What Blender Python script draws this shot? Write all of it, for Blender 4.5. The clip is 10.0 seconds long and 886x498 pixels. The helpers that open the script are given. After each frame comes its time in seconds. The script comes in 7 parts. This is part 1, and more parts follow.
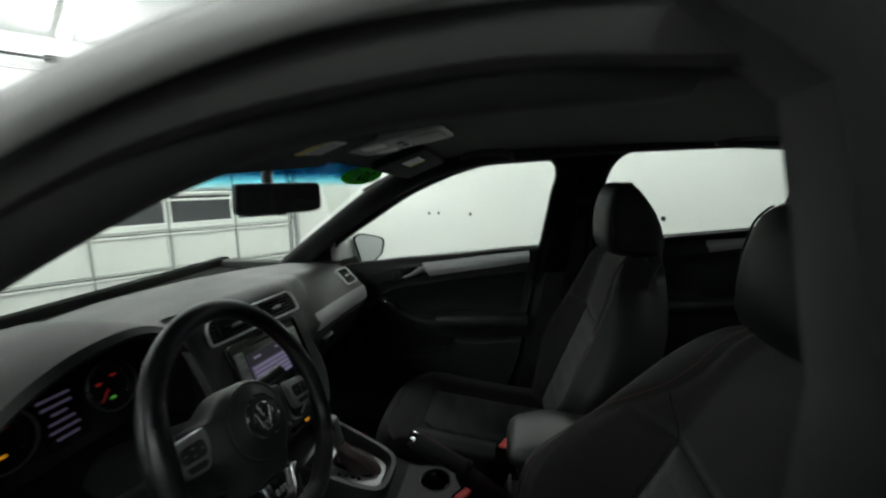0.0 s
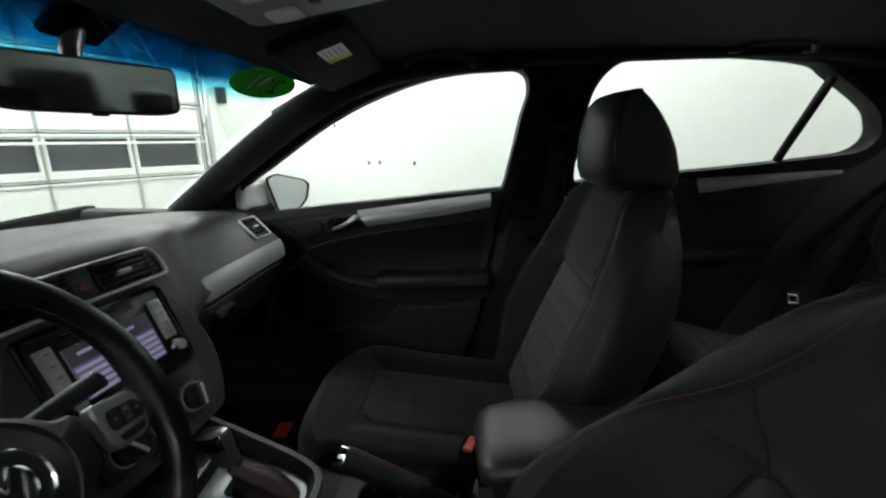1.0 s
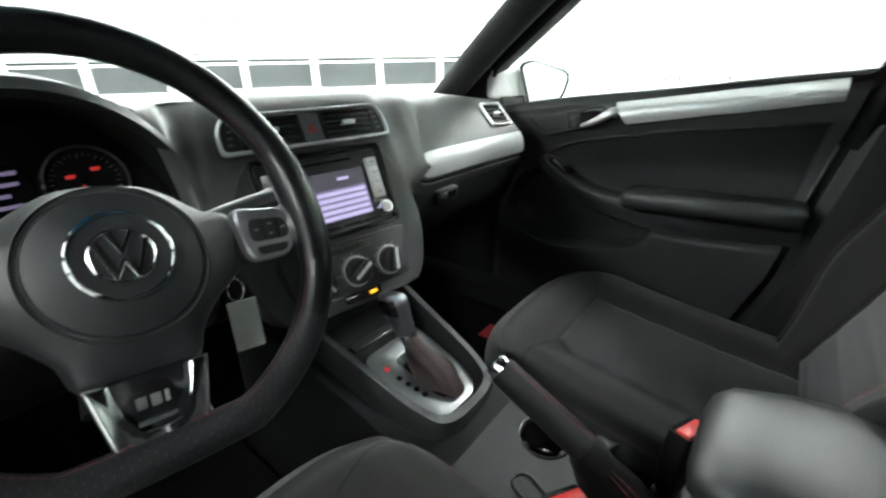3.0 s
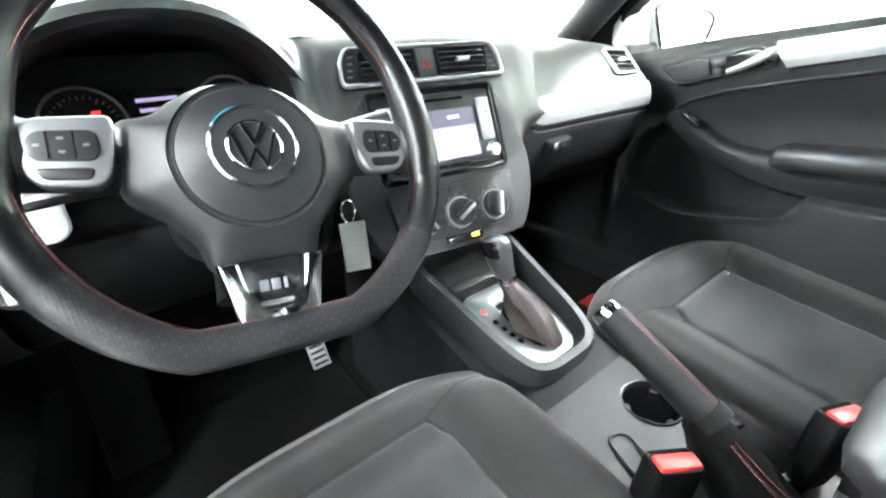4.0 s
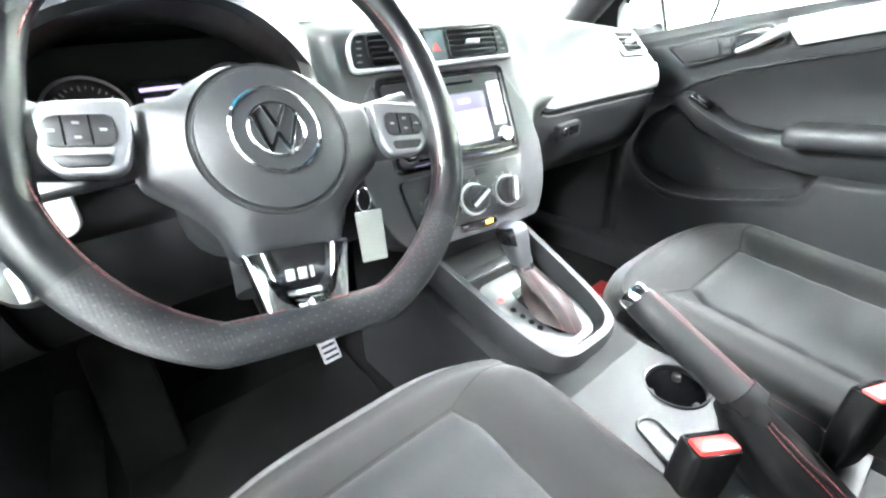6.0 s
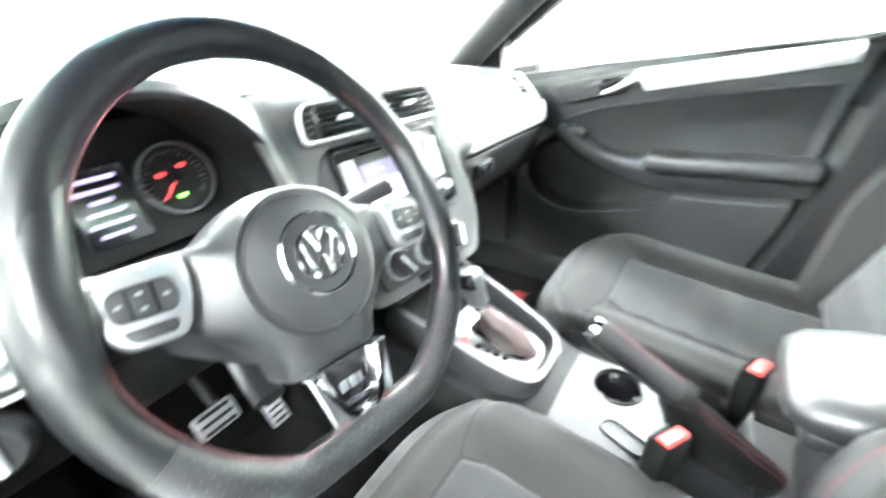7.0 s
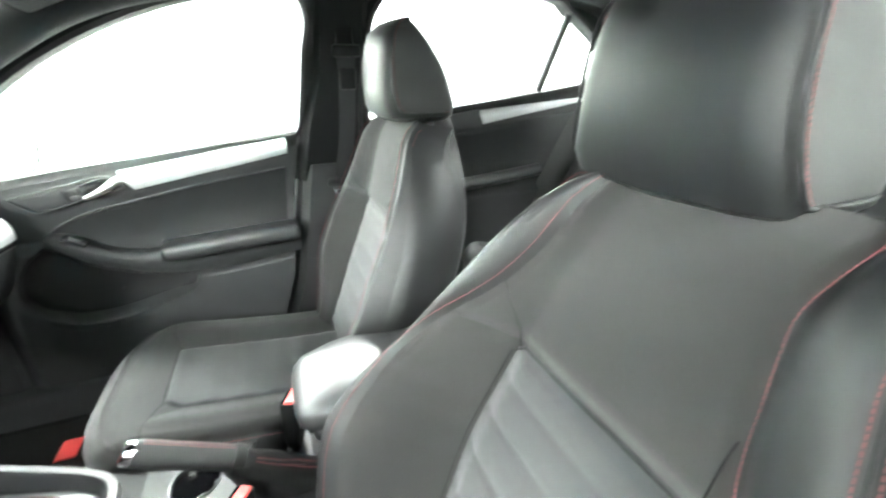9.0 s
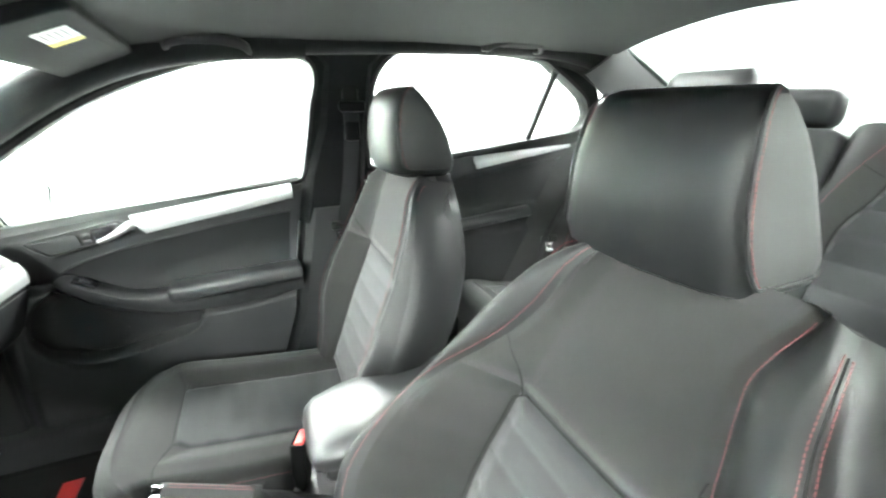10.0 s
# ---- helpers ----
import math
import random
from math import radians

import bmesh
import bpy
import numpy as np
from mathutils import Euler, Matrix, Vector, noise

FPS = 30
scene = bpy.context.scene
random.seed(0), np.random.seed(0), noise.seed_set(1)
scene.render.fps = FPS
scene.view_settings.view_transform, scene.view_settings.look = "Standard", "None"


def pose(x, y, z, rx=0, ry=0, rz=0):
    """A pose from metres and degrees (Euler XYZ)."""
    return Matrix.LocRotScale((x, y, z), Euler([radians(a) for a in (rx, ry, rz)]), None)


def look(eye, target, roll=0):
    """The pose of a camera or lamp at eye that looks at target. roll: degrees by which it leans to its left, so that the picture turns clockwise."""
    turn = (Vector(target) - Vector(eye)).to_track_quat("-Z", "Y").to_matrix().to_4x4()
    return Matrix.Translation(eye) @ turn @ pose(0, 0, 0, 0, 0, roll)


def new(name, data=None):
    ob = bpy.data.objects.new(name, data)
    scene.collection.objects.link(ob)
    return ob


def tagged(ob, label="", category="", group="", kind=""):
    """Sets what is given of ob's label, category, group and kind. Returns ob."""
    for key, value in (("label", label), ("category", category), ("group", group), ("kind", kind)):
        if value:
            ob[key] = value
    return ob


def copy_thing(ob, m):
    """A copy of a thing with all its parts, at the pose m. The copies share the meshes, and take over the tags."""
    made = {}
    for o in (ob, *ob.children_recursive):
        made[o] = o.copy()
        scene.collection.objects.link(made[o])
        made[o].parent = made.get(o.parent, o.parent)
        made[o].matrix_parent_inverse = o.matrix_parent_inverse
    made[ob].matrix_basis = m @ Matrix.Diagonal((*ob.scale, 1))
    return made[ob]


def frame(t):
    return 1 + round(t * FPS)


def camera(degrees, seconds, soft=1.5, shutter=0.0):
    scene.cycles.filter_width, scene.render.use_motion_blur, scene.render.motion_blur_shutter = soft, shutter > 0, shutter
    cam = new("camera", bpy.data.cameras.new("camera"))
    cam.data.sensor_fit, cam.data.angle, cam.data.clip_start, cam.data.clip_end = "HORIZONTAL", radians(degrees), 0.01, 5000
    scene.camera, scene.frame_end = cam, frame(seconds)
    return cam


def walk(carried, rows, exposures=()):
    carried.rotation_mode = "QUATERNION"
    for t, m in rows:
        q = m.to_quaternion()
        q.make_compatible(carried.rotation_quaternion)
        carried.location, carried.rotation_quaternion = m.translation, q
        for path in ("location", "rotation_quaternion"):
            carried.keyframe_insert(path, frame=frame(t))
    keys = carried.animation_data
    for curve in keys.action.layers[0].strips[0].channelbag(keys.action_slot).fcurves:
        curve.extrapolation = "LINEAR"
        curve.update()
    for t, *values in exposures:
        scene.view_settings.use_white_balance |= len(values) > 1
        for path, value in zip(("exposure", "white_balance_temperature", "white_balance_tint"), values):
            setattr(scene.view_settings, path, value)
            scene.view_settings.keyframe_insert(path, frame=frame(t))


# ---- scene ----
# ---- camera ----
cam = camera(92.9, 10.0, soft=2.2, shutter=0.4)
# seconds, eye x y z, yaw to the left from +y, pitch up, roll
ROWS = [
    (0, -0.920, -0.177, 1.312, -80.55, -9.45, -0.64),
    (0.5, -0.732, -0.131, 1.252, -86.20, -12.92, -1.63),
    (1, -0.600, -0.132, 1.210, -88.32, -15.19, 0.21),
    (1.5, -0.508, -0.153, 1.186, -82.60, -17.38, 1.88),
    (2, -0.460, -0.167, 1.147, -71.85, -19.90, 0.60),
    (2.5, -0.433, -0.177, 1.110, -59.90, -21.97, -1.12),
    (3, -0.420, -0.175, 1.067, -50.91, -23.49, -1.24),
    (3.2, -0.422, -0.170, 1.050, -46.87, -24.08, -2.27),
    (4.3, -0.434, -0.174, 0.993, -35.02, -26.25, -3.14),
    (4.5, -0.434, -0.177, 0.987, -35.38, -26.68, -3.53),
    (5, -0.430, -0.182, 0.985, -36.32, -26.35, -4.10),
    (5.5, -0.432, -0.172, 0.983, -36.19, -26.75, -4.32),
    (6.8, -0.523, -0.070, 1.069, -43.98, -29.39, -4.95),
    (7, -0.544, -0.049, 1.099, -55.29, -27.93, -3.11),
    (7.3, -0.573, -0.042, 1.133, -70.06, -25.40, -3.37),
    (7.5, -0.582, -0.034, 1.148, -78.13, -26.26, -3.45),
    (7.8, -0.594, -0.031, 1.143, -87.77, -25.28, -0.86),
    (8, -0.591, -0.057, 1.149, -91.40, -24.99, -1.24),
    (8.5, -0.598, -0.128, 1.160, -97.62, -23.65, -3.31),
    (9, -0.608, -0.203, 1.187, -111.56, -22.15, -0.97),
    (9.5, -0.625, -0.208, 1.235, -117.22, -19.34, 0.15),
    (10, -0.641, -0.158, 1.253, -113.45, -18.66, -0.25),
]


def eye_pose(x, y, z, yaw, pitch, roll):
    a, p = radians(yaw), radians(pitch)
    ahead = Vector((-math.sin(a) * math.cos(p), math.cos(a) * math.cos(p), math.sin(p)))
    eye = Vector((x, y, z))
    return look(eye, eye + ahead, roll)


EXPOSURES = [(0.0, -0.65, 6500, 10), (0.5, -0.25, 6500, 10), (1.0, -0.1, 6500, 10), (2.0, 0.55, 6580, 9), (2.5, 1.2, 6500, 10), (3.2, 2.05, 6400, 11), (4.3, 4.15, 6250, 13), (5.7, 4.62, 6200, 13), (6.8, 4.85, 6250, 12), (7.5, 4.65, 6350, 11), (8.0, 4.4, 6400, 10), (8.5, 4.25, 6450, 9), (9.5, 4.2, 6500, 8), (10.0, 4.1, 6500, 8)]
walk(cam, [(t, eye_pose(*r)) for t, *r in ROWS], EXPOSURES)

# ---- light: tube lamps under the garage's white ceiling, several added as fill ----
world = bpy.data.worlds.new("garage_air")
scene.world = world
world.use_nodes = True
world.node_tree.nodes["Background"].inputs[0].default_value = (0.8, 0.9, 1.0, 1)
world.node_tree.nodes["Background"].inputs[1].default_value = 0.02
TUBE_GLOW = 150.0


# ---- materials ----
def mat(name, color, rough=0.6, metal=0.0, grain=0.0, grain_scale=400.0, spots=0.12, spot_scale=9.0, coat=0.0, spec=0.5, extra=None):
    """A surface with grain (bump and roughness) and slow colour drift."""
    m = bpy.data.materials.new(name)
    m.use_nodes = True
    nt = m.node_tree
    b = nt.nodes["Principled BSDF"]
    b.inputs["Metallic"].default_value = metal
    b.inputs["Specular IOR Level"].default_value = spec
    b.inputs["Coat Weight"].default_value = coat
    tc = nt.nodes.new("ShaderNodeTexCoord")
    big = nt.nodes.new("ShaderNodeTexNoise")
    big.inputs["Scale"].default_value = spot_scale
    big.inputs["Detail"].default_value = 6
    nt.links.new(tc.outputs["Object"], big.inputs["Vector"])
    ramp = nt.nodes.new("ShaderNodeMix")
    ramp.data_type = "RGBA"
    ramp.inputs["A"].default_value = (*[c * (1 - spots) for c in color], 1)
    ramp.inputs["B"].default_value = (*[min(1, c * (1 + spots)) for c in color], 1)
    nt.links.new(big.outputs["Fac"], ramp.inputs["Factor"])
    nt.links.new(ramp.outputs["Result"], b.inputs["Base Color"])
    rr = nt.nodes.new("ShaderNodeMapRange")
    rr.inputs["To Min"].default_value = max(0.02, rough - 0.08)
    rr.inputs["To Max"].default_value = min(1.0, rough + 0.08)
    nt.links.new(big.outputs["Fac"], rr.inputs["Value"])
    nt.links.new(rr.outputs["Result"], b.inputs["Roughness"])
    if grain:
        fine = nt.nodes.new("ShaderNodeTexVoronoi" if grain_scale < 600 else "ShaderNodeTexNoise")
        fine.inputs["Scale"].default_value = grain_scale
        nt.links.new(tc.outputs["Object"], fine.inputs["Vector"])
        bump = nt.nodes.new("ShaderNodeBump")
        bump.inputs["Strength"].default_value = grain
        bump.inputs["Distance"].default_value = 0.001
        nt.links.new(fine.outputs[0], bump.inputs["Height"])
        nt.links.new(bump.outputs["Normal"], b.inputs["Normal"])
    return m


def weave(name, color, scale, rough=0.9, stretch=(1, 1, 1), depth=0.5, sheen=0.18, spots=0.12):
    """A woven or brushed cloth: crossed waves in bump and colour."""
    m = mat(name, color, rough, spots=spots, spot_scale=14, spec=0.1)
    nt = m.node_tree
    b = nt.nodes["Principled BSDF"]
    b.inputs["Sheen Weight"].default_value = sheen
    b.inputs["Sheen Roughness"].default_value = 0.5
    tc = nt.nodes["Texture Coordinate"]
    mp = nt.nodes.new("ShaderNodeMapping")
    mp.inputs["Scale"].default_value = stretch
    nt.links.new(tc.outputs["Object"], mp.inputs["Vector"])
    w = nt.nodes.new("ShaderNodeTexVoronoi")
    w.inputs["Scale"].default_value = scale
    nt.links.new(mp.outputs["Vector"], w.inputs["Vector"])
    bump = nt.nodes.new("ShaderNodeBump")
    bump.inputs["Strength"].default_value = depth
    bump.inputs["Distance"].default_value = 0.0012
    nt.links.new(w.outputs[0], bump.inputs["Height"])
    nt.links.new(bump.outputs["Normal"], b.inputs["Normal"])
    return m


def glow(name, color, strength):
    m = bpy.data.materials.new(name)
    m.use_nodes = True
    b = m.node_tree.nodes["Principled BSDF"]
    b.inputs["Base Color"].default_value = (0.02, 0.02, 0.02, 1)
    b.inputs["Emission Color"].default_value = (*color, 1)
    b.inputs["Emission Strength"].default_value = strength
    return m


def pane_mat(name, tint, gloss=0.035):
    """Thin glass: clear or tinted, with a mirror-like surface at grazing angles."""
    m = bpy.data.materials.new(name)
    m.use_nodes = True
    nt = m.node_tree
    nt.nodes.clear()
    out = nt.nodes.new("ShaderNodeOutputMaterial")
    tr = nt.nodes.new("ShaderNodeBsdfTransparent")
    tr.inputs[0].default_value = (*tint, 1)
    gl = nt.nodes.new("ShaderNodeBsdfGlossy")
    gl.inputs["Roughness"].default_value = 0.02
    mix = nt.nodes.new("ShaderNodeMixShader")
    mix.inputs[0].default_value = gloss
    nt.links.new(tr.outputs[0], mix.inputs[1])
    nt.links.new(gl.outputs[0], mix.inputs[2])
    nt.links.new(mix.outputs[0], out.inputs[0])
    return m, tr


PLASTIC = mat("black_grained_plastic", (0.0145, 0.0148, 0.0155), 0.5, spec=0.36, grain=0.22, grain_scale=1500)
DASH = mat("soft_dashboard_skin", (0.060, 0.0588, 0.0592), 0.42, spec=0.42, grain=0.25, grain_scale=1300)
HOOD = mat("dark_hood_skin", (0.0135, 0.0138, 0.0146), 0.5, spec=0.36, grain=0.25, grain_scale=1300)
# dash plastic near black: the shade on the driver's side put into colour
KNEESHADE = mat("shaded_knee_plastic", (0.0032, 0.0032, 0.0034), 0.65, spec=0.12, grain=0.22, grain_scale=1500)
SMOOTH = mat("smooth_dark_plastic", (0.0125, 0.0128, 0.0138), 0.36, grain=0.06, grain_scale=900)
DOORPL = mat("dark_door_insert", (0.0105, 0.0107, 0.0113), 0.7, spec=0.28, grain=0.2, grain_scale=1300)
DOORGREY = mat("grey_door_plastic", (0.0245, 0.025, 0.026), 0.55, spec=0.38, grain=0.2, grain_scale=1300)
DOORPAD = mat("soft_armrest_skin", (0.024, 0.0244, 0.0256), 0.42, spec=0.45, grain=0.25, grain_scale=1100)
# console plastic darkened to carry the shade under the dashboard
CONSHADE = mat("shaded_console_plastic", (0.0075, 0.0076, 0.008), 0.6, spec=0.25, grain=0.2, grain_scale=1500)
VENTGREY = mat("light_grey_switch", (0.07, 0.071, 0.073), 0.5, grain=0.12, grain_scale=1300)
STACKPL = mat("grey_stack_plastic", (0.021, 0.0214, 0.0224), 0.5, grain=0.12, grain_scale=1300)
GREYPL = mat("dark_grey_console_plastic", (0.0155, 0.0158, 0.0168), 0.5, spec=0.42, grain=0.2, grain_scale=1500)
COVERPL = mat("airbag_cover_plastic", (0.0150, 0.0155, 0.017), 0.46, grain=0.18, grain_scale=1300)
MATTE = mat("matte_black", (0.008, 0.008, 0.008), 0.9, spec=0.15)
GLOSS = mat("gloss_black", (0.008, 0.008, 0.009), 0.12, spots=0.3)
LEATHER = mat("black_leather", (0.0095, 0.0097, 0.0102), 0.5, spec=0.26, grain=0.16, grain_scale=1500)
# the seat leather again, darkened to hold down light on the headrests
HEADLEATHER = mat("dimmed_headrest_leather", (0.0066, 0.0068, 0.0072), 0.48, spec=0.25, grain=0.14, grain_scale=1500)
ARMLEATHER = mat("smooth_armrest_leather", (0.018, 0.0182, 0.0192), 0.36, spec=0.55, grain=0.25, grain_scale=900)
SIDECLOTH = weave("grey_quarter_cloth", (0.045, 0.0455, 0.0455), 900, depth=0.4)
WHEELLEATHER = mat("worn_wheel_leather", (0.0045, 0.0049, 0.0058), 0.32, spec=0.36, grain=0.12, grain_scale=1500)
FABRIC = weave("seat_cloth", (0.0160, 0.0154, 0.0152), 1300, depth=0.4, spots=0.08)
FABRIC2 = weave("ribbed_inset_cloth", (0.0190, 0.0194, 0.0206), 1100, depth=0.35, sheen=0.3, spots=0.22)
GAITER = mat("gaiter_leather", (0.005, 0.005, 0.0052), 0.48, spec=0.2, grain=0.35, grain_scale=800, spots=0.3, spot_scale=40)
SHIFTLEATHER = mat("brown_black_leather", (0.018, 0.0125, 0.0118), 0.5, spec=0.3, grain=0.35, grain_scale=800, spots=0.4, spot_scale=60)
LINER = weave("headliner_cloth", (0.0056, 0.0056, 0.0059), 1300, depth=0.3, sheen=0.1)
CARPET = weave("black_carpet", (0.0032, 0.0031, 0.003), 700, depth=0.7, sheen=0.01)
SILVER = mat("satin_silver_trim", (0.56, 0.567, 0.575), 0.38, 0.45, grain=0.12, grain_scale=1500, spots=0.05)
VENTRIM = mat("bright_satin_vent_frame", (0.72, 0.73, 0.74), 0.33, 0.5, grain=0.08, grain_scale=1800, spots=0.03)
STRIP = mat("satin_grey_trim", (0.48, 0.485, 0.49), 0.4, 0.45, grain=0.12, grain_scale=1500, spots=0.05)
BRUSHED = mat("brushed_aluminium", (0.5, 0.51, 0.52), 0.3, 0.95, grain=0.15, grain_scale=1800, spots=0.06)
DARKMETAL = mat("dark_satin_metal", (0.24, 0.25, 0.265), 0.3, 0.9, grain=0.1, grain_scale=1800, spots=0.06)
CHROME = mat("chrome", (0.8, 0.81, 0.83), 0.12, 1.0, spots=0.02)
RED = mat("red_buckle_plastic", (0.62, 0.03, 0.025), 0.4)
MATRED = mat("red_mat_badge", (0.3, 0.015, 0.015), 0.7)
SPOKE = mat("satin_spoke_metal", (0.36, 0.37, 0.385), 0.34, 0.9, grain=0.1, grain_scale=1800, spots=0.06)
THREAD = mat("red_thread", (0.14, 0.034, 0.036), 0.8)
BELT = weave("belt_webbing", (0.02, 0.02, 0.021), 700, depth=0.8, sheen=0.1)
PAINT = mat("white_car_paint", (0.8, 0.81, 0.81), 0.25, coat=0.6, spots=0.02)
RUBBER = mat("door_seal_rubber", (0.012, 0.012, 0.012), 0.75, grain=0.2, grain_scale=700)
PILLAR = weave("pillar_trim_cloth", (0.011, 0.0111, 0.0114), 1200, depth=0.25, sheen=0.15)
# pillar cloth made paler, in place of light from the rear window
REARTRIM = weave("lit_pillar_cloth", (0.04, 0.041, 0.041), 1200, depth=0.25, sheen=0.15)
SEALGREY = mat("dusty_grey_seal", (0.11, 0.105, 0.098), 0.8, grain=0.2, grain_scale=700)
WALLMAT = mat("painted_block_wall", (0.8, 0.82, 0.8), 0.7, grain=0.3, grain_scale=60, spots=0.05, spot_scale=1.2)
CEILMAT = mat("painted_ceiling", (0.72, 0.74, 0.73), 0.8, spots=0.05, spot_scale=0.8)
FLOORMAT = mat("sealed_concrete", (0.28, 0.28, 0.27), 0.45, grain=0.3, grain_scale=80, spots=0.25, spot_scale=2.0)
DOORPAINT = mat("white_door_steel", (0.78, 0.81, 0.78), 0.5, grain=0.15, grain_scale=200, spots=0.05, spot_scale=1.5)
DOORSTEEL = mat("dull_galvanised_steel", (0.38, 0.4, 0.39), 0.55, 0.2, spots=0.1, spot_scale=3)
DARKGLASS = mat("dark_door_glass", (0.05, 0.055, 0.06), 0.5, spots=0.3, spot_scale=3)
BUCKLE = mat("black_buckle_plastic", (0.0025, 0.0025, 0.0026), 0.55, spec=0.12, grain=0.15, grain_scale=900)
SIDEPANEL = mat("grey_leatherette", (0.026, 0.0264, 0.0262), 0.6, spec=0.22, grain=0.25, grain_scale=900)
WHITE = mat("white_print", (0.7, 0.7, 0.68), 0.5)
YELLOW = mat("yellow_print", (0.75, 0.6, 0.1), 0.5)
TAGMAT = mat("clear_key_tag", (0.5, 0.53, 0.5), 0.25, coat=0.3)
MIRROR = mat("mirror_glass", (0.7, 0.72, 0.74), 0.02, 1.0, spots=0.01)
DARKMIRROR = mat("dimming_mirror_glass", (0.82, 0.83, 0.84), 0.03, 1.0, spots=0.01)
LIGHTGREY = mat("grey_overhead_plastic", (0.22, 0.22, 0.22), 0.5, grain=0.2, grain_scale=900)
TUBEGLOW = glow("lit_tube", (0.955, 1.0, 0.975), TUBE_GLOW)
SCREEN = glow("radio_screen_glow", (0.42, 0.36, 0.62), 0.16)
SCREENROW = glow("radio_screen_row", (0.6, 0.55, 0.85), 0.32)
SCREENDARK = glow("radio_screen_top", (0.25, 0.24, 0.32), 0.08)
LCD = glow("cluster_display_print", (0.62, 0.5, 0.85), 0.07)
REDGLOW = glow("red_lamp", (1.0, 0.05, 0.05), 0.13)
AMBER = glow("amber_lamp", (1.0, 0.42, 0.02), 0.6)
GREENGLOW = glow("green_lamp", (0.2, 0.9, 0.1), 0.3)
GLASS, _ = pane_mat("side_glass", (0.94, 0.96, 0.94))
REARGLASS, _ = pane_mat("tinted_rear_glass", (0.93, 0.95, 0.93))
# back glass tint is added to cut the light on the rear seats
BACKGLASS, _ = pane_mat("dimming_back_glass", (0.32, 0.34, 0.33))
STICKER = bpy.data.materials.new("green_window_sticker")
STICKER.use_nodes = True
_nt = STICKER.node_tree
_tl = _nt.nodes.new("ShaderNodeBsdfTranslucent")
_tl.inputs[0].default_value = (0.05, 0.32, 0.02, 1)
_nt.nodes["Principled BSDF"].inputs["Base Color"].default_value = (0.06, 0.25, 0.03, 1)
_mx = _nt.nodes.new("ShaderNodeMixShader")
_mx.inputs[0].default_value = 0.3
_nt.links.new(_tl.outputs[0], _mx.inputs[1])
_nt.links.new(_nt.nodes["Principled BSDF"].outputs[0], _mx.inputs[2])
_nt.links.new(_mx.outputs[0], _nt.nodes["Material Output"].inputs[0])


# ---- mesh helpers ----
WORLD = {}


def thing(name, at=(0, 0, 0), label="", category="", group="", kind=""):
    ob = new(name)
    ob.location = at
    ob.empty_display_size = 0.05
    WORLD[ob.name] = Matrix.Translation(at)
    return tagged(ob, label, category, group, kind)


def own(ob, parent):
    """Parent ob, whose mesh lies in world places."""
    ob.parent = parent
    ob.matrix_parent_inverse = WORLD.get(parent.name, Matrix()).inverted()
    WORLD[ob.name] = Matrix()


def solid(name, geo, material, parent=None, label="", smooth=True, m=None, **tags):
    """One mesh object from (verts, faces) in world places."""
    verts, faces = geo
    if m is not None:
        verts = [m @ Vector(v) for v in verts]
    me = bpy.data.meshes.new(name)
    me.from_pydata([tuple(v) for v in verts], [], faces)
    me.materials.append(material)
    if smooth:
        me.shade_smooth()
    me.validate()
    me.update()
    ob = new(name, me)
    if smooth:
        me.set_sharp_from_angle(angle=radians(38))
    if parent is not None:
        own(ob, parent)
    tagged(ob, label, **tags)
    return ob


def join(*geos):
    verts, faces = [], []
    for v, f in geos:
        k = len(verts)
        verts += list(v)
        faces += [tuple(i + k for i in q) for q in f]
    return verts, faces


def moved(geo, m):
    return [m @ Vector(v) for v in geo[0]], geo[1]


def loft(loops, closed=True, caps=True):
    n = len(loops[0])
    verts = [p for lp in loops for p in lp]
    faces = []
    for i in range(len(loops) - 1):
        for j in range(n if closed else n - 1):
            a, b = i * n + j, i * n + (j + 1) % n
            faces.append((a, b, b + n, a + n))
    if caps and closed:
        faces.append(tuple(reversed(range(n))))
        k = (len(loops) - 1) * n
        faces.append(tuple(range(k, k + n)))
    return verts, faces


def from_bm(bm):
    bm.verts.index_update()
    out = [v.co.copy() for v in bm.verts], [tuple(v.index for v in f.verts) for f in bm.faces]
    bm.free()
    return out


def rbox(sx, sy, sz, r=0.01, seg=3, at=(0, 0, 0)):
    bm = bmesh.new()
    bmesh.ops.create_cube(bm, size=1)
    for v in bm.verts:
        v.co = Vector((v.co.x * sx, v.co.y * sy, v.co.z * sz)) + Vector(at)
    r = min(r, 0.49 * min(sx, sy, sz))
    if r > 0:
        bmesh.ops.bevel(bm, geom=bm.edges[:], offset=r, segments=seg, profile=0.5, affect="EDGES")
    return from_bm(bm)


def prism(outline, depth, bevel=0.002, seg=2):
    """An outline in x, y raised from z = 0 to depth, with rounded front edges."""
    bm = bmesh.new()
    vs = [bm.verts.new((x, y, 0)) for x, y in outline]
    f = bm.faces.new(vs)
    f.normal_update()
    if f.normal.z < 0:
        f.normal_flip()
    top = bmesh.ops.extrude_face_region(bm, geom=[f])
    up = [g for g in top["geom"] if isinstance(g, bmesh.types.BMVert)]
    for v in up:
        v.co.z = depth
    if bevel:
        edges = [e for e in bm.edges if all(v.co.z > depth * 0.5 for v in e.verts)]
        bmesh.ops.bevel(bm, geom=edges, offset=bevel, segments=seg, profile=0.5, affect="EDGES")
    bmesh.ops.recalc_face_normals(bm, faces=bm.faces[:])
    return from_bm(bm)


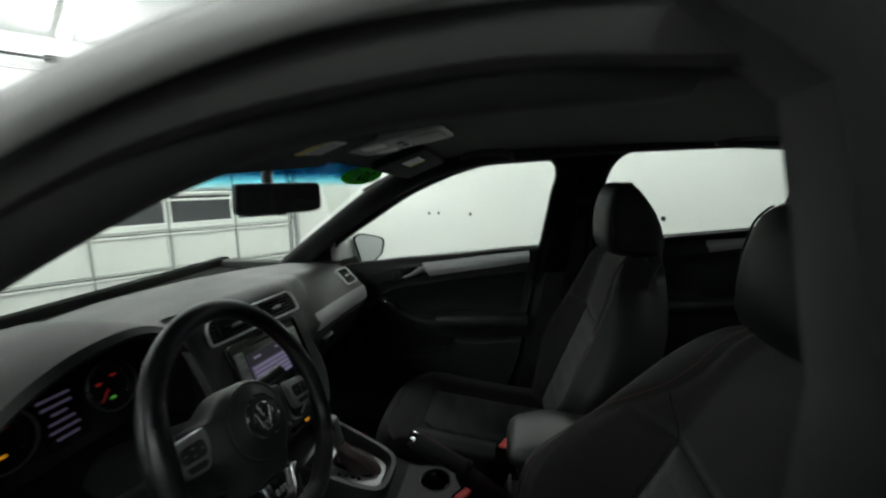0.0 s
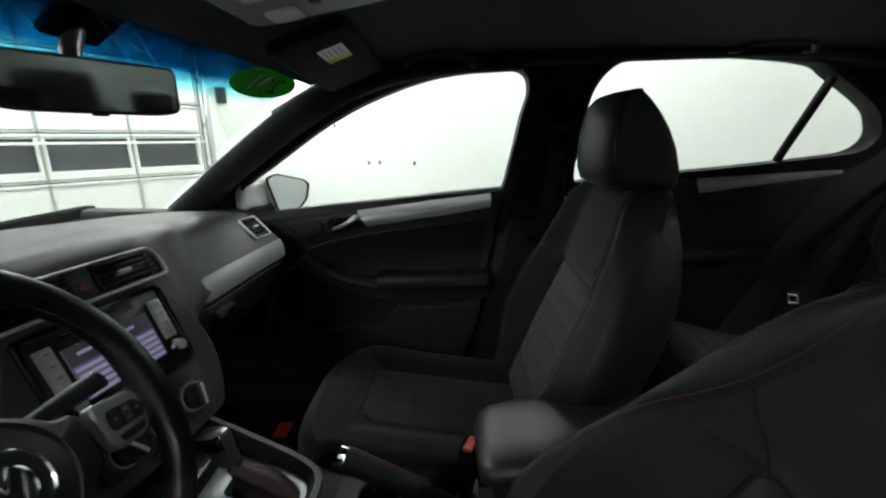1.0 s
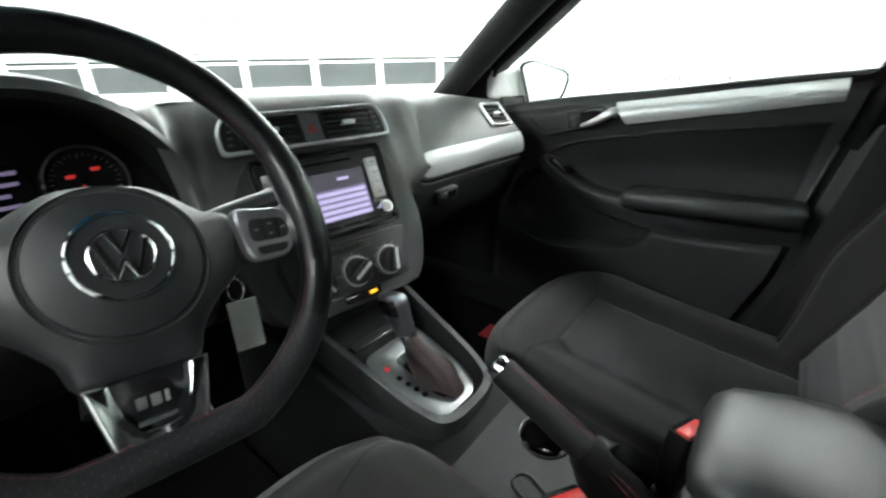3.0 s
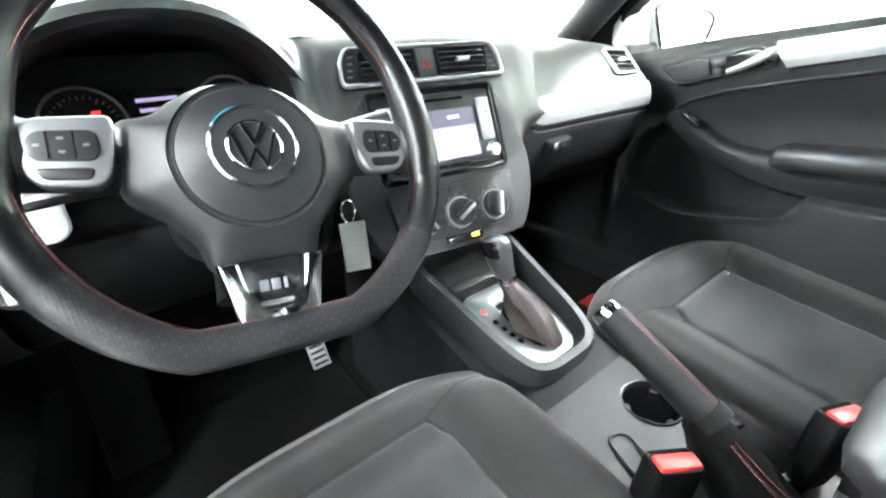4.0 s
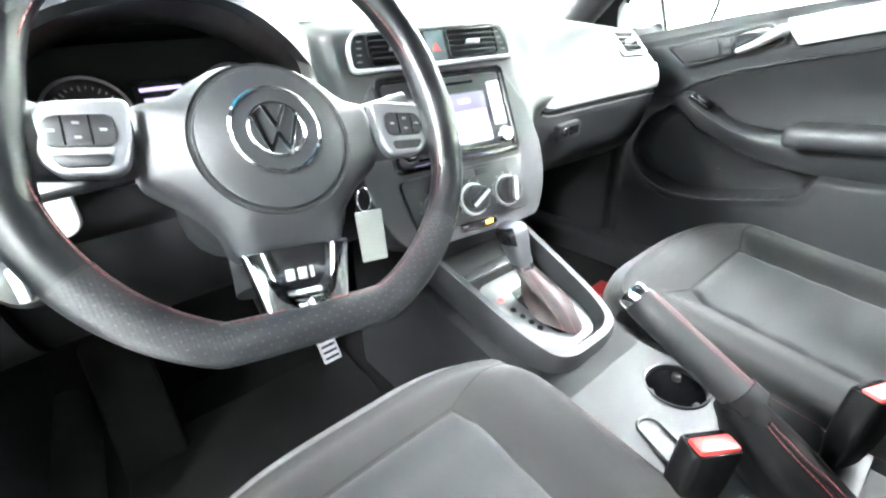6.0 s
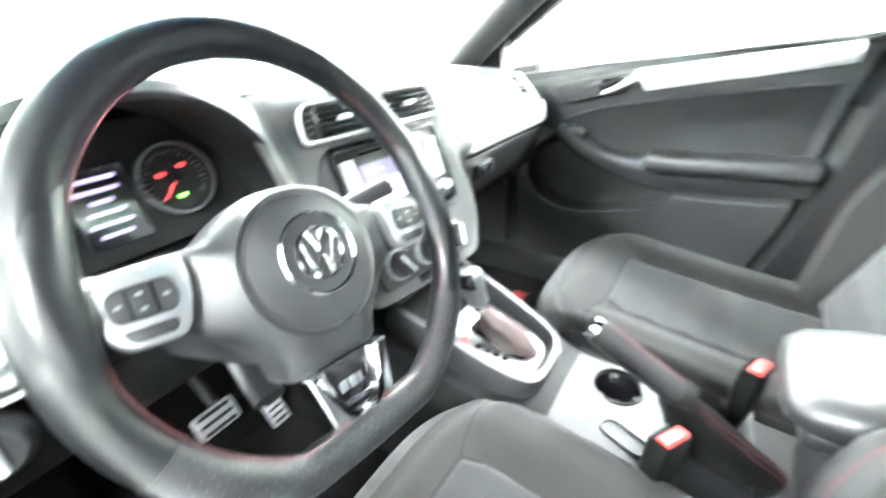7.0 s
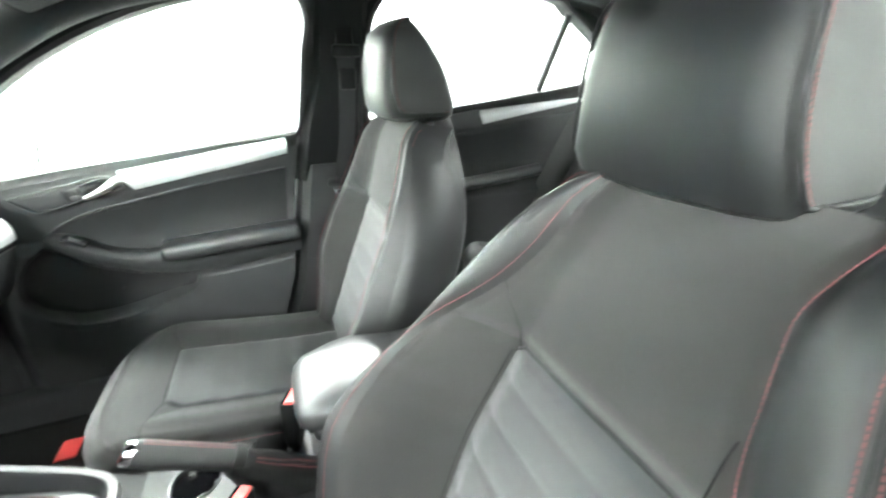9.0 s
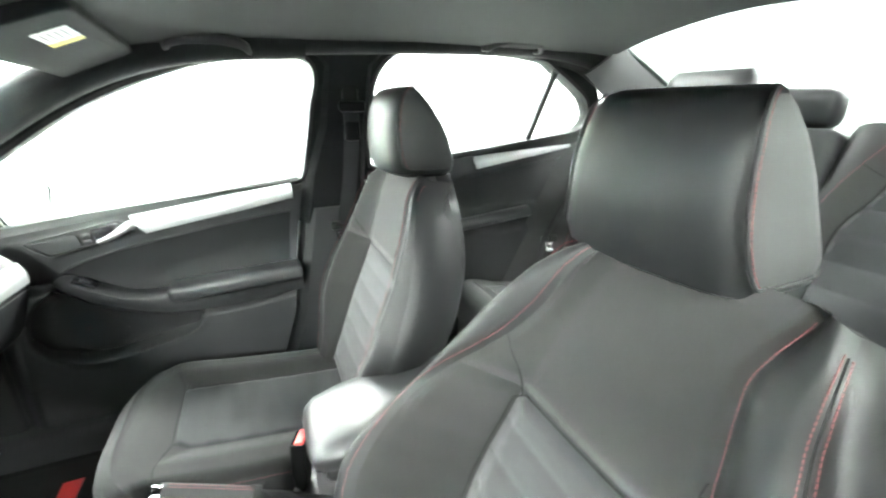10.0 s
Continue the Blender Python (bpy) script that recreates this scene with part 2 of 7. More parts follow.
def ring_prism(outer, inner, depth):
    """A frame between two outlines of as many points, z = 0 to depth, with a soft edge."""
    e = depth * 0.3

    def shrink(a, b, k):
        return [(p[0] + (q[0] - p[0]) * k, p[1] + (q[1] - p[1]) * k) for p, q in zip(a, b)]

    loops = [[(x, y, 0) for x, y in outer], [(x, y, depth - e) for x, y in outer],
             [(x, y, depth) for x, y in shrink(outer, inner, 0.25)],
             [(x, y, depth) for x, y in shrink(outer, inner, 0.75)],
             [(x, y, depth - e) for x, y in inner], [(x, y, 0) for x, y in inner]]
    return loft(loops, caps=False)


def rrect(w, h, r, n=5, cx=0.0, cy=0.0):
    pts = []
    for sx, sy, a0 in ((1, 1, 0), (-1, 1, 90), (-1, -1, 180), (1, -1, 270)):
        for i in range(n + 1):
            a = radians(a0 + 90 * i / n)
            pts.append((cx + sx * (w / 2 - r) + r * math.cos(a), cy + sy * (h / 2 - r) + r * math.sin(a)))
    return pts


def rounded(points, r, n=4):
    """A polygon with its corners rounded."""
    out = []
    k = len(points)
    for i in range(k):
        p, a, b = Vector(points[i]), Vector(points[i - 1]), Vector(points[(i + 1) % k])
        da, db = (a - p), (b - p)
        ra, rb = min(r, da.length * 0.45), min(r, db.length * 0.45)
        s, e = p + da.normalized() * ra, p + db.normalized() * rb
        for j in range(n + 1):
            t = j / n
            out.append(tuple(s * (1 - t) ** 2 + p * 2 * t * (1 - t) + e * t * t))
    return out


def circle(r, n=32, cx=0.0, cy=0.0):
    return [(cx + r * math.cos(2 * math.pi * i / n), cy + r * math.sin(2 * math.pi * i / n)) for i in range(n)]


def lathe(profile, n=32):
    """(radius, z) turned about z."""
    return loft([[(r * math.cos(2 * math.pi * i / n), r * math.sin(2 * math.pi * i / n), z) for i in range(n)] for r, z in profile], caps=False)


def smooth_path(pts, n=8, closed=False):
    """A Catmull-Rom line through the points."""
    P = [Vector(p) for p in pts]
    k = len(P)
    out = []
    for i in range(k if closed else k - 1):
        a = P[(i - 1) % k] if closed or i > 0 else P[0] * 2 - P[1]
        b, c = P[i], P[(i + 1) % k]
        d = P[(i + 2) % k] if closed or i + 2 < k else P[-1] * 2 - P[-2]
        for j in range(n):
            t = j / n
            out.append(0.5 * (2 * b + (c - a) * t + (2 * a - 5 * b + 4 * c - d) * t * t + (3 * b - a - 3 * c + d) * t ** 3))
    if not closed:
        out.append(P[-1])
    return out


def tube(path, ra, rb=None, seg=10, closed=False, up=(0, 0, 1), taper=None):
    """A round or oval bar along a path; ra across, rb along up."""
    rb = rb or ra
    P = [Vector(p) for p in path]
    loops = []
    for i, p in enumerate(P):
        if closed:
            d = P[(i + 1) % len(P)] - P[i - 1]
        else:
            d = P[min(i + 1, len(P) - 1)] - P[max(i - 1, 0)]
        d.normalize()
        side = d.cross(Vector(up))
        side = side.normalized() if side.length > 1e-4 else Vector((1, 0, 0))
        top = side.cross(d)
        k = taper(i / (len(P) - 1)) if taper else 1
        loops.append([p + side * ra * k * math.cos(2 * math.pi * j / seg) + top * rb * k * math.sin(2 * math.pi * j / seg) for j in range(seg)])
    if closed:
        loops.append(loops[0])
    return loft(loops, caps=not closed)


def stitches(path, length=0.0034, gap=0.0012, thick=0.0005, lift=(0, 0, 0)):
    """Single thread stitches along a path, as short bars."""
    P = [Vector(p) + Vector(lift) for p in path]
    geos, carry = [], 0.0
    for a, b in zip(P, P[1:]):
        d = b - a
        L = d.length
        if L < 1e-6:
            continue
        d = d / L
        s = carry
        side = d.cross(Vector((0.31, 0.2, 0.93))).normalized() * thick
        top = side.cross(d).normalized() * thick
        while s < L:
            p, q = a + d * s, a + d * (s + length)
            v = [p + side, p + top, p - side, p - top, q + side, q + top, q - side, q - top]
            geos.append((v, [(0, 1, 5, 4), (1, 2, 6, 5), (2, 3, 7, 6), (3, 0, 4, 7), (3, 2, 1, 0), (4, 5, 6, 7)]))
            s += length + gap
        carry = s - L
    return join(*geos)


def ease(t):
    t = min(1.0, max(0.0, t))
    return t * t * (3 - 2 * t)


def lerp_table(table, t):
    """Smooth reading of rows (t, values...)."""
    for a, b in zip(table, table[1:]):
        if t <= b[0]:
            k = max(0.0, (t - a[0]) / (b[0] - a[0]))
            return [p + (q - p) * k for p, q in zip(a[1:], b[1:])]
    return list(table[-1][1:])


def sheet(f, us, vs, thick=0.0, flip=False):
    """A curved sheet f(u, v) over the given steps, with thickness towards its back."""
    rows = [[Vector(f(u, v)) for u in us] for v in vs]
    nu, nv = len(us), len(vs)
    verts = [p for r in rows for p in r]
    faces = [(j * nu + i, j * nu + i + 1, (j + 1) * nu + i + 1, (j + 1) * nu + i) for j in range(nv - 1) for i in range(nu - 1)]
    if thick:
        back = []
        for j in range(nv):
            for i in range(nu):
                du = rows[j][min(i + 1, nu - 1)] - rows[j][max(i - 1, 0)]
                dv = rows[min(j + 1, nv - 1)][i] - rows[max(j - 1, 0)][i]
                n = du.cross(dv)
                n = n.normalized() if n.length > 1e-9 else Vector((0, 0, 1))
                back.append(rows[j][i] - n * thick)
        k = len(verts)
        verts += back
        faces += [tuple(reversed([i + k for i in q])) for q in list(faces)]
        edge = [i for i in range(nu)] + [j * nu + nu - 1 for j in range(1, nv)] + [(nv - 1) * nu + i for i in range(nu - 2, -1, -1)] + [j * nu for j in range(nv - 2, 0, -1)]
        faces += [(b, a, a + k, b + k) for a, b in zip(edge, edge[1:] + edge[:1])]
    if flip:
        faces = [tuple(reversed(q)) for q in faces]
    return verts, faces


def steps(a, b, n):
    return [a + (b - a) * i / n for i in range(n + 1)]


def frame_of(origin, right, up):
    """A matrix whose x is right, y is up and z faces out."""
    r = Vector(right).normalized()
    u = Vector(up)
    u = (u - r * u.dot(r)).normalized()
    n = r.cross(u)
    return Matrix(((r.x, u.x, n.x, origin[0]), (r.y, u.y, n.y, origin[1]), (r.z, u.z, n.z, origin[2]), (0, 0, 0, 1)))

# ================= the garage =================
PHI = 35.0  # the car stands askew to the garage door
GAR = pose(0, 0, 0, 0, 0, -PHI)  # x along the door, y towards it
DOOR_Q, WALL_P, WALL_L, WALL_B = 4.5, 2.75, -3.9, -6.5
JAMB, PANE = 1.83, 0.67
CEIL = 2.56


def slab(name, x0, x1, y0, y1, z0, z1, material, label, m=GAR, bev=0.0):
    return solid(name, rbox(x1 - x0, y1 - y0, z1 - z0, bev, 1, ((x0 + x1) / 2, (y0 + y1) / 2, (z0 + z1) / 2)), material, m=m, smooth=False, label=label, category=name.split("_")[0], kind="structure")


slab("floor", WALL_L, WALL_P + 0.2, WALL_B, DOOR_Q + 0.3, -0.1, 0.0, FLOORMAT, "bare sealed concrete garage floor")
slab("ceiling", WALL_L, WALL_P + 0.2, WALL_B, DOOR_Q + 0.3, CEIL, CEIL + 0.1, CEILMAT, "white painted garage ceiling")
slab("wall_east", WALL_P, WALL_P + 0.2, WALL_B, DOOR_Q + 0.3, 0, CEIL, WALLMAT, "white painted block wall with small dark pockmarks")
slab("wall_west", WALL_L - 0.2, WALL_L, WALL_B, DOOR_Q + 0.3, 0, CEIL, WALLMAT, "white painted block wall")
slab("wall_south", WALL_L, WALL_P, WALL_B - 0.2, WALL_B, 0, CEIL, WALLMAT, "white painted block wall")
DOOR_W = 7 * PANE - 0.02
slab("wall_north", JAMB + 0.02, WALL_P, DOOR_Q, DOOR_Q + 0.2, 0, CEIL, WALLMAT, "white painted wall beside the garage door")
slab("wall_north.001", WALL_L, JAMB - DOOR_W - 0.02, DOOR_Q, DOOR_Q + 0.2, 0, CEIL, WALLMAT, "white painted wall beside the garage door")
slab("wall_north.002", JAMB - DOOR_W - 0.02, JAMB + 0.02, DOOR_Q, DOOR_Q + 0.2, 2.3, CEIL, WALLMAT, "white painted lintel over the garage door")

# sectional door: each section a part, the window row with its panes
gdoor = thing("garage_door", GAR @ Vector((JAMB - DOOR_W / 2, DOOR_Q, 0)), "white sectional garage door with one row of dark panes", "garage door")
SEC = [0.0, 0.385, 0.785, 1.21, 1.5, 1.9, 2.3]
for z0, z1 in zip(SEC, SEC[1:]):
    x0, x1 = JAMB - DOOR_W, JAMB
    if abs(z0 - 0.785) < 0.01:
        W0, W1 = 0.885, 1.16
        geos = [rbox(x1 - x0, 0.04, W0 - z0 - 0.006, 0.004, 1, ((x0 + x1) / 2, DOOR_Q + 0.02, (z0 + W0) / 2 + 0.001)),
                rbox(x1 - x0, 0.04, z1 - W1 - 0.006, 0.004, 1, ((x0 + x1) / 2, DOOR_Q + 0.02, (z1 + W1) / 2 - 0.001))]
        for k in range(8):
            xx = JAMB - k * PANE
            geos.append(rbox(0.075, 0.05, W1 - W0 + 0.004, 0.004, 1, (min(max(xx, x0 + 0.037), x1 - 0.037), DOOR_Q + 0.017, (W0 + W1) / 2)))
        sec = solid("window_section", join(*geos), DOORPAINT, gdoor, m=GAR, smooth=False)
        for k in range(7):
            solid("pane", rbox(PANE - 0.07, 0.012, W1 - W0 + 0.01, 0.002, 1, (JAMB - (k + 0.5) * PANE, DOOR_Q + 0.03, (W0 + W1) / 2)), DARKGLASS, sec, m=GAR, smooth=False)
    else:
        sec = solid("section", rbox(x1 - x0, 0.04, z1 - z0 - 0.012, 0.006, 2, ((x0 + x1) / 2, DOOR_Q + 0.022, (z0 + z1) / 2)), DOORPAINT, gdoor, m=GAR, smooth=False)
    for zz in (z0 + 0.03, z1 - 0.03):
        solid("rail", rbox(x1 - x0, 0.014, 0.012, 0.003, 1, ((x0 + x1) / 2, DOOR_Q - 0.004, zz)), DOORSTEEL, gdoor, m=GAR, smooth=False)
    for k in range(8):
        xx = min(max(JAMB - k * PANE, x0 + 0.02), x1 - 0.02)
        solid("stile", rbox(0.022, 0.02, z1 - z0 - 0.02, 0.004, 1, (xx, DOOR_Q - 0.012, (z0 + z1) / 2)), DOORSTEEL, gdoor, m=GAR, smooth=False)
solid("strut", rbox(x1 - x0, 0.03, 0.022, 0.006, 2, ((x0 + x1) / 2, DOOR_Q - 0.06, 1.125)), DOORPAINT, gdoor, "white bracing strut", m=GAR)
track = thing("door_track", GAR @ Vector((JAMB + 0.06, DOOR_Q - 0.03, 0)), "galvanised steel door track with rollers on the wall", "door track")
solid("rail", rbox(0.05, 0.05, 2.3, 0.008, 1, (JAMB + 0.07, DOOR_Q - 0.03, 1.15)), BRUSHED, track, m=GAR)
for zz in (0.4, 0.85, 1.3, 1.75, 2.2):
    solid("bracket", rbox(0.09, 0.03, 0.05, 0.004, 1, (JAMB + 0.06, DOOR_Q - 0.012, zz)), BRUSHED, track, m=GAR)
solid("box", rbox(0.1, 0.06, 0.17, 0.01, 2, (JAMB + 0.24, DOOR_Q - 0.03, 1.62)), SMOOTH, m=GAR, label="small dark grey switch box on the wall", category="switch box").name = "switch_box"
shaft = thing("torsion_shaft", GAR @ Vector((-0.5, DOOR_Q - 0.1, 2.36)), "dark steel torsion shaft with springs over the garage door", "torsion shaft")
solid("bar", tube([(JAMB - DOOR_W, DOOR_Q - 0.12, 2.36), (JAMB + 0.1, DOOR_Q - 0.12, 2.36)], 0.014, seg=10), SMOOTH, shaft, m=GAR)
for k in (-1.6, 0.1):
    solid("spring", tube([(k - 0.4, DOOR_Q - 0.12, 2.36), (k + 0.4, DOOR_Q - 0.12, 2.36)], 0.032, seg=12), SMOOTH, shaft, m=GAR)
# pockmarks: small patched holes of the wall
for k, (q, z) in enumerate(((2.25, 0.94), (2.72, 0.93), (2.88, 0.92), (-0.62, 0.78), (0.35, 1.0), (3.4, 1.3))):
    g = lathe([(0.0, 0.0), (0.012, 0.001), (0.017, 0.004), (0.02, 0.0)], 10)
    solid("wall_plug", moved(g, GAR @ frame_of((WALL_P - 0.003, q, z), (0, -1, 0), (0, 0, 1))), SMOOTH, label="small dark plug in the white wall", category="wall plug", group="plugs in the wall")
# tube lamps; several are unseen, added to brighten the cabin and walls
for p, q in ((-0.17, 3.62), (1.9, 3.3), (-3.3, -0.5), (-2.3, 3.3), (-1.25, 3.3), (0.9, 3.3), (1.9, 0.6), (-1.2, -2.2), (1.9, -2.4), (1.9, -4.5)):
    lamp = thing("tube_lamp", GAR @ Vector((p, q, CEIL)), "white ceiling batten with one lit fluorescent tube, several added as fill", "tube lamp", "lamps under the ceiling")
    solid("batten", rbox(0.09, 1.25, 0.05, 0.008, 2, (p, q, CEIL - 0.025)), WHITE, lamp, m=GAR)
    solid("tube", tube([(p, q - 0.6, CEIL - 0.075), (p, q + 0.6, CEIL - 0.075)], 0.018, seg=12), TUBEGLOW, lamp, m=GAR)


# ================= car shell =================
def belt_z(y):
    """Height of the window sill along the car."""
    return 1.007 - 0.098 * y - 0.04 * max(0.0, y - 0.3) + 0.006 * ease((0.1 - y) / 0.3) if y > -0.3 else 1.042 - 0.098 * (y + 0.3)


def side_x(z):
    """Half width of the glass plane."""
    return 0.755 - 0.5 * (z - 1.045)


FRONT_WIN = [(0.54, 0.948), (0.557, 0.965), (0.557, 1.015), (0.54, 1.052), (0.47, 1.096), (0.395, 1.142), (0.258, 1.226), (0.12, 1.293), (-0.045, 1.349), (-0.19, 1.372), (-0.27, 1.376), (-0.312, 1.362), (-0.325, 1.320), (-0.312, 1.26), (-0.305, 1.20), (-0.292, 1.11), (-0.284, 1.06), (-0.265, 1.038), (-0.20, 1.033), (0.1, 1.002), (0.4, 0.958)]
REAR_WIN = [(-0.52, 1.068), (-0.495, 1.085), (-0.49, 1.15), (-0.49, 1.28), (-0.505, 1.345), (-0.545, 1.385), (-0.62, 1.402), (-0.83, 1.405), (-1.03, 1.39), (-1.10, 1.362), (-1.24, 1.292), (-1.29, 1.25), (-1.315, 1.205), (-1.29, 1.168), (-1.2, 1.15), (-0.9, 1.112), (-0.65, 1.083)]


def side_pt(s, y, z, out=0.0):
    return Vector((s * (side_x(z) + out), y, z))


def win_ring(side, outline, grow, out0, out1):
    """A band round a window opening, from the outline outwards."""
    c = Vector((sum(p[0] for p in outline) / len(outline), sum(p[1] for p in outline) / len(outline)))
    pts = [tuple(p) for p in (Vector((q.x, q.y)) for q in smooth_path([(y, z, 0) for y, z in outline], 4, True))]
    n = len(pts)
    outer = []
    for i in range(n):
        t = Vector(pts[(i + 1) % n]) - Vector(pts[i - 1])
        nrm = Vector((t.y, -t.x)).normalized()
        if nrm.dot(Vector(pts[i]) - c) < 0:
            nrm = -nrm
        outer.append(tuple(Vector(pts[i]) + nrm * grow))
    loops = [[side_pt(side, y, z, out0) for y, z in pts], [side_pt(side, y, z, out1) for y, z in pts],
             [side_pt(side, y, z, out1) for y, z in outer], [side_pt(side, y, z, out0) for y, z in outer]]
    loops.append(loops[0])
    return loft(loops, caps=False)


# roof: headliner below, painted skin above
def roof_z(x, y):
    edge = lerp_table([(-1.5, 1.40), (-1.25, 1.43), (-1.1, 1.43), (-0.6, 1.435), (-0.1, 1.418), (0.15, 1.382), (0.27, 1.35), (0.33, 1.34), (0.40, 1.33)], y)[0]
    mid = lerp_table([(-1.5, 1.455), (-1.25, 1.465), (-1.1, 1.468), (-0.6, 1.465), (-0.1, 1.45), (0.15, 1.42), (0.33, 1.388), (0.40, 1.375)], y)[0]
    return mid + (edge - mid) * (abs(x) / 0.6) ** 2.5


def half_w(y):
    return lerp_table([(-1.75, 0.50), (-1.45, 0.545), (-1.1, 0.575), (-0.6, 0.585), (-0.1, 0.59), (0.2, 0.575), (0.33, 0.555), (0.40, 0.55)], y)[0]


def roof_y(u, y):
    """The front edge follows the windscreen's curve."""
    return y - 0.085 * u * u * ease((y - 0.0) / 0.34)


def rear_edge(u, y):
    """The rear edge curves forward towards the middle."""
    return y if y > -0.9 else -0.9 + (y + 0.9) * (0.20 + 0.195 * math.sqrt(u * u + 0.01)) / 0.36


YS = steps(-1.26, 0.335, 31)
US = steps(-1, 1, 24)
solid("headliner", sheet(lambda u, y: (u * half_w(y), rear_edge(u, roof_y(u, y)), roof_z(u * 0.6, roof_y(u, y)) - 0.012), US, YS, 0.012, flip=True), LINER, label="dark grey cloth headliner under the roof", category="headliner", kind="structure")
solid("roof", sheet(lambda u, y: (u * (half_w(y) + 0.03), rear_edge(u, y), roof_z(u * 0.55, y) + 0.008), US, steps(-1.3, 0.30, 31), 0.004), PAINT, label="white painted car roof", category="car roof", kind="structure")


# pillars
def pillar(name, path, ra, rb, material, label, up=(0, 0, 1)):
    return solid(name, tube(smooth_path(path, 6), ra, rb, 12, up=up), material, label=label, category="car pillar", kind="structure")


for s in (-1, 1):
    A = [(s * 0.735, 0.775, 0.94), (s * 0.665, 0.537, 1.11), (s * 0.605, 0.31, 1.255), (s * 0.575, 0.13, 1.345), (s * 0.565, -0.05, 1.392), (s * 0.565, -0.3, 1.41)]
    pillar("pillar_front", A, 0.044, 0.042, PILLAR, "dark grey cloth-trimmed windscreen pillar")
    R = [(s * 0.565, -0.25, 1.41), (s * 0.565, -0.6, 1.425), (s * 0.56, -0.98, 1.43), (s * 0.565, -1.18, 1.41), (s * 0.585, -1.36, 1.35), (s * 0.64, -1.55, 1.24), (s * 0.69, -1.75, 1.12)]
    pillar("roof_rail", R, 0.04, 0.034, PILLAR, "dark cloth-trimmed roof rail")
    O = [(s * 0.81, 0.83, 0.97), (s * 0.74, 0.58, 1.15), (s * 0.68, 0.34, 1.305), (s * 0.65, 0.14, 1.40), (s * 0.637, -0.05, 1.452), (s * 0.634, -0.3, 1.478), (s * 0.632, -0.6, 1.485), (s * 0.63, -1.1, 1.475), (s * 0.66, -1.4, 1.38), (s * 0.72, -1.85, 1.14)]
    solid("body_side_frame", tube([p + Vector((0, 0, -0.022)) for p in smooth_path(O, 6)], 0.023, 0.016, 12), PAINT, label="white painted roof and pillar frame", category="car body", kind="structure")
    D = [(s * 0.765, 0.79, 0.97), (s * 0.70, 0.55, 1.135), (s * 0.638, 0.32, 1.285), (s * 0.612, 0.13, 1.375), (s * 0.602, -0.05, 1.418), (s * 0.60, -0.33, 1.43), (s * 0.60, -0.8, 1.44), (s * 0.60, -1.15, 1.41), (s * 0.62, -1.35, 1.33)]
    solid("door_aperture", tube([p + Vector((-s * 0.016, 0, -0.012)) for p in smooth_path(D, 6)], 0.029, 0.028, 12), RUBBER, label="dark door aperture flange", category="car body", kind="structure")
    lip = [(s * 0.66, 0.40, 1.27), (s * 0.635, 0.252, 1.341), (s * 0.622, 0.082, 1.396), (s * 0.619, -0.073, 1.43), (s * 0.617, -0.3, 1.447)]
    solid("roof_seal", tube(smooth_path(lip, 6), 0.005, 0.005, 8), SEALGREY, label="grey rubber seal along the roof edge", category="door seal", kind="structure")
    seal = [(s * 0.755, 0.74, 0.99), (s * 0.69, 0.5, 1.145), (s * 0.635, 0.26, 1.295), (s * 0.615, 0.08, 1.368), (s * 0.608, -0.15, 1.405), (s * 0.608, -0.33, 1.40)]
    solid("door_seal", tube(smooth_path(seal, 6), 0.013, 0.02, 8), RUBBER, label="black rubber door seal along the frame", category="door seal", kind="structure")


for s in (-1, 1):
    def quarter(u, v, s=s):
        a, b = Vector((s * 0.525, -1.305, 1.444)).lerp(Vector((s * 0.57, -1.76, 1.245)), u), Vector((s * 0.525, -1.163, 1.353)).lerp(Vector((s * 0.60, -1.43, 1.20)), u)
        return a.lerp(b, v) + Vector((-s * 0.012 * math.sin(math.pi * v), 0, 0))
    solid("pillar_rear", sheet(quarter, steps(0, 1, 8), steps(0, 1, 6), 0.01, flip=s < 0), REARTRIM, label="rear roof pillar trim, lightened for light from the rear window", category="car pillar", kind="structure")


# centre pillars, upper and lower trim
def b_pillar(s):
    th = thing("centre_pillar", (s * 0.7, -0.4, 0.3), "dark trimmed centre pillar beside the front seat", "car pillar", kind="structure")
    up = []
    for z, y0, y1, x0 in ((1.42, -0.27, -0.56, 0.575), (1.36, -0.335, -0.50, 0.60), (1.2, -0.325, -0.49, 0.675), (1.05, -0.283, -0.485, 0.725), (0.9, -0.255, -0.49, 0.745)):
        up.append([Vector((s * x0, y0 - 0.012, z)), Vector((s * (x0 - 0.018), y0 - 0.03, z)), Vector((s * (x0 - 0.018), y1 + 0.03, z)), Vector((s * x0, y1 + 0.012, z)), Vector((s * (x0 + 0.07), y1, z)), Vector((s * (x0 + 0.07), y0, z))])
    solid("upper_trim", loft(up), LINER, th)
    lo = []
    for z, y0, y1, x0 in ((0.95, -0.275, -0.495, 0.735), (0.75, -0.238, -0.51, 0.735), (0.6, -0.212, -0.52, 0.732), (0.5, -0.178, -0.54, 0.73), (0.33, -0.11, -0.58, 0.725)):
        lo.append([Vector((s * x0, y0 - 0.012, z)), Vector((s * (x0 - 0.02), y0 - 0.035, z)), Vector((s * (x0 - 0.02), y1 + 0.035, z)), Vector((s * x0, y1 + 0.012, z)), Vector((s * (x0 + 0.07), y1, z)), Vector((s * (x0 + 0.07), y0, z))])
    solid("lower_trim", loft(lo), PLASTIC, th)
    solid("height_adjuster", rbox(0.02, 0.045, 0.16, 0.008, 2, (s * 0.615, -0.42, 1.24)), BUCKLE, th)
    return th


b_pillar(1)
b_pillar(-1)

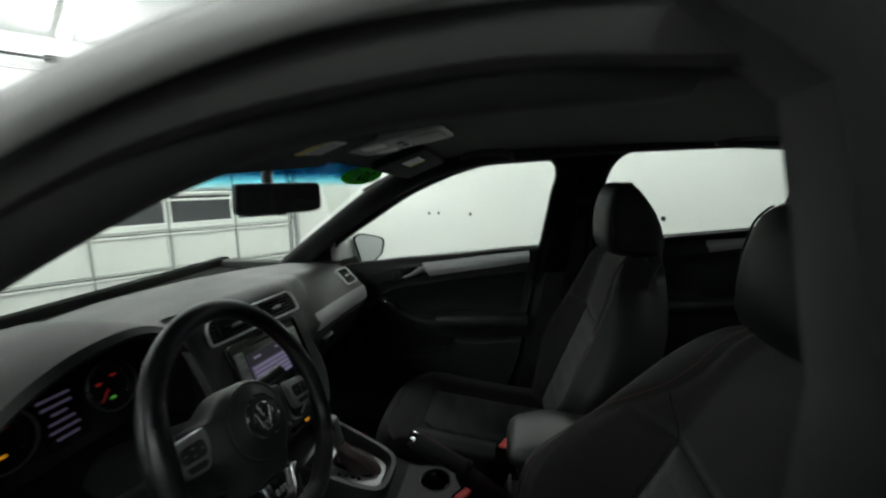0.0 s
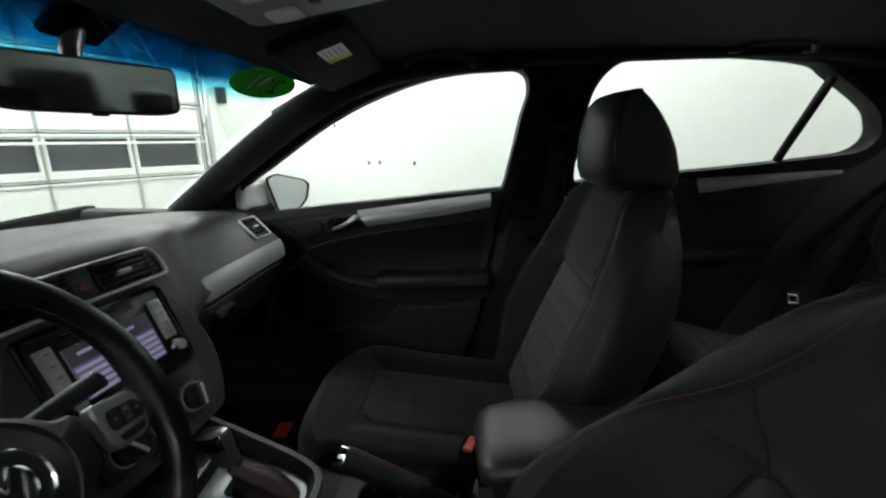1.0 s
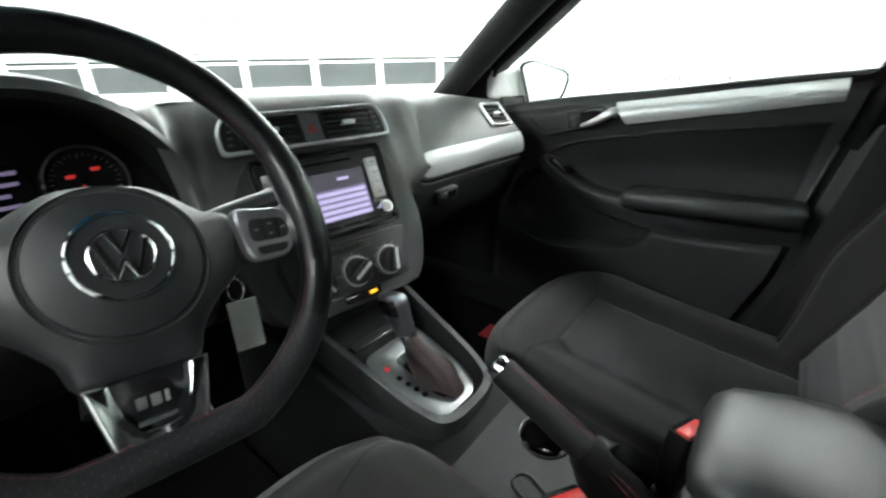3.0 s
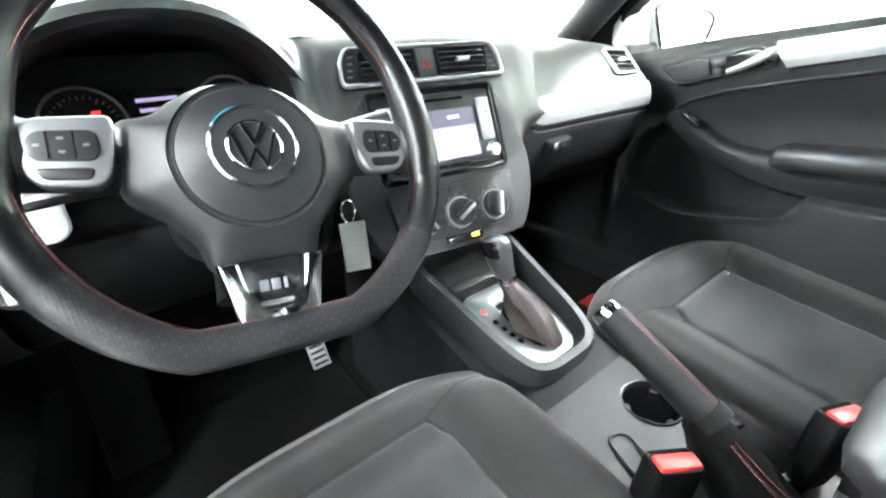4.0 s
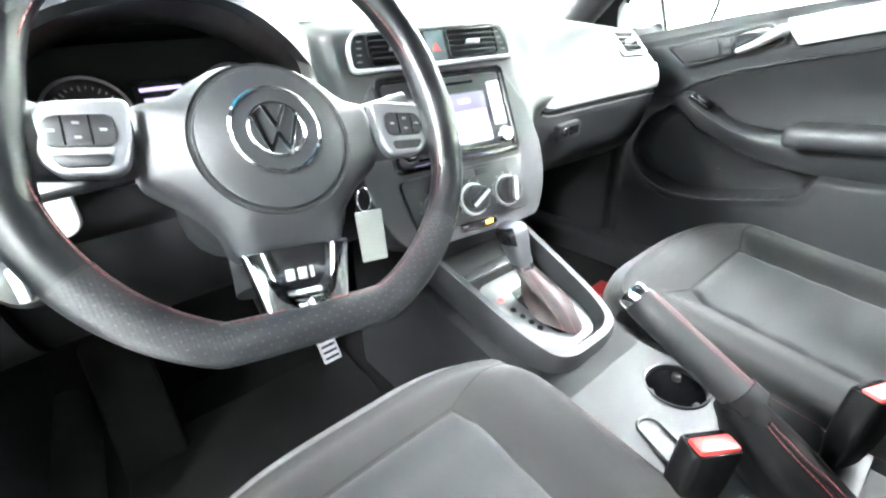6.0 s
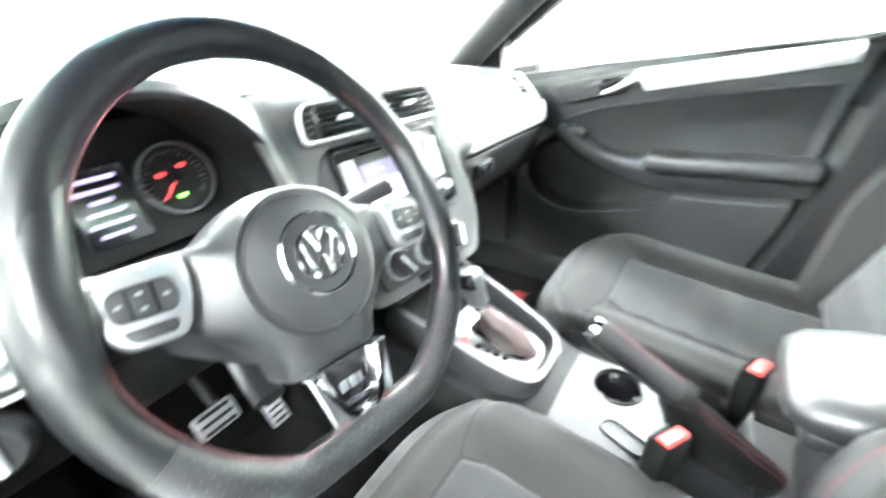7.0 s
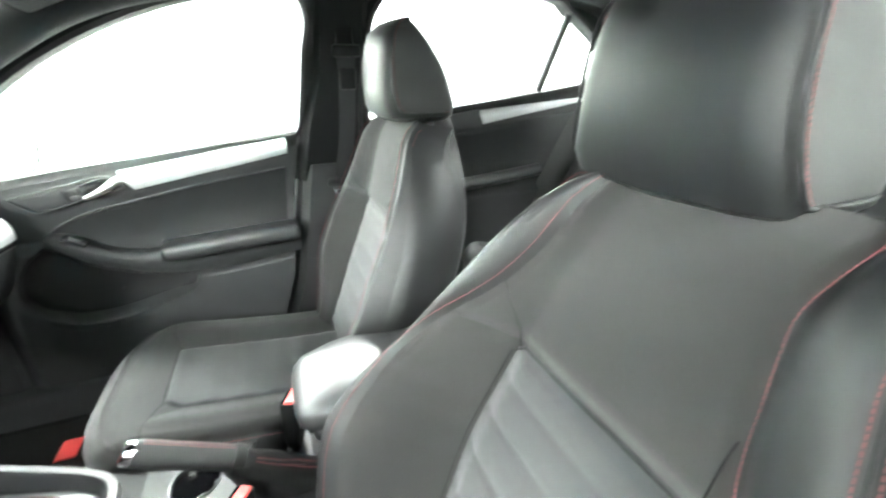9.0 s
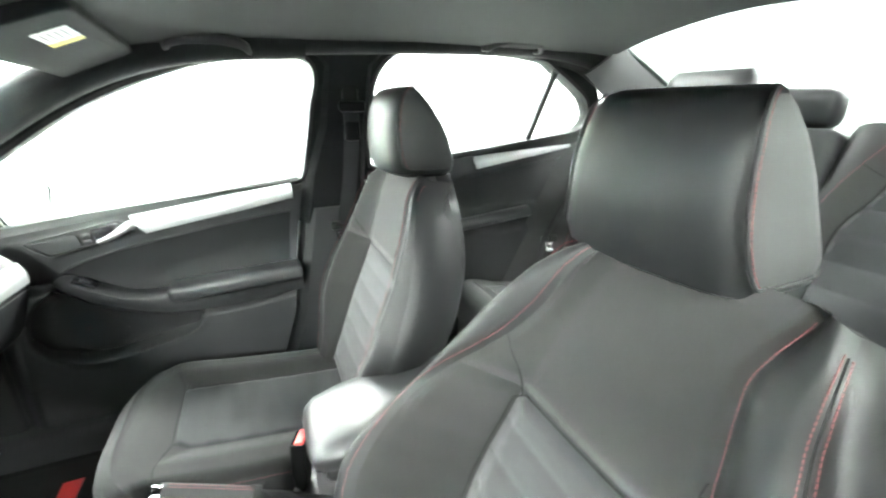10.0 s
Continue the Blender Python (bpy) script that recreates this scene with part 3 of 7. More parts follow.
# floor pan, sills, tunnel, firewall
solid("car_floor", rbox(1.5, 3.0, 0.05, 0.01, 1, (0, -0.35, 0.275)), CARPET, smooth=False, label="black carpeted car floor", category="car floor", kind="structure")
solid("firewall", sheet(lambda u, v: (u, 0.82 + 0.35 * v - 0.1 * v * v, 0.29 + 0.55 * v), steps(-0.75, 0.75, 10), steps(0, 1, 8), 0.02, flip=True), CARPET, label="black carpeted toe board", category="toe board", kind="structure")
for s in (-1, 1):
    solid("door_sill", rbox(0.14, 2.6, 0.13, 0.03, 3, (s * 0.735, -0.35, 0.32)), PLASTIC, label="black plastic door sill trim", category="door sill", kind="structure")

# unseen blockers that keep outside light out of the footwells
solid("bulkhead", rbox(1.62, 0.04, 0.72, 0.005, 1, (0, 1.13, 0.61)), MATTE, smooth=False, label="black box behind the dashboard, added against light leaks", category="bulkhead", kind="structure")
solid("cowl", rbox(1.56, 0.17, 0.02, 0.004, 1, (0, 1.07, 0.93)), MATTE, smooth=False, label="black plate below the windscreen, added against light leaks", category="cowl", kind="structure")
for s, y0 in ((-1, 0.38), (1, 0.54)):
    solid("kick_panel", rbox(0.06, 1.1 - y0, 0.72, 0.02, 2, (s * 0.745, (1.1 + y0) / 2, 0.61)), PLASTIC, label="black plastic kick panel ahead of the door", category="kick panel", kind="structure")

# ---- glass ----
solid("window_front", sheet(lambda u, v: side_pt(1, 0.56 - 0.885 * u, 0.96 + 0.44 * v, 0.012), steps(0, 1, 4), steps(0, 1, 4), 0.004), GLASS, label="clear front door window", category="car window", kind="structure").visible_shadow = False
for s in (-1, 1):
    solid("window_rear", sheet(lambda u, v, s=s: side_pt(s, -0.47 - 0.87 * u, 1.03 + 0.39 * v, 0.012), steps(0, 1, 4), steps(0, 1, 4), 0.004), REARGLASS, label="clear rear door window", category="car window", kind="structure").visible_shadow = False

SHADE, shade_tr = pane_mat("windscreen_shade_band", (1, 1, 1))
nt = SHADE.node_tree
tc = nt.nodes.new("ShaderNodeTexCoord")
sep = nt.nodes.new("ShaderNodeSeparateXYZ")
nt.links.new(tc.outputs["Object"], sep.inputs[0])
cr = nt.nodes.new("ShaderNodeValToRGB")
mr = nt.nodes.new("ShaderNodeMapRange")
mr.inputs["From Min"].default_value, mr.inputs["From Max"].default_value = 1.29, 1.375
nt.links.new(sep.outputs["Z"], mr.inputs["Value"])
nt.links.new(mr.outputs["Result"], cr.inputs["Fac"])
e = cr.color_ramp.elements
e[0].position, e[0].color = 0.0, (0.94, 0.96, 0.94, 1)
e[1].position, e[1].color = 1.0, (0.002, 0.016, 0.045, 1)
k = e.new(0.25)
k.color = (0.4, 0.8, 0.88, 1)
k = e.new(0.5)
k.color = (0.02, 0.2, 0.34, 1)
nt.links.new(cr.outputs["Color"], shade_tr.inputs[0])


def screen_pt(u, v, off=0.0):
    """The windscreen: u from -1 to 1 across, v from base to top."""
    hw = 0.70 + (0.55 - 0.70) * v
    y = 1.0 + (0.34 - 1.0) * v - 0.16 * u * u * (1 - 0.5 * v)
    z = 0.965 + (1.385 - 0.965) * v - 0.02 * u * u + 0.03 * v * (1 - v)
    return Vector((u * hw, y + off * 0.55, z + off * 0.83))


solid("windscreen", sheet(lambda u, v: screen_pt(u, v), steps(-1, 1, 16), steps(0, 1, 10), 0.004, flip=True), SHADE, label="clear windscreen with a blue shade band", category="windscreen", kind="structure").visible_shadow = False
solid("rear_window", sheet(lambda u, v: (u * (0.66 - 0.16 * v), -2.1 + 0.85 * v - 0.04 * u * u * v, 1.10 + 0.37 * v - 0.03 * u * u), steps(-1, 1, 10), steps(0, 1, 6), 0.004), BACKGLASS, label="sloping rear window, darkened to hold light off the rear seats", category="car window", kind="structure").visible_shadow = False
# ================= dashboard =================
def dash_section(x):
    """The dashboard's outline (y, z) at x, from the windscreen over the lip down to the knee bolster."""
    k = abs(x) / 0.72
    lip_z = 1.02 - 0.055 * k ** 2.2 + 0.006 * ease((0.32 - abs(x)) / 0.16)
    lip_y = 0.50 - 0.025 * k ** 3
    return [(0.99 - 0.16 * k * k, 0.945), (0.93 - 0.15 * k * k, 0.99 - 0.025 * k), (0.75 - 0.06 * k * k, lip_z + 0.004), (0.62, lip_z + 0.006), (lip_y + 0.06, lip_z + 0.003),
            (lip_y + 0.022, lip_z - 0.004), (lip_y - 0.014, lip_z - 0.034), (lip_y - 0.058, 0.905), (lip_y - 0.070, 0.87), (lip_y - 0.070, 0.835),
            (lip_y - 0.066, 0.80), (lip_y - 0.03, 0.71), (lip_y + 0.06, 0.65), (lip_y + 0.2, 0.62), (0.95 - 0.16 * k * k, 0.66)]


XS = [-0.735] + steps(-0.70, 0.70, 56) + [0.735]
STACK_SIDE = [(-0.204, 0.105), (-0.19, 0.132), (-0.14, 0.160), (-0.07, 0.170), (0.0, 0.164), (0.06, 0.160), (0.085, 0.158), (0.165, 0.154)]


def stack_y(x, z):
    """The centre stack's face, and the soft skin that falls away on either side of it."""
    up = (z - 0.873) / 0.922
    w = lerp_table(STACK_SIDE, max(-0.204, min(0.165, up)))[0]
    d = max(0.0, abs(x - 0.008) - w)
    y = 0.431 - 0.15 * (x - 0.008) + 0.42 * (z - 0.873)
    y += max(0.0, -0.204 - up) * 2 + 0.018 * max(0.0, (z - 1.0) / 0.02) ** 2
    fall = 0.4 + 3.2 * ease((0.87 - z) / 0.12) + (0.8 if x < 0 else 0.0)
    return y + fall * d * d / (d + 0.006)


def dash_loop(x):
    n = 6
    row = smooth_path([(y, z, 0) for y, z in dash_section(x)], n)
    out = []
    for i, q in enumerate(row):
        y, z = q.x, q.y
        front = ease((i - 4 * n) / n) * ease((12 * n - i) / n)
        if -0.26 < x < 0.34 and front > 0:
            h = stack_y(x, z) - y
            k = 0.0015 + min(0.018, 0.3 * max(0.0, abs(x - 0.008) - 0.165))
            soft = -k * math.log(1 + math.exp(-max(-20.0, min(20.0, h / k))))
            if h > 0:
                soft = h * (1 - ease((abs(x - 0.008) - 0.16) / 0.05)) * ease((z - 0.66) / 0.05)
            y += (h if h < -20 * k else soft) * front * ease((0.34 - abs(x)) / 0.08)
        out.append(Vector((x, y, z)))
    return out


dash = thing("dashboard", (0, 0.7, 0.65), "dark grey soft-skinned dashboard with silver trim strip", "dashboard")
right = steps(-0.215, 0.33, 76) + [x for x in XS if 0.34 <= x < 0.655] + [0.655]
ends = [dash_loop(x) for x in right]
mid = Vector((0, 0.68, 0.82))
for x, k in ((0.664, 0.985), (0.670, 0.96), (0.672, 0.92)):
    ends.append([Vector((x, mid.y + (p.y - mid.y) * k, mid.z + (p.z - mid.z) * k)) for p in dash_loop(0.655)])
cut = 9 * 6
solid("upper_skin", loft([l[:cut + 1] for l in ends], closed=False, caps=False), DASH, dash, "soft grey upper skin")
solid("lower_half", loft([l[cut:] for l in ends], closed=False, caps=False), PLASTIC, dash, "dark plastic lower half")
solid("outer_cap", loft([ends[-1], [p + Vector((-0.004, 0, 0)) for p in ends[-1]]]), DASH, dash)
left = [x for x in XS if x <= -0.60]
# dash end drawn in the shade-darkened plastic
solid("outer_end", loft([dash_loop(x) for x in left]), KNEESHADE, dash)


def driver_loop(x):
    """Behind the instruments the front is set back."""
    pts = [(0.99 - 0.16 * (x / 0.72) ** 2, 0.945), (0.9, 0.985), (0.78, 1.0), (0.70, 1.0), (0.62, 0.98), (0.60, 0.9), (0.58, 0.84), (0.50, 0.815), (0.455, 0.80), (0.48, 0.71), (0.55, 0.65), (0.7, 0.62), (0.93, 0.66)]
    return [Vector((x, q.x, q.y)) for q in smooth_path([(y, z, 0) for y, z in pts], 4)]


solid("driver_half", loft([driver_loop(x) for x in steps(-0.61, -0.12, 12)]), KNEESHADE, dash)


def hood_z(x):
    k = min(1.0, abs(x + 0.36) / 0.235)
    return 1.074 - 0.08 * k ** 2.6


# instrument hood: an arch open towards the driver
hood = []
for y, dz, pinch in ((0.78, -0.035, 0.0), (0.68, -0.008, 0.0), (0.58, 0.0, 0.0), (0.50, -0.002, 0.0), (0.462, -0.006, 0.0), (0.452, -0.018, 0.004), (0.460, -0.027, 0.012), (0.52, -0.03, 0.014), (0.63, -0.04, 0.02)):
    row = []
    for i in range(33):
        a = math.pi * i / 32
        cx = -0.36 - math.cos(a) * ((0.245 if math.cos(a) > 0 else 0.196) - pinch)
        row.append(Vector((cx, y + 0.035 * abs(math.cos(a)) ** 3, 0.80 + (hood_z(-0.36 - math.cos(a) * 0.235) + dz - 0.80) * (math.sin(a) ** 0.32 if i not in (0, 32) else 0.0))))
    hood.append(row)
solid("instrument_hood", loft(hood, closed=False, caps=False), HOOD, dash)

rim_back = hood[-1]
solid("hood_lining", loft([rim_back, [Vector((-0.36 + (p.x + 0.36) * 0.93, 0.675, 0.80 + (p.z - 0.80) * 0.9)) for p in rim_back], [Vector((-0.36 + (p.x + 0.36) * 0.9, 0.68, 0.79)) for p in rim_back]], closed=False), MATTE, dash)
# silver strip on the passenger side with the joint below it
def strip_pt(u, v):
    x = 0.25 + u * 0.412
    sec = dash_section(x)
    tops, bots = (sec[7][0] - 0.003, 0.894), (sec[9][0] - 0.002, 0.841)
    cut = 0.35 * max(0.0, 1 - u / 0.10) ** 2
    vv = cut * 0.5 + v * (1 - cut)
    y = tops[0] + (bots[0] - tops[0]) * vv - 0.006 * math.sin(math.pi * vv)
    return (x, y, tops[1] + (bots[1] - tops[1]) * vv)


solid("trim_strip", sheet(strip_pt, steps(0, 1, 24), steps(0, 1, 8), 0.005, flip=True), STRIP, dash, "satin silver trim strip")
solid("glovebox_joint", tube([Vector(strip_pt(u, 1.0)) + Vector((0, 0.003, -0.012)) for u in steps(0, 1, 20)], 0.0028, seg=6), MATTE, dash)
solid("glovebox_edge", tube([Vector(strip_pt(u, 1.0)) + Vector((0, 0.0025, -0.0165)) for u in steps(0, 1, 20)], 0.0022, seg=8), DASH, dash, "rounded edge of the glovebox lid")
latch = solid("glovebox_latch", moved(prism(rrect(0.07, 0.036, 0.006), 0.014, 0.003), frame_of((0.335, 0.432, 0.788), (1, -0.1, 0.05), (0, -0.15, 1))), SMOOTH, dash, "dark glovebox latch with a lock")
solid("grip", moved(rbox(0.03, 0.02, 0.004, 0.001, 1, (0.012, 0.0, 0.0)), frame_of((0.335, 0.419, 0.788), (1, -0.1, 0.05), (0, -0.15, 1))), GLOSS, latch)
solid("lock", moved(lathe([(0.0, 0.0), (0.009, 0.0), (0.009, 0.006), (0.006, 0.008), (0.0, 0.008)], 16), frame_of((0.318, 0.421, 0.789), (1, -0.1, 0.05), (0, -0.15, 1))), CHROME, latch)


def vent(parent, m, w, h, name="air_vent", slats=5, tab=True, frame_mat=SILVER, frame_w=0.006, tilt=-22, deep=0.012, slat_mat=None):
    """A louvre vent: dark well, slats, adjuster and frame; m: x right, y up, z out."""
    v = solid(name, moved(ring_prism(rrect(w + 2 * frame_w, h + 2 * frame_w, 0.008), rrect(w, h, 0.005), 0.008), m), frame_mat, parent)
    solid("well", moved(rbox(w, h, 0.002, 0, 1, (0, 0, 0.001)), m), MATTE, v)
    for i in range(slats):
        yy = -h / 2 + h * (i + 0.5) / slats
        g = moved(rbox(w - 0.002, 0.003, deep, 0.0012, 2, (0, 0, 0.004)), Matrix.Translation((0, yy, 0)) @ Matrix.Rotation(radians(tilt), 4, "X"))
        solid("slat", moved(g, m), slat_mat or SMOOTH, v)
    if tab:
        solid("adjuster", moved(rbox(0.026, 0.008, 0.012, 0.003, 2, (0, 0, 0.006)), m), SILVER, v)
    return v


EV = frame_of((0.598, 0.461, 0.9425), (1, -0.05, -0.05), (-0.05, 1.0, 1))
vent(dash, EV, 0.082, 0.068, slats=5, frame_w=0.0035, frame_mat=VENTRIM, tilt=0, deep=0.008, slat_mat=STACKPL)

# ---- centre stack ----
ST = frame_of((0.008, 0.421, 0.873), (1, -0.15, 0), (0, 0.42, 1))
stack = thing("centre_stack", (0.018, 0.47, 0.62), "dark centre stack with vents, radio and climate knobs", "centre console")
STACK = [(p.x, p.y) for p in smooth_path([(x, y, 0) for x, y in [(-0.10, 0.072), (0.0, 0.076), (0.10, 0.072), (0.134, 0.052), (0.158, 0.0), (0.176, -0.07), (0.166, -0.14), (0.138, -0.192), (0.10, -0.204), (-0.10, -0.204), (-0.138, -0.192), (-0.166, -0.14), (-0.176, -0.07), (-0.158, 0.0), (-0.134, 0.052)]], 5, True)]
solid("surround", moved(prism(STACK, 0.10, 0.004, 3), ST @ Matrix.Translation((0, 0, -0.105))), STACKPL, stack, "grey plastic stack surround")
fr = rounded([(-0.153, 0.080), (-0.150, 0.120), (-0.136, 0.142), (0.136, 0.142), (0.150, 0.120), (0.155, 0.080)], 0.012)
fi = rounded([(-0.1470, 0.0860), (-0.1445, 0.118), (-0.1325, 0.1375), (0.1325, 0.1375), (0.1445, 0.118), (0.1485, 0.0860)], 0.009)
vents = solid("vent_panel", moved(prism(fr, 0.006, 0.002), ST @ Matrix.Translation((0, 0, -0.005))), STACKPL, stack)
solid("vent_frame", moved(ring_prism(fr, fi, 0.007), ST @ Matrix.Translation((0, 0, 0.001))), VENTRIM, vents, "satin silver vent surround")
for sx in (-1, 1):
    vent(stack, ST @ Matrix.Translation((sx * 0.070, 0.111, 0.002)), 0.092, 0.044, slats=5, frame_mat=SMOOTH, frame_w=0.003)
    for i in range(4):
        solid("vent_mark", moved(rbox(0.008, 0.002, 0.001, 0, 1, (sx * (0.134 - 0.0022 * i), 0.097 + 0.010 * i, 0.003)), ST), LIGHTGREY, vents)
hz = solid("hazard_switch", moved(rbox(0.036, 0.05, 0.008, 0.003, 2, (0, 0.111, 0.002)), ST), VENTGREY, stack)
tri = [(0.0, 0.008), (-0.008, -0.006), (0.008, -0.006)]
tri_in = [(0.0, 0.003), (-0.0038, -0.0036), (0.0038, -0.0036)]
solid("warning_mark", moved(ring_prism(tri, tri_in, 0.001), ST @ Matrix.Translation((0, 0.108, 0.006))), RED, hz)
# radio
solid("radio_bezel", moved(ring_prism(rrect(0.246, 0.152, 0.012), rrect(0.226, 0.132, 0.008), 0.008), ST @ Matrix.Translation((0, -0.005, -0.004))), GLOSS, stack)
radio = solid("car_radio", moved(prism(rrect(0.226, 0.132, 0.006), 0.012, 0.003), ST @ Matrix.Translation((0, -0.005, -0.014))), SMOOTH, stack, "black touch-screen radio, switched on")
RD = ST @ Matrix.Translation((0, -0.005, -0.001))
solid("screen", moved(rbox(0.144, 0.084, 0.002, 0, 1, (0, -0.006, 0)), RD), SCREEN, radio)
solid("screen_header", moved(rbox(0.144, 0.03, 0.001, 0, 1, (0, 0.021, 0.0016)), RD), SCREENDARK, radio)
for i in range(5):
    solid("screen_line", moved(rbox(0.138, 0.006, 0.001, 0, 1, (0, -0.001 - 0.0105 * i, 0.0018)), RD), SCREENROW, radio)
for i in range(2):
    solid("screen_print", moved(rbox(0.022, 0.005, 0.001, 0, 1, (-0.045 + 0.075 * i, 0.022, 0.0026)), RD), SCREENROW, radio)
solid("disc_slot", moved(rbox(0.125, 0.005, 0.002, 0.0008, 1, (-0.005, 0.054, 0.0)), RD), GLOSS, radio)
for sx in (-1, 1):
    solid("key_column", moved(rbox(0.024, 0.075, 0.006, 0.002, 2, (sx * 0.094, 0.012, 0.002)), RD), STRIP, radio)
    for i in range(4):
        solid("key", moved(rbox(0.02, 0.0145, 0.004, 0.0015, 2, (sx * 0.094, 0.04 - 0.0185 * i, 0.006)), RD), STRIP, radio)
        solid("key_mark", moved(rbox(0.007, 0.0012, 0.001, 0, 1, (sx * 0.094, 0.04 - 0.0185 * i, 0.0085)), RD), MATTE, radio)
    knob = solid("knob", moved(lathe([(0.0, 0.0), (0.014, 0.0), (0.0135, 0.012), (0.0115, 0.015), (0.0, 0.0155)], 28), RD @ Matrix.Translation((sx * 0.094, -0.045, 0.001))), CHROME, radio)
    solid("cap", moved(lathe([(0.0, 0.0), (0.0095, 0.0), (0.009, 0.0015), (0.0, 0.002)], 24), RD @ Matrix.Translation((sx * 0.094, -0.045, 0.0165))), SILVER, radio)
for i in range(4):
    solid("lower_slot", moved(rbox(0.038, 0.004, 0.002, 0.0008, 1, (-0.06 + 0.042 * i, -0.059, 0)), RD), GLOSS, radio)
# climate panel
climate = solid("climate_panel", moved(prism(rounded([(-0.125, -0.09), (0.125, -0.09), (0.112, -0.182), (-0.112, -0.182)], 0.014), 0.008, 0.003), ST @ Matrix.Translation((0, 0, -0.004))), STACKPL, stack)
for i, sx in enumerate((-0.07, 0.0, 0.07)):
    K = ST @ Matrix.Translation((sx, -0.146, 0.004))
    kn = solid("climate_knob", moved(lathe([(0.0, 0.0), (0.028, 0.0), (0.028, 0.003), (0.0255, 0.005), (0.0235, 0.005), (0.0225, 0.016), (0.02, 0.018), (0.0, 0.018)], 32), K), SMOOTH, stack)
    solid("knob_ring", moved(lathe([(0.0285, 0.0), (0.0265, 0.0055), (0.0245, 0.0055), (0.0245, 0.0)], 32), K), SILVER, kn)
    KT = K @ Matrix.Rotation(radians((30, -60, -12)[i]), 4, "Z")
    solid("grip", moved(rbox(0.015, 0.043, 0.014, 0.005, 3, (0, 0, 0.021)), KT), SMOOTH, kn)
    solid("pointer", moved(rbox(0.006, 0.040, 0.003, 0.0012, 2, (0.001, 0, 0.0275)), KT), SILVER, kn, "satin silver pointer")
    for j in range(9):
        a = radians(-120 + 30 * j)
        solid("tick", moved(rbox(0.0016, 0.004, 0.0006, 0, 1, (0.0315 * math.sin(a), 0.0315 * math.cos(a), 0.0003)), K), LIGHTGREY, kn)
for i in range(3):
    solid("push_button", moved(rbox(0.026, 0.012, 0.004, 0.0015, 2, (-0.028 + 0.028 * i, -0.103, 0.005)), ST), SMOOTH, climate)
pal = solid("airbag_indicator", moved(rbox(0.072, 0.013, 0.006, 0.002, 2, (0, -0.190, 0.001)), ST), GLOSS, stack)
solid("lamp", moved(rbox(0.014, 0.006, 0.001, 0, 1, (0.02, -0.190, 0.0046)), ST), AMBER, pal)

# ---- instruments ----
CL = frame_of((-0.37, 0.59, 0.915), (1, 0, 0), (0, 0.3, 1))
clus = thing("instrument_cluster", (-0.36, 0.6, 0.85), "lit instrument cluster with two dials and a display", "instrument cluster")
solid("face", moved(prism(rounded([(-0.20, -0.07), (-0.2, 0.05), (-0.12, 0.1), (0.12, 0.1), (0.2, 0.05), (0.2, -0.07)], 0.04), 0.006, 0.002), CL), MATTE, clus)
for sx in (-1, 1):
    D = CL @ Matrix.Translation((sx * 0.091, 0.01, 0.007)) @ Matrix.Scale(0.8, 4)
    dial = solid("dial", moved(lathe([(0.064, 0.0), (0.064, 0.012), (0.061, 0.016), (0.056, 0.012), (0.052, 0.001), (0.0, 0.001)], 40), D), MATTE, clus)
    solid("ring", moved(lathe([(0.0625, 0.0145), (0.0615, 0.0175), (0.0585, 0.0175), (0.0575, 0.0145)], 40), D), DARKMETAL, dial)
    for j in range(25):
        a = radians(-130 + 260 * j / 24)
        long = 0.008 if j % 3 == 0 else 0.0045
        solid("tick", moved(rbox(0.0013, long, 0.0006, 0, 1, (0, 0.05 - long / 2, 0.002)), D @ Matrix.Rotation(-a, 4, "Z")), LIGHTGREY, dial)
    solid("needle", moved(rbox(0.0028, 0.042, 0.002, 0.0006, 1, (0, 0.021, 0.006)), D @ Matrix.Rotation(radians(135), 4, "Z")), REDGLOW, dial)
    solid("hub", moved(lathe([(0.0, 0.0), (0.009, 0.0), (0.008, 0.008), (0.0, 0.009)], 20), D), GLOSS, dial)
    for j, (ax, ay) in enumerate(((-0.02, 0.012), (0.0, -0.03), (0.018, 0.02))):
        solid("warning_lamp", moved(rbox(0.013, 0.006, 0.001, 0, 1, (ax, ay, 0.002)), D), (REDGLOW, AMBER if sx < 0 else GREENGLOW, REDGLOW)[j], dial)
disp = solid("display", moved(rbox(0.074, 0.10, 0.003, 0.001, 1, (0, 0.0, 0.008)), CL), GLOSS, clus)
for j in range(6):
    w = (0.062, 0.058, 0.03, 0.05, 0.058, 0.044)[j]
    solid("print", moved(rbox(w * 0.85, 0.005, 0.001, 0, 1, (-0.002, 0.036 - 0.014 * j, 0.0105)), CL), LCD, disp)

# ---- light switch and lower panel at the driver's left ----
panel = thing("headlamp_switch_unit", (-0.64, 0.45, 0.8), "silver-faced panel with the round headlamp switch", "switch panel")
SW = frame_of((-0.575, 0.425, 0.862), (1, -0.12, 0), (0, 0.15, 1))
solid("plate", moved(prism(rrect(0.15, 0.06, 0.018), 0.01, 0.004), SW), SILVER, panel)
kn = solid("headlamp_switch", moved(lathe([(0.0, 0.0), (0.03, 0.0), (0.03, 0.006), (0.025, 0.01), (0.021, 0.02), (0.0, 0.021)], 30), SW @ Matrix.Translation((0.012, -0.062, 0.0))), SMOOTH, panel)
solid("grip", moved(rbox(0.01, 0.036, 0.01, 0.003, 2, (0, 0, 0.024)), SW @ Matrix.Translation((0.012, -0.062, 0.0))), SILVER, kn)

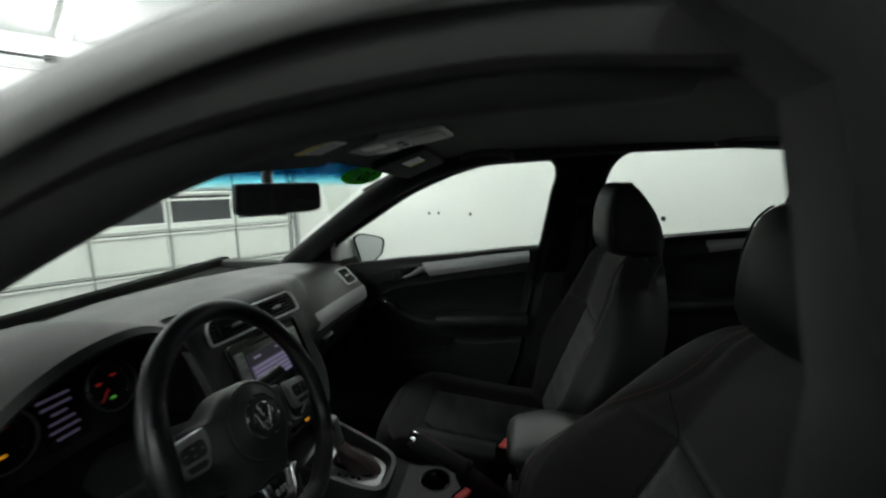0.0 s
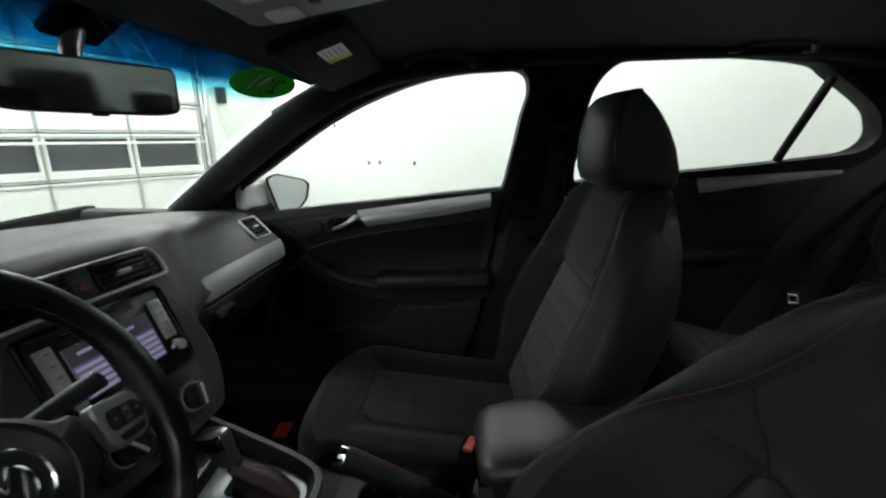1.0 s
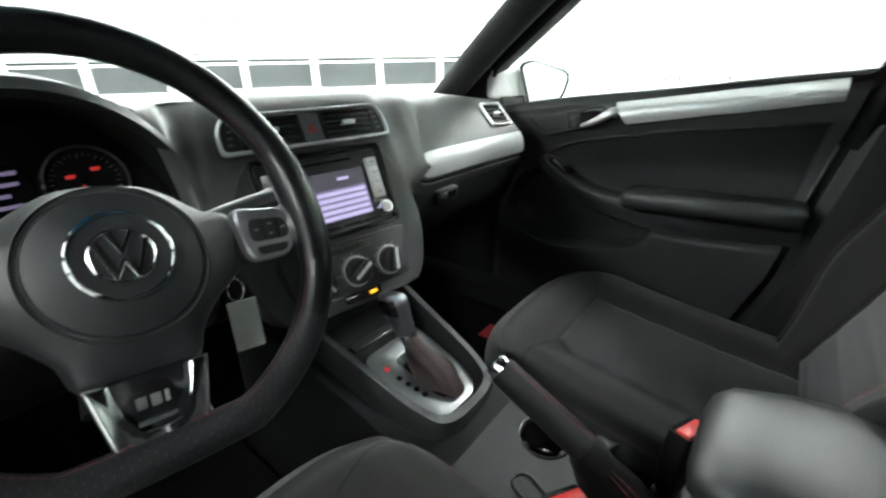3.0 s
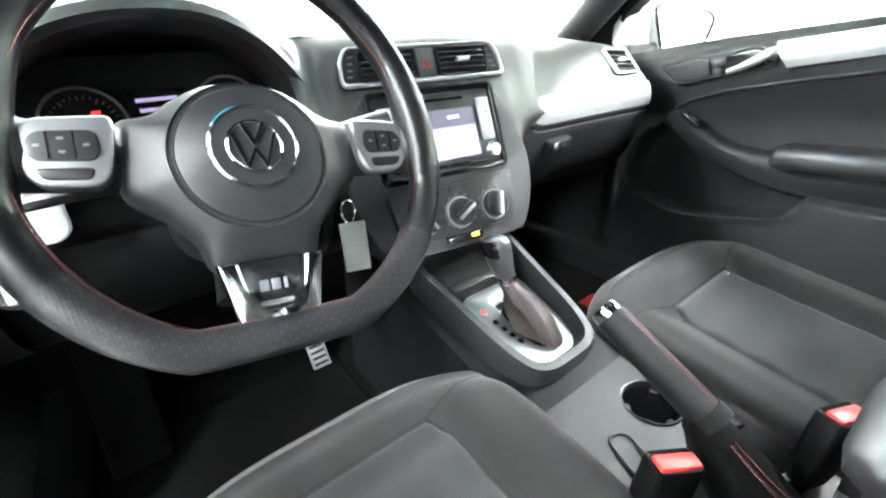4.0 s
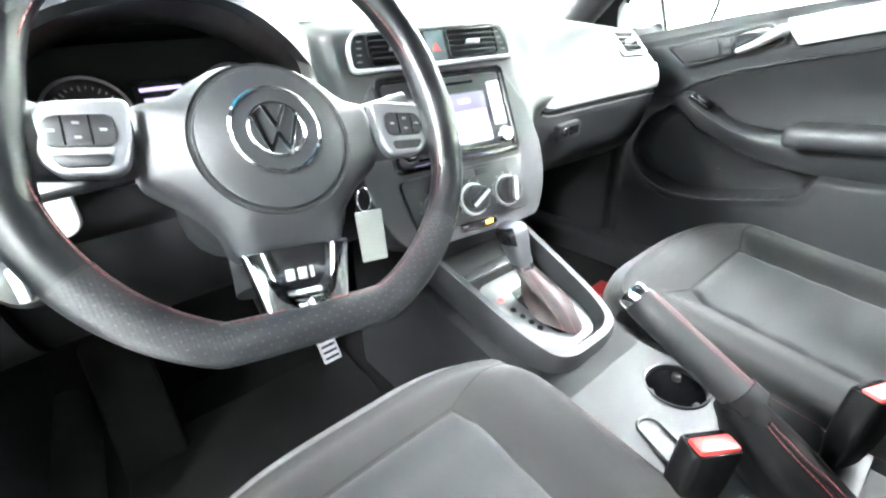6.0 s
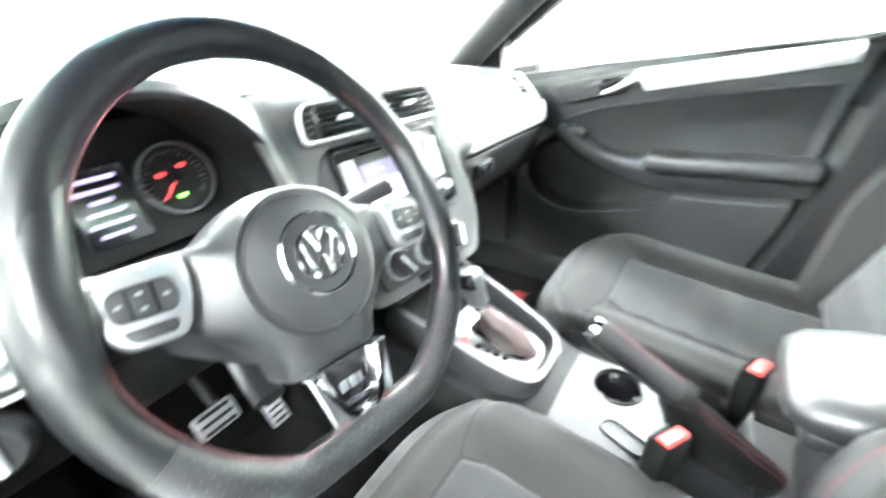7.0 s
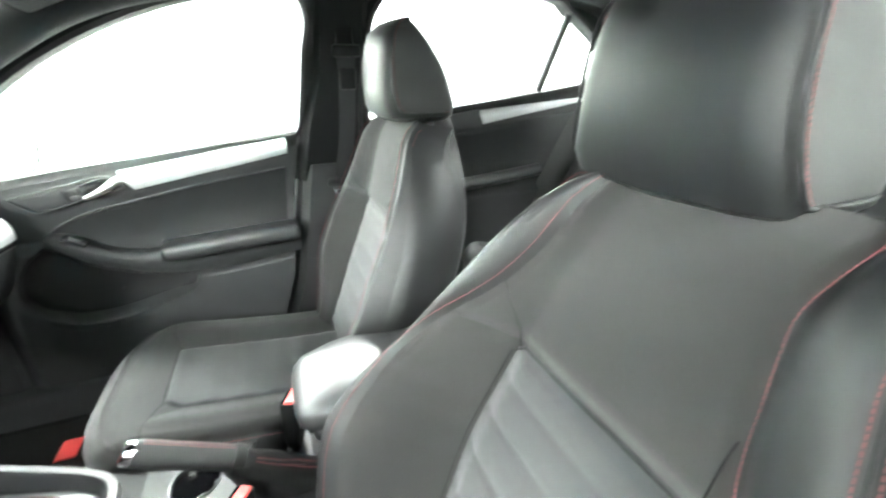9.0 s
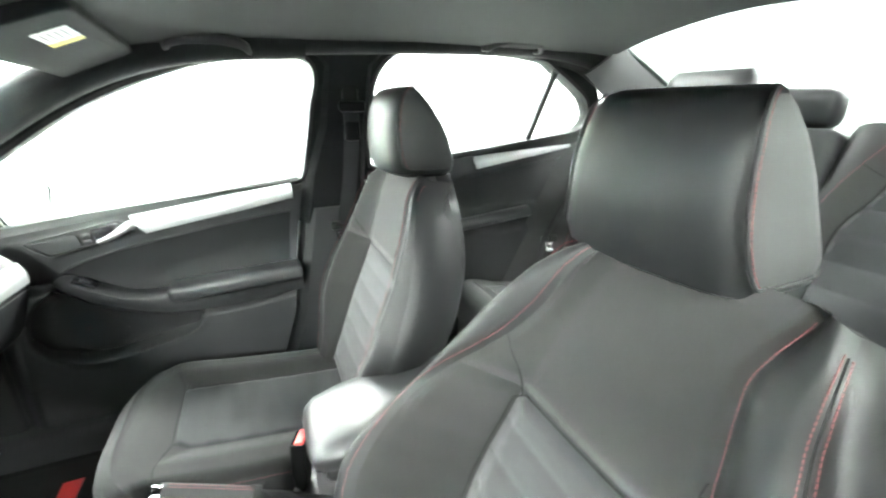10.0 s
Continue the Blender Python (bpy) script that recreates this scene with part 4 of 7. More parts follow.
# ================= steering wheel =================
WH = frame_of((-0.342, 0.249, 0.914), (1, 0, 0), (0, 0.44, 0.9)) @ Matrix.Rotation(radians(-9), 4, "Z")
wheel = thing("steering_wheel", (-0.345, 0.215, 0.925), "black leather flat-bottomed steering wheel with silver spokes", "steering wheel")
RIM = 0.177


def rim_pt(a, r=RIM, off=0.018):
    x, y = r * math.sin(a), r * math.cos(a)
    low = -(r - 0.014)
    if y < low:
        y = low + (y - low) * 0.12
    return Vector((x, y * (1.10 if y > 0 else 1.0) + 0.004, off))


def rim_arc(a0, a1, n, r=RIM, off=0.018):
    return [WH @ rim_pt(radians(a), r, off) for a in steps(a0, a1, n)]


wn = WH.to_3x3() @ Vector((0, 0, 1))
solid("rim_top", tube(rim_arc(-122, 122, 64), 0.0172, 0.0165, 14, up=wn), WHEELLEATHER, wheel)
PERF = mat("perforated_leather", (0.013, 0.0135, 0.015), 0.4, grain=0.35, grain_scale=330)
for nd in PERF.node_tree.nodes:
    if nd.bl_idname == "ShaderNodeTexVoronoi":
        nd.inputs["Randomness"].default_value = 0.15
solid("rim_bottom", tube(rim_arc(122, 238, 40), 0.0178, 0.017, 14, up=wn), PERF, wheel, "perforated leather lower rim")
dots = []
path = [rim_pt(radians(a)) for a in steps(124, 236, 62)]
for i in range(1, len(path) - 1):
    d = (path[i + 1] - path[i - 1]).normalized()
    side = d.cross(Vector((0, 0, 1))).normalized()
    for j in range(9):
        a = radians(-65 + 29 * j + (14.5 if i % 2 else 0))
        n = side * math.cos(a) + Vector((0, 0, 1)) * math.sin(a)
        c = path[i] + side * 0.0178 * math.cos(a) + Vector((0, 0, 1)) * 0.017 * math.sin(a) + n * 0.00025
        t = n.cross(d)
        dots.append(([WH @ (c + (d * math.cos(k * 1.0472) + t * math.sin(k * 1.0472)) * 0.00085) for k in range(6)], [(0, 1, 2, 3, 4, 5)]))
HOLES = mat("perforation_hole", (0.07, 0.072, 0.075), 0.8)
solid("perforation", join(*dots), HOLES, wheel, "rows of small holes", smooth=False, kind="stuff")
for s in (-1, 1):
    solid("rim_joint", tube([WH @ rim_pt(radians(s * 122 + d)) for d in (-0.5, 0.5)], 0.0180, 0.0173, 14, up=wn), GREYPL, wheel)
    solid("stitching", stitches([WH @ rim_pt(radians(a), RIM - 0.0168, 0.027) for a in (steps(35, 85, 30) if s > 0 else steps(-85, -35, 30))], 0.004, 0.0015), THREAD, wheel, "red thread stitching")
    solid("stitching", stitches([WH @ rim_pt(radians(a), RIM - 0.0168, 0.027) for a in (steps(96, 172, 60) if s > 0 else steps(-172, -96, 60))], 0.004, 0.0015), THREAD, wheel, "red thread stitching")
    # thumb rest where the spoke meets the rim
    thumb = [WH @ Vector((s * 0.085, 0.004, -0.006)), WH @ Vector((s * 0.125, 0.006, 0.0)), WH @ Vector((s * 0.150, 0.008, 0.008)), WH @ Vector((s * 0.166, 0.010, 0.016))]
    solid("spoke_arm", tube(smooth_path(thumb, 5), 0.027, 0.012, 12, up=wn, taper=lambda t: 0.85 + 0.25 * t), SMOOTH, wheel)
    solid("thumb_grip", tube([WH @ rim_pt(radians(s * a), RIM - 0.004, 0.019) for a in steps(62, 104, 16)], 0.019, 0.018, 14, up=wn, taper=lambda t: 0.72 + 0.32 * math.sin(math.pi * t)), WHEELLEATHER, wheel)
    out = rounded([(s * 0.096, 0.036), (s * 0.146, 0.033), (s * 0.153, 0.024), (s * 0.154, -0.006), (s * 0.144, -0.019), (s * 0.110, -0.021), (s * 0.102, -0.012), (s * 0.098, 0.010)], 0.008)
    trim = solid("spoke_trim", moved(prism(out, 0.013, 0.004, 3), WH @ Matrix.Translation((0, 0, 0.008))), SPOKE, wheel, "satin silver spoke trim")
    pad = rounded([(s * 0.108, 0.023), (s * 0.143, 0.022), (s * 0.149, 0.014), (s * 0.147, 0.000), (s * 0.110, -0.001), (s * 0.106, 0.008)], 0.006)
    pd = solid("button_pad", moved(prism(pad, 0.004, 0.0015), WH @ Matrix.Translation((0, 0, 0.0195))), SMOOTH, wheel)
    solid("button_pad", moved(prism(rounded([(s * 0.111, -0.006), (s * 0.146, -0.005), (s * 0.141, -0.014), (s * 0.114, -0.015)], 0.004), 0.004, 0.0015), WH @ Matrix.Translation((0, 0, 0.0195))), SMOOTH, wheel)
    solid("button_ridge", moved(rbox(0.001, 0.02, 0.001, 0, 1, (s * 0.121, 0.011, 0.0236)), WH), GLOSS, pd)
    solid("button_ridge", moved(rbox(0.001, 0.02, 0.001, 0, 1, (s * 0.136, 0.011, 0.0236)), WH), GLOSS, pd)
    for bx, by in ((0.114, 0.011), (0.1285, 0.016), (0.1285, 0.006), (0.142, 0.011)):
        solid("mark", moved(rbox(0.004, 0.002, 0.0008, 0.0003, 1, (s * bx, by, 0.0238)), WH), LIGHTGREY, pd)


HALF = [(0.0, 0.071), (0.030, 0.068), (0.054, 0.056), (0.076, 0.041), (0.100, 0.035), (0.104, 0.008), (0.102, -0.018), (0.088, -0.033), (0.071, -0.047), (0.053, -0.070), (0.042, -0.096), (0.0, -0.099)]
COVER = [(p.x, p.y) for p in smooth_path([(x, y, 0) for x, y in HALF + [(-x, y) for x, y in HALF[-2:0:-1]]], 4, True)]
loops = []
for k, zz in ((1.0, -0.035), (1.0, -0.002), (0.988, 0.006), (0.955, 0.013), (0.89, 0.0185)):
    loops.append([WH @ Vector((x * k, y * k, zz - 0.009 * min(1.0, (abs(x) / 0.105) ** 3 + (max(0.0, -y) / 0.105) ** 4))) for x, y in COVER])
for r, zz in ((0.0655, 0.0225), (0.0640, 0.0205), (0.0612, 0.0205), (0.0595, 0.0242), (0.046, 0.0285), (0.03, 0.0315), (0.002, 0.0325)):
    row = []
    for x, y in COVER:
        d = math.hypot(x, y)
        row.append(WH @ Vector((x / d * r, y / d * r, zz)))
    loops.append(row)
solid("airbag_cover", loft([list(reversed(l)) for l in loops]), COVERPL, wheel)
EM = WH @ Matrix.Translation((0, 0.004, 0.0318))
solid("emblem_disc", moved(lathe([(0.034, 0.0), (0.034, 0.002), (0.0, 0.0024)], 40), EM), COVERPL, wheel)
em = solid("emblem_ring", moved(lathe([(0.0372, 0.0), (0.0368, 0.0036), (0.0352, 0.0048), (0.0338, 0.0036), (0.0332, 0.0)], 48), EM), CHROME, wheel, "round chrome emblem")
solid("inner_ring", moved(lathe([(0.0236, 0.0), (0.0232, 0.0045), (0.0218, 0.0052), (0.0208, 0.0045), (0.0204, 0.0)], 44), EM), CHROME, em)
for p, q in (((-0.0085, 0.0195), (0.0, 0.0015)), ((0.0085, 0.0195), (0.0, 0.0015)), ((-0.0175, 0.0115), (-0.0075, -0.0185)), ((0.0175, 0.0115), (0.0075, -0.0185)), ((-0.0075, -0.0185), (0.0, -0.0030)), ((0.0075, -0.0185), (0.0, -0.0030))):
    solid("emblem_bar", moved(tube([(p[0], p[1], 0.0042), (q[0], q[1], 0.0042)], 0.0021, 0.0016, 8), EM), CHROME, em)
# lower spoke: silver fork with a small badge
fork = []
for s in (-1, 1):
    leg = [(s * 0.045, -0.092), (s * 0.028, -0.092), (s * 0.0215, -0.130), (s * 0.017, -0.1365), (0.0, -0.1375), (0.0, -0.156), (s * 0.028, -0.156), (s * 0.0335, -0.150)]
    fork.append(prism(rounded(leg if s > 0 else leg[::-1], 0.003, 3), 0.015, 0.004, 3))
solid("lower_spoke", moved(join(*fork), WH @ Matrix.Translation((0, 0, 0.009))), CHROME, wheel, "polished silver forked lower spoke")
bd = solid("badge", moved(prism(rounded([(-0.029, -0.092), (0.029, -0.092), (0.022, -0.141), (-0.022, -0.141)], 0.004), 0.008, 0.002), WH @ Matrix.Translation((0, 0, 0.006))), GLOSS, wheel)
for bx in (-0.0095, 0.001, 0.009):
    solid("badge_bar", moved(rbox(0.0075 if bx < 0.005 else 0.003, 0.010, 0.0015, 0.0006, 1, (bx, -0.116, 0.0142)), WH), BRUSHED, bd)
solid("badge_sill", moved(rbox(0.030, 0.005, 0.002, 0.0008, 1, (0.0, -0.132, 0.0138)), WH), CHROME, bd)
# column with stalks
solid("steering_column", tube([(-0.352, 0.275, 0.88), (-0.352, 0.31, 0.862), (-0.352, 0.38, 0.832), (-0.352, 0.50, 0.785)], 0.066, 0.066, 20, taper=lambda t: 0.88 + 0.12 * min(1.0, t * 3)), GREYPL, label="black plastic steering column shroud", category="steering column")
solid("column_lever", tube(smooth_path([(-0.372, 0.36, 0.782), (-0.378, 0.33, 0.765), (-0.385, 0.295, 0.757)], 5), 0.017, 0.008, 12, up=(0, 0, 1)), SMOOTH, label="black adjuster lever under the steering column", category="lever")
solid("turn_stalk", tube(smooth_path([(-0.40, 0.325, 0.895), (-0.47, 0.305, 0.905), (-0.545, 0.325, 0.90)], 5), 0.011, 0.009, 10, taper=lambda t: 0.8 + 0.4 * t), SMOOTH, label="black turn signal stalk", category="stalk")
solid("wiper_stalk", tube(smooth_path([(-0.29, 0.325, 0.90), (-0.23, 0.31, 0.915), (-0.165, 0.295, 0.925)], 5), 0.012, 0.009, 10, taper=lambda t: 0.8 + 0.5 * t), SMOOTH, label="black wiper stalk with a grey switch", category="stalk")
# key with tag
key = thing("ignition_key", (-0.235, 0.33, 0.80), "key in the lock with a clear grey tag", "key")
solid("bow", moved(rbox(0.03, 0.012, 0.05, 0.005, 2, (0, 0, 0)), pose(-0.235, 0.345, 0.835, 0, 30, 0)), SMOOTH, key)
solid("key_ring", tube([Vector((-0.216, 0.338, 0.806)) + Vector((0.010 * math.cos(a), 0, 0.016 * math.sin(a))) for a in steps(0, 2 * math.pi, 20)[:-1]], 0.0013, seg=6, closed=True), CHROME, key)
solid("tag", moved(prism(rrect(0.036, 0.076, 0.002), 0.002, 0.0005), frame_of((-0.213, 0.338, 0.752), (1, -0.35, 0), (-0.06, 0, 1))), TAGMAT, key, "plain clear key tag")
# ================= centre console =================
cons = thing("floor_console", (0.015, 0.0, 0.3), "dark grey plastic console between the front seats", "floor console")


def tunnel(y):
    """Half width, top height and centre of the console body along the car."""
    return lerp_table([(-0.62, 0.095, 0.50, 0.01), (-0.3, 0.10, 0.515, 0.01), (-0.1, 0.105, 0.525, 0.01), (0.08, 0.115, 0.535, 0.01), (0.2, 0.125, 0.55, 0.012), (0.42, 0.135, 0.60, 0.018), (0.6, 0.14, 0.62, 0.018)], y)


loops = []
for y in steps(-0.62, 0.62, 40):
    hw, zt, cx = tunnel(y)
    if -0.175 < y < 0.085:
        zt -= 0.1
    loops.append([Vector((cx + s * w, y, z)) for s, w, z in ((-1, hw + 0.02, 0.28), (-1, hw + 0.006, zt - 0.08), (-1, hw, zt - 0.02), (-1, hw - 0.006, zt - 0.006), (-1, hw - 0.018, zt), (-1, 0.0, zt + 0.001), (1, hw - 0.018, zt), (1, hw - 0.006, zt - 0.006), (1, hw, zt - 0.02), (1, hw + 0.006, zt - 0.08), (1, hw + 0.02, 0.28))])
solid("body", loft([list(reversed(l)) for l in loops]), CONSHADE, cons)
# shifter bezel: a raised rim, high at the stack and round at the back
BZ = frame_of((0.01, 0.225, 0.572), (1, 0, 0), (0, 0.965, 0.27))
bz_o = rounded([(-0.118, 0.19), (0.118, 0.19), (0.094, -0.045), (0.07, -0.112), (-0.07, -0.112), (-0.094, -0.045)], 0.05, 8)
bz_i = rounded([(-0.096, 0.185), (0.096, 0.185), (0.070, -0.04), (0.05, -0.088), (-0.05, -0.088), (-0.070, -0.04)], 0.036, 8)
solid("shifter_surround", moved(ring_prism(bz_o, bz_i, 0.055), frame_of((0.01, 0.225, 0.580), (1, 0, 0), (0, 0.94, 0.35)) @ Matrix.Translation((0, 0, -0.024))), GREYPL, cons)
tray = solid("tray", moved(prism(bz_i, 0.004, 0.0), BZ @ Matrix.Translation((0, 0, -0.002))), MATTE, cons)
plate_o = rounded([(-0.066, 0.088), (0.074, 0.088), (0.064, -0.042), (0.046, -0.084), (-0.046, -0.084), (-0.062, -0.042)], 0.026, 6)
plate_i = rounded([(-0.020, 0.055), (0.040, 0.055), (0.042, -0.035), (0.032, -0.062), (-0.012, -0.062), (-0.022, -0.035)], 0.016, 6)
PLATE = mat("brushed_shift_plate", (0.26, 0.265, 0.27), 0.42, 0.9, grain=0.2, grain_scale=1600, spots=0.12, spot_scale=30)
gear = thing("gear_selector", (0.01, 0.2, 0.56), "automatic gear selector with chrome knob and leather gaiter", "gear selector")
solid("plate", moved(ring_prism(plate_o, plate_i, 0.006), BZ @ Matrix.Translation((0, 0, 0.006))), PLATE, gear, "brushed silver shift plate")
solid("well", moved(prism(plate_i, 0.003, 0), BZ @ Matrix.Translation((0, 0, 0.003))), GLOSS, gear)
for i, ay in enumerate((0.045, 0.018, 0.0, -0.016, -0.032)):
    solid("position_mark", moved(lathe([(0.0, 0.0), (0.0055, 0.0), (0.0048, 0.0012), (0.0, 0.0014)], 14), BZ @ Matrix.Translation((-0.046 + 0.003 * i, ay, 0.0115))), REDGLOW if i == 0 else GLOSS, gear)
g0, gc, g1 = Vector((0.018, 0.205, 0.584)), Vector((0.009, 0.258, 0.645)), Vector((0.004, 0.283, 0.708))
gait = []
for k, rx, ry, dy in ((0.0, 0.034, 0.058, 0.0), (0.14, 0.032, 0.053, -0.004), (0.28, 0.029, 0.046, -0.006), (0.42, 0.0255, 0.038, -0.006), (0.56, 0.022, 0.029, -0.004), (0.70, 0.016, 0.020, -0.001), (0.85, 0.016, 0.018, 0.0), (1.0, 0.014, 0.016, 0.0)):
    c = g0.lerp(gc, k) + Vector((0, dy, 0))
    gait.append([c + Vector((rx * math.cos(2 * math.pi * i / 24) * (1 + 0.15 * math.cos(8 * math.pi * i / 24 + 7 * k)), ry * math.sin(2 * math.pi * i / 24), (0.27 - 0.5 * min(1, k * 1.5)) * ry * math.sin(2 * math.pi * i / 24))) for i in range(24)])
solid("gaiter", loft(gait), SHIFTLEATHER, gear, "black leather gaiter with red stitching")
for j in (6, 15, 17, 20):
    solid("stitching", stitches([p for p in smooth_path([l[j] + (l[j] - sum(l, Vector()) / 24) * 0.05 for l in gait], 4)]), THREAD, gear, "red thread stitching")
solid("stem", tube([gc.lerp(g1, -0.12), gc.lerp(g1, 0.0), gc.lerp(g1, 0.12)], 0.0155, 0.0175, 18), CHROME, gear, "chrome collar")
kl = []
for k, rx, ry, dy in ((0.08, 0.0145, 0.017, 0), (0.2, 0.0165, 0.019, 0.0), (0.42, 0.0175, 0.0215, 0.001), (0.66, 0.0192, 0.0245, 0.0), (0.88, 0.0205, 0.0265, -0.001), (1.0, 0.0203, 0.0262, -0.002), (1.09, 0.018, 0.023, -0.002), (1.15, 0.0125, 0.016, -0.002), (1.17, 0.004, 0.006, -0.002)):
    c = gc.lerp(g1, k) + Vector((0, dy, 0))
    kl.append([c + Vector((rx * math.copysign(abs(math.cos(2 * math.pi * i / 28)) ** 0.8, math.cos(2 * math.pi * i / 28)), ry * math.copysign(abs(math.sin(2 * math.pi * i / 28)) ** 0.8, math.sin(2 * math.pi * i / 28)), -0.25 * ry * math.sin(2 * math.pi * i / 28) * k)) for i in range(28)])
kb = solid("knob", loft(kl), DARKMETAL, gear, "dark satin metal knob")
solid("knob_inlay", loft([[p + Vector((-0.0012, 0, 0)) for p in l[10:19]] for l in kl[3:7]], closed=False), GLOSS, kb, "dark side inlay")
solid("knob_inlay", loft([[p + Vector((0.0012, 0, 0)) for p in (l[24:] + l[:5])] for l in kl[3:7]], closed=False), GLOSS, kb, "dark side inlay")
solid("button_bar", moved(rbox(0.12, 0.02, 0.006, 0.003, 2, (0, 0.118, 0.006)), BZ), SMOOTH, cons)
# cup holders
CUPS = ((0.056, 0.013), (0.088, -0.112))
CR, CH = 0.04, 0.046


def top_z(y):
    return tunnel(y)[1]


def rows_geo(rows):
    n = len(rows[0])
    return [p for r in rows for p in r], [(j * n + i, j * n + i + 1, (j + 1) * n + i + 1, (j + 1) * n + i) for j in range(len(rows) - 1) for i in range(n - 1)]


X0, X1, Y0, Y1 = -0.108, 0.13, -0.185, 0.095


def console_top():
    """One sheet with two round holes."""
    bm = bmesh.new()
    rings = [[(x, Y0) for x in steps(X0, X1, 8)[:-1]] + [(X1, y) for y in steps(Y0, Y1, 10)[:-1]] + [(x, Y1) for x in steps(X1, X0, 8)[:-1]] + [(X0, y) for y in steps(Y1, Y0, 10)[:-1]]]
    rings += [circle(CR + 0.002, 40, cx, cy) for cx, cy in CUPS]
    for ring in rings:
        vs = [bm.verts.new((x, y, 0)) for x, y in ring]
        for p, q in zip(vs, vs[1:] + vs[:1]):
            bm.edges.new((p, q))
    bmesh.ops.triangle_fill(bm, use_beauty=True, use_dissolve=False, edges=bm.edges[:], normal=(0, 0, 1))
    for v in bm.verts:
        v.co.z = top_z(v.co.y)
    return from_bm(bm)


solid("top_plate", console_top(), GREYPL, cons)
for s_, sx in ((-1, X0), (1, X1)):
    side = [[Vector((sx + s_ * 0.004, y, top_z(y) - 0.12)), Vector((sx + s_ * 0.003, y, top_z(y) - 0.008)), Vector((sx, y, top_z(y)))] for y in steps(Y0, Y1, 6)]
    solid("top_edge", rows_geo(side if s_ > 0 else side[::-1]), GREYPL, cons)
for cx, cy in CUPS:
    zt = top_z(cy)
    cup = solid("cup_holder", moved(lathe([(CR, -0.004), (CR - 0.001, -0.03), (CR - 0.004, -0.068), (CR - 0.008, -0.072), (0.0, -0.072)], 36), pose(cx, cy, zt)), GLOSS, cons)
    solid("rim", moved(lathe([(CR + 0.003, -0.001), (CR + 0.002, 0.002), (CR - 0.0005, 0.001), (CR - 0.001, -0.008)], 36), pose(cx, cy, zt)), SMOOTH, cup)
    for a in (20, 140, 260):
        solid("spring_tab", moved(rbox(0.012, 0.012, 0.012, 0.003, 2, (CR - 0.006, 0, -0.014)), pose(cx, cy, zt, 0, 0, a)), GREYPL, cup)
solid("coin_tray", moved(ring_prism(rrect(0.035, 0.075, 0.015), rrect(0.027, 0.067, 0.012), 0.004), pose(-0.045, -0.02, tunnel(-0.02)[1] + 0.0005, 0, 0, -20)), SMOOTH, cons)
# parking brake
brake = thing("parking_brake", (0.015, -0.17, 0.53), "raised black leather parking brake lever with chrome button", "parking brake")
b0, b1 = Vector((-0.012, -0.195, 0.560)), Vector((-0.035, 0.045, 0.705))
bd_ = (b1 - b0).normalized()
solid("lever", tube([b0.lerp(b1, k) for k in (0.50, 0.6, 0.8, 0.97, 1.0)], 0.0185, 0.021, 16, taper=lambda t: 1.0 if t < 0.97 else 0.93), LEATHER, brake)
solid("button", tube([b0.lerp(b1, 0.985), b0.lerp(b1, 1.03), b0.lerp(b1, 1.045)], 0.0165, 0.0185, 16, taper=lambda t: 1.0 if t < 0.6 else 0.86), CHROME, brake, "chrome button end")
side = bd_.cross(Vector((0, 0, 1))).normalized()
upv = side.cross(bd_)
for d in (-0.003, 0.003):
    solid("stitching", stitches([b0.lerp(b1, k) + upv * 0.021 + side * d for k in steps(0.50, 0.96, 12)]), THREAD, brake, "red thread stitching")
bg = []
collar = b0.lerp(b1, 0.49)
base_c = Vector((0.002, -0.15, 0.528))
for k, rx, ry in ((0.0, 0.042, 0.072), (0.14, 0.040, 0.068), (0.30, 0.038, 0.060), (0.46, 0.036, 0.052), (0.62, 0.033, 0.044), (0.76, 0.029, 0.036), (0.88, 0.0245, 0.029), (0.95, 0.0235, 0.0265), (1.0, 0.0215, 0.0245)):
    c = base_c.lerp(collar, k) + Vector((0, 0.012 * math.sin(math.pi * k), 0.010 * math.sin(math.pi * k)))
    tilt = 0.05 + 0.5 * k
    fold = 0.10 * math.sin(math.pi * min(1.0, k * 1.1))
    bg.append([c + Vector((rx * math.cos(2 * math.pi * i / 36) * (1 + fold * (math.sin(5 * 2 * math.pi * i / 36 + 9 * k) * 0.55 + 0.45 * math.sin(9 * 2 * math.pi * i / 36 - 14 * k))), ry * math.sin(2 * math.pi * i / 36) * (1 + 0.6 * fold * math.sin(4 * 2 * math.pi * i / 36 + 16 * k)), tilt * ry * math.sin(2 * math.pi * i / 36))) for i in range(36)])
solid("collar", tube([b0.lerp(b1, k) for k in (0.465, 0.475, 0.515, 0.525)], 0.0205, 0.023, 18), GAITER, brake)
solid("gaiter", loft(bg), GAITER, brake, "creased black leather gaiter")
for j in (26, 28):
    solid("stitching", stitches(smooth_path([l[j] + (l[j] - sum(l, Vector()) / 36).normalized() * 0.0022 for l in bg], 5), 0.0042, 0.0016, 0.0008), THREAD, brake, "red thread stitching")
solid("seam_welt", tube(smooth_path([l[27] + (l[27] - sum(l, Vector()) / 36).normalized() * 0.0004 for l in bg], 5), 0.0042, 0.0016, 8), GAITER, brake)
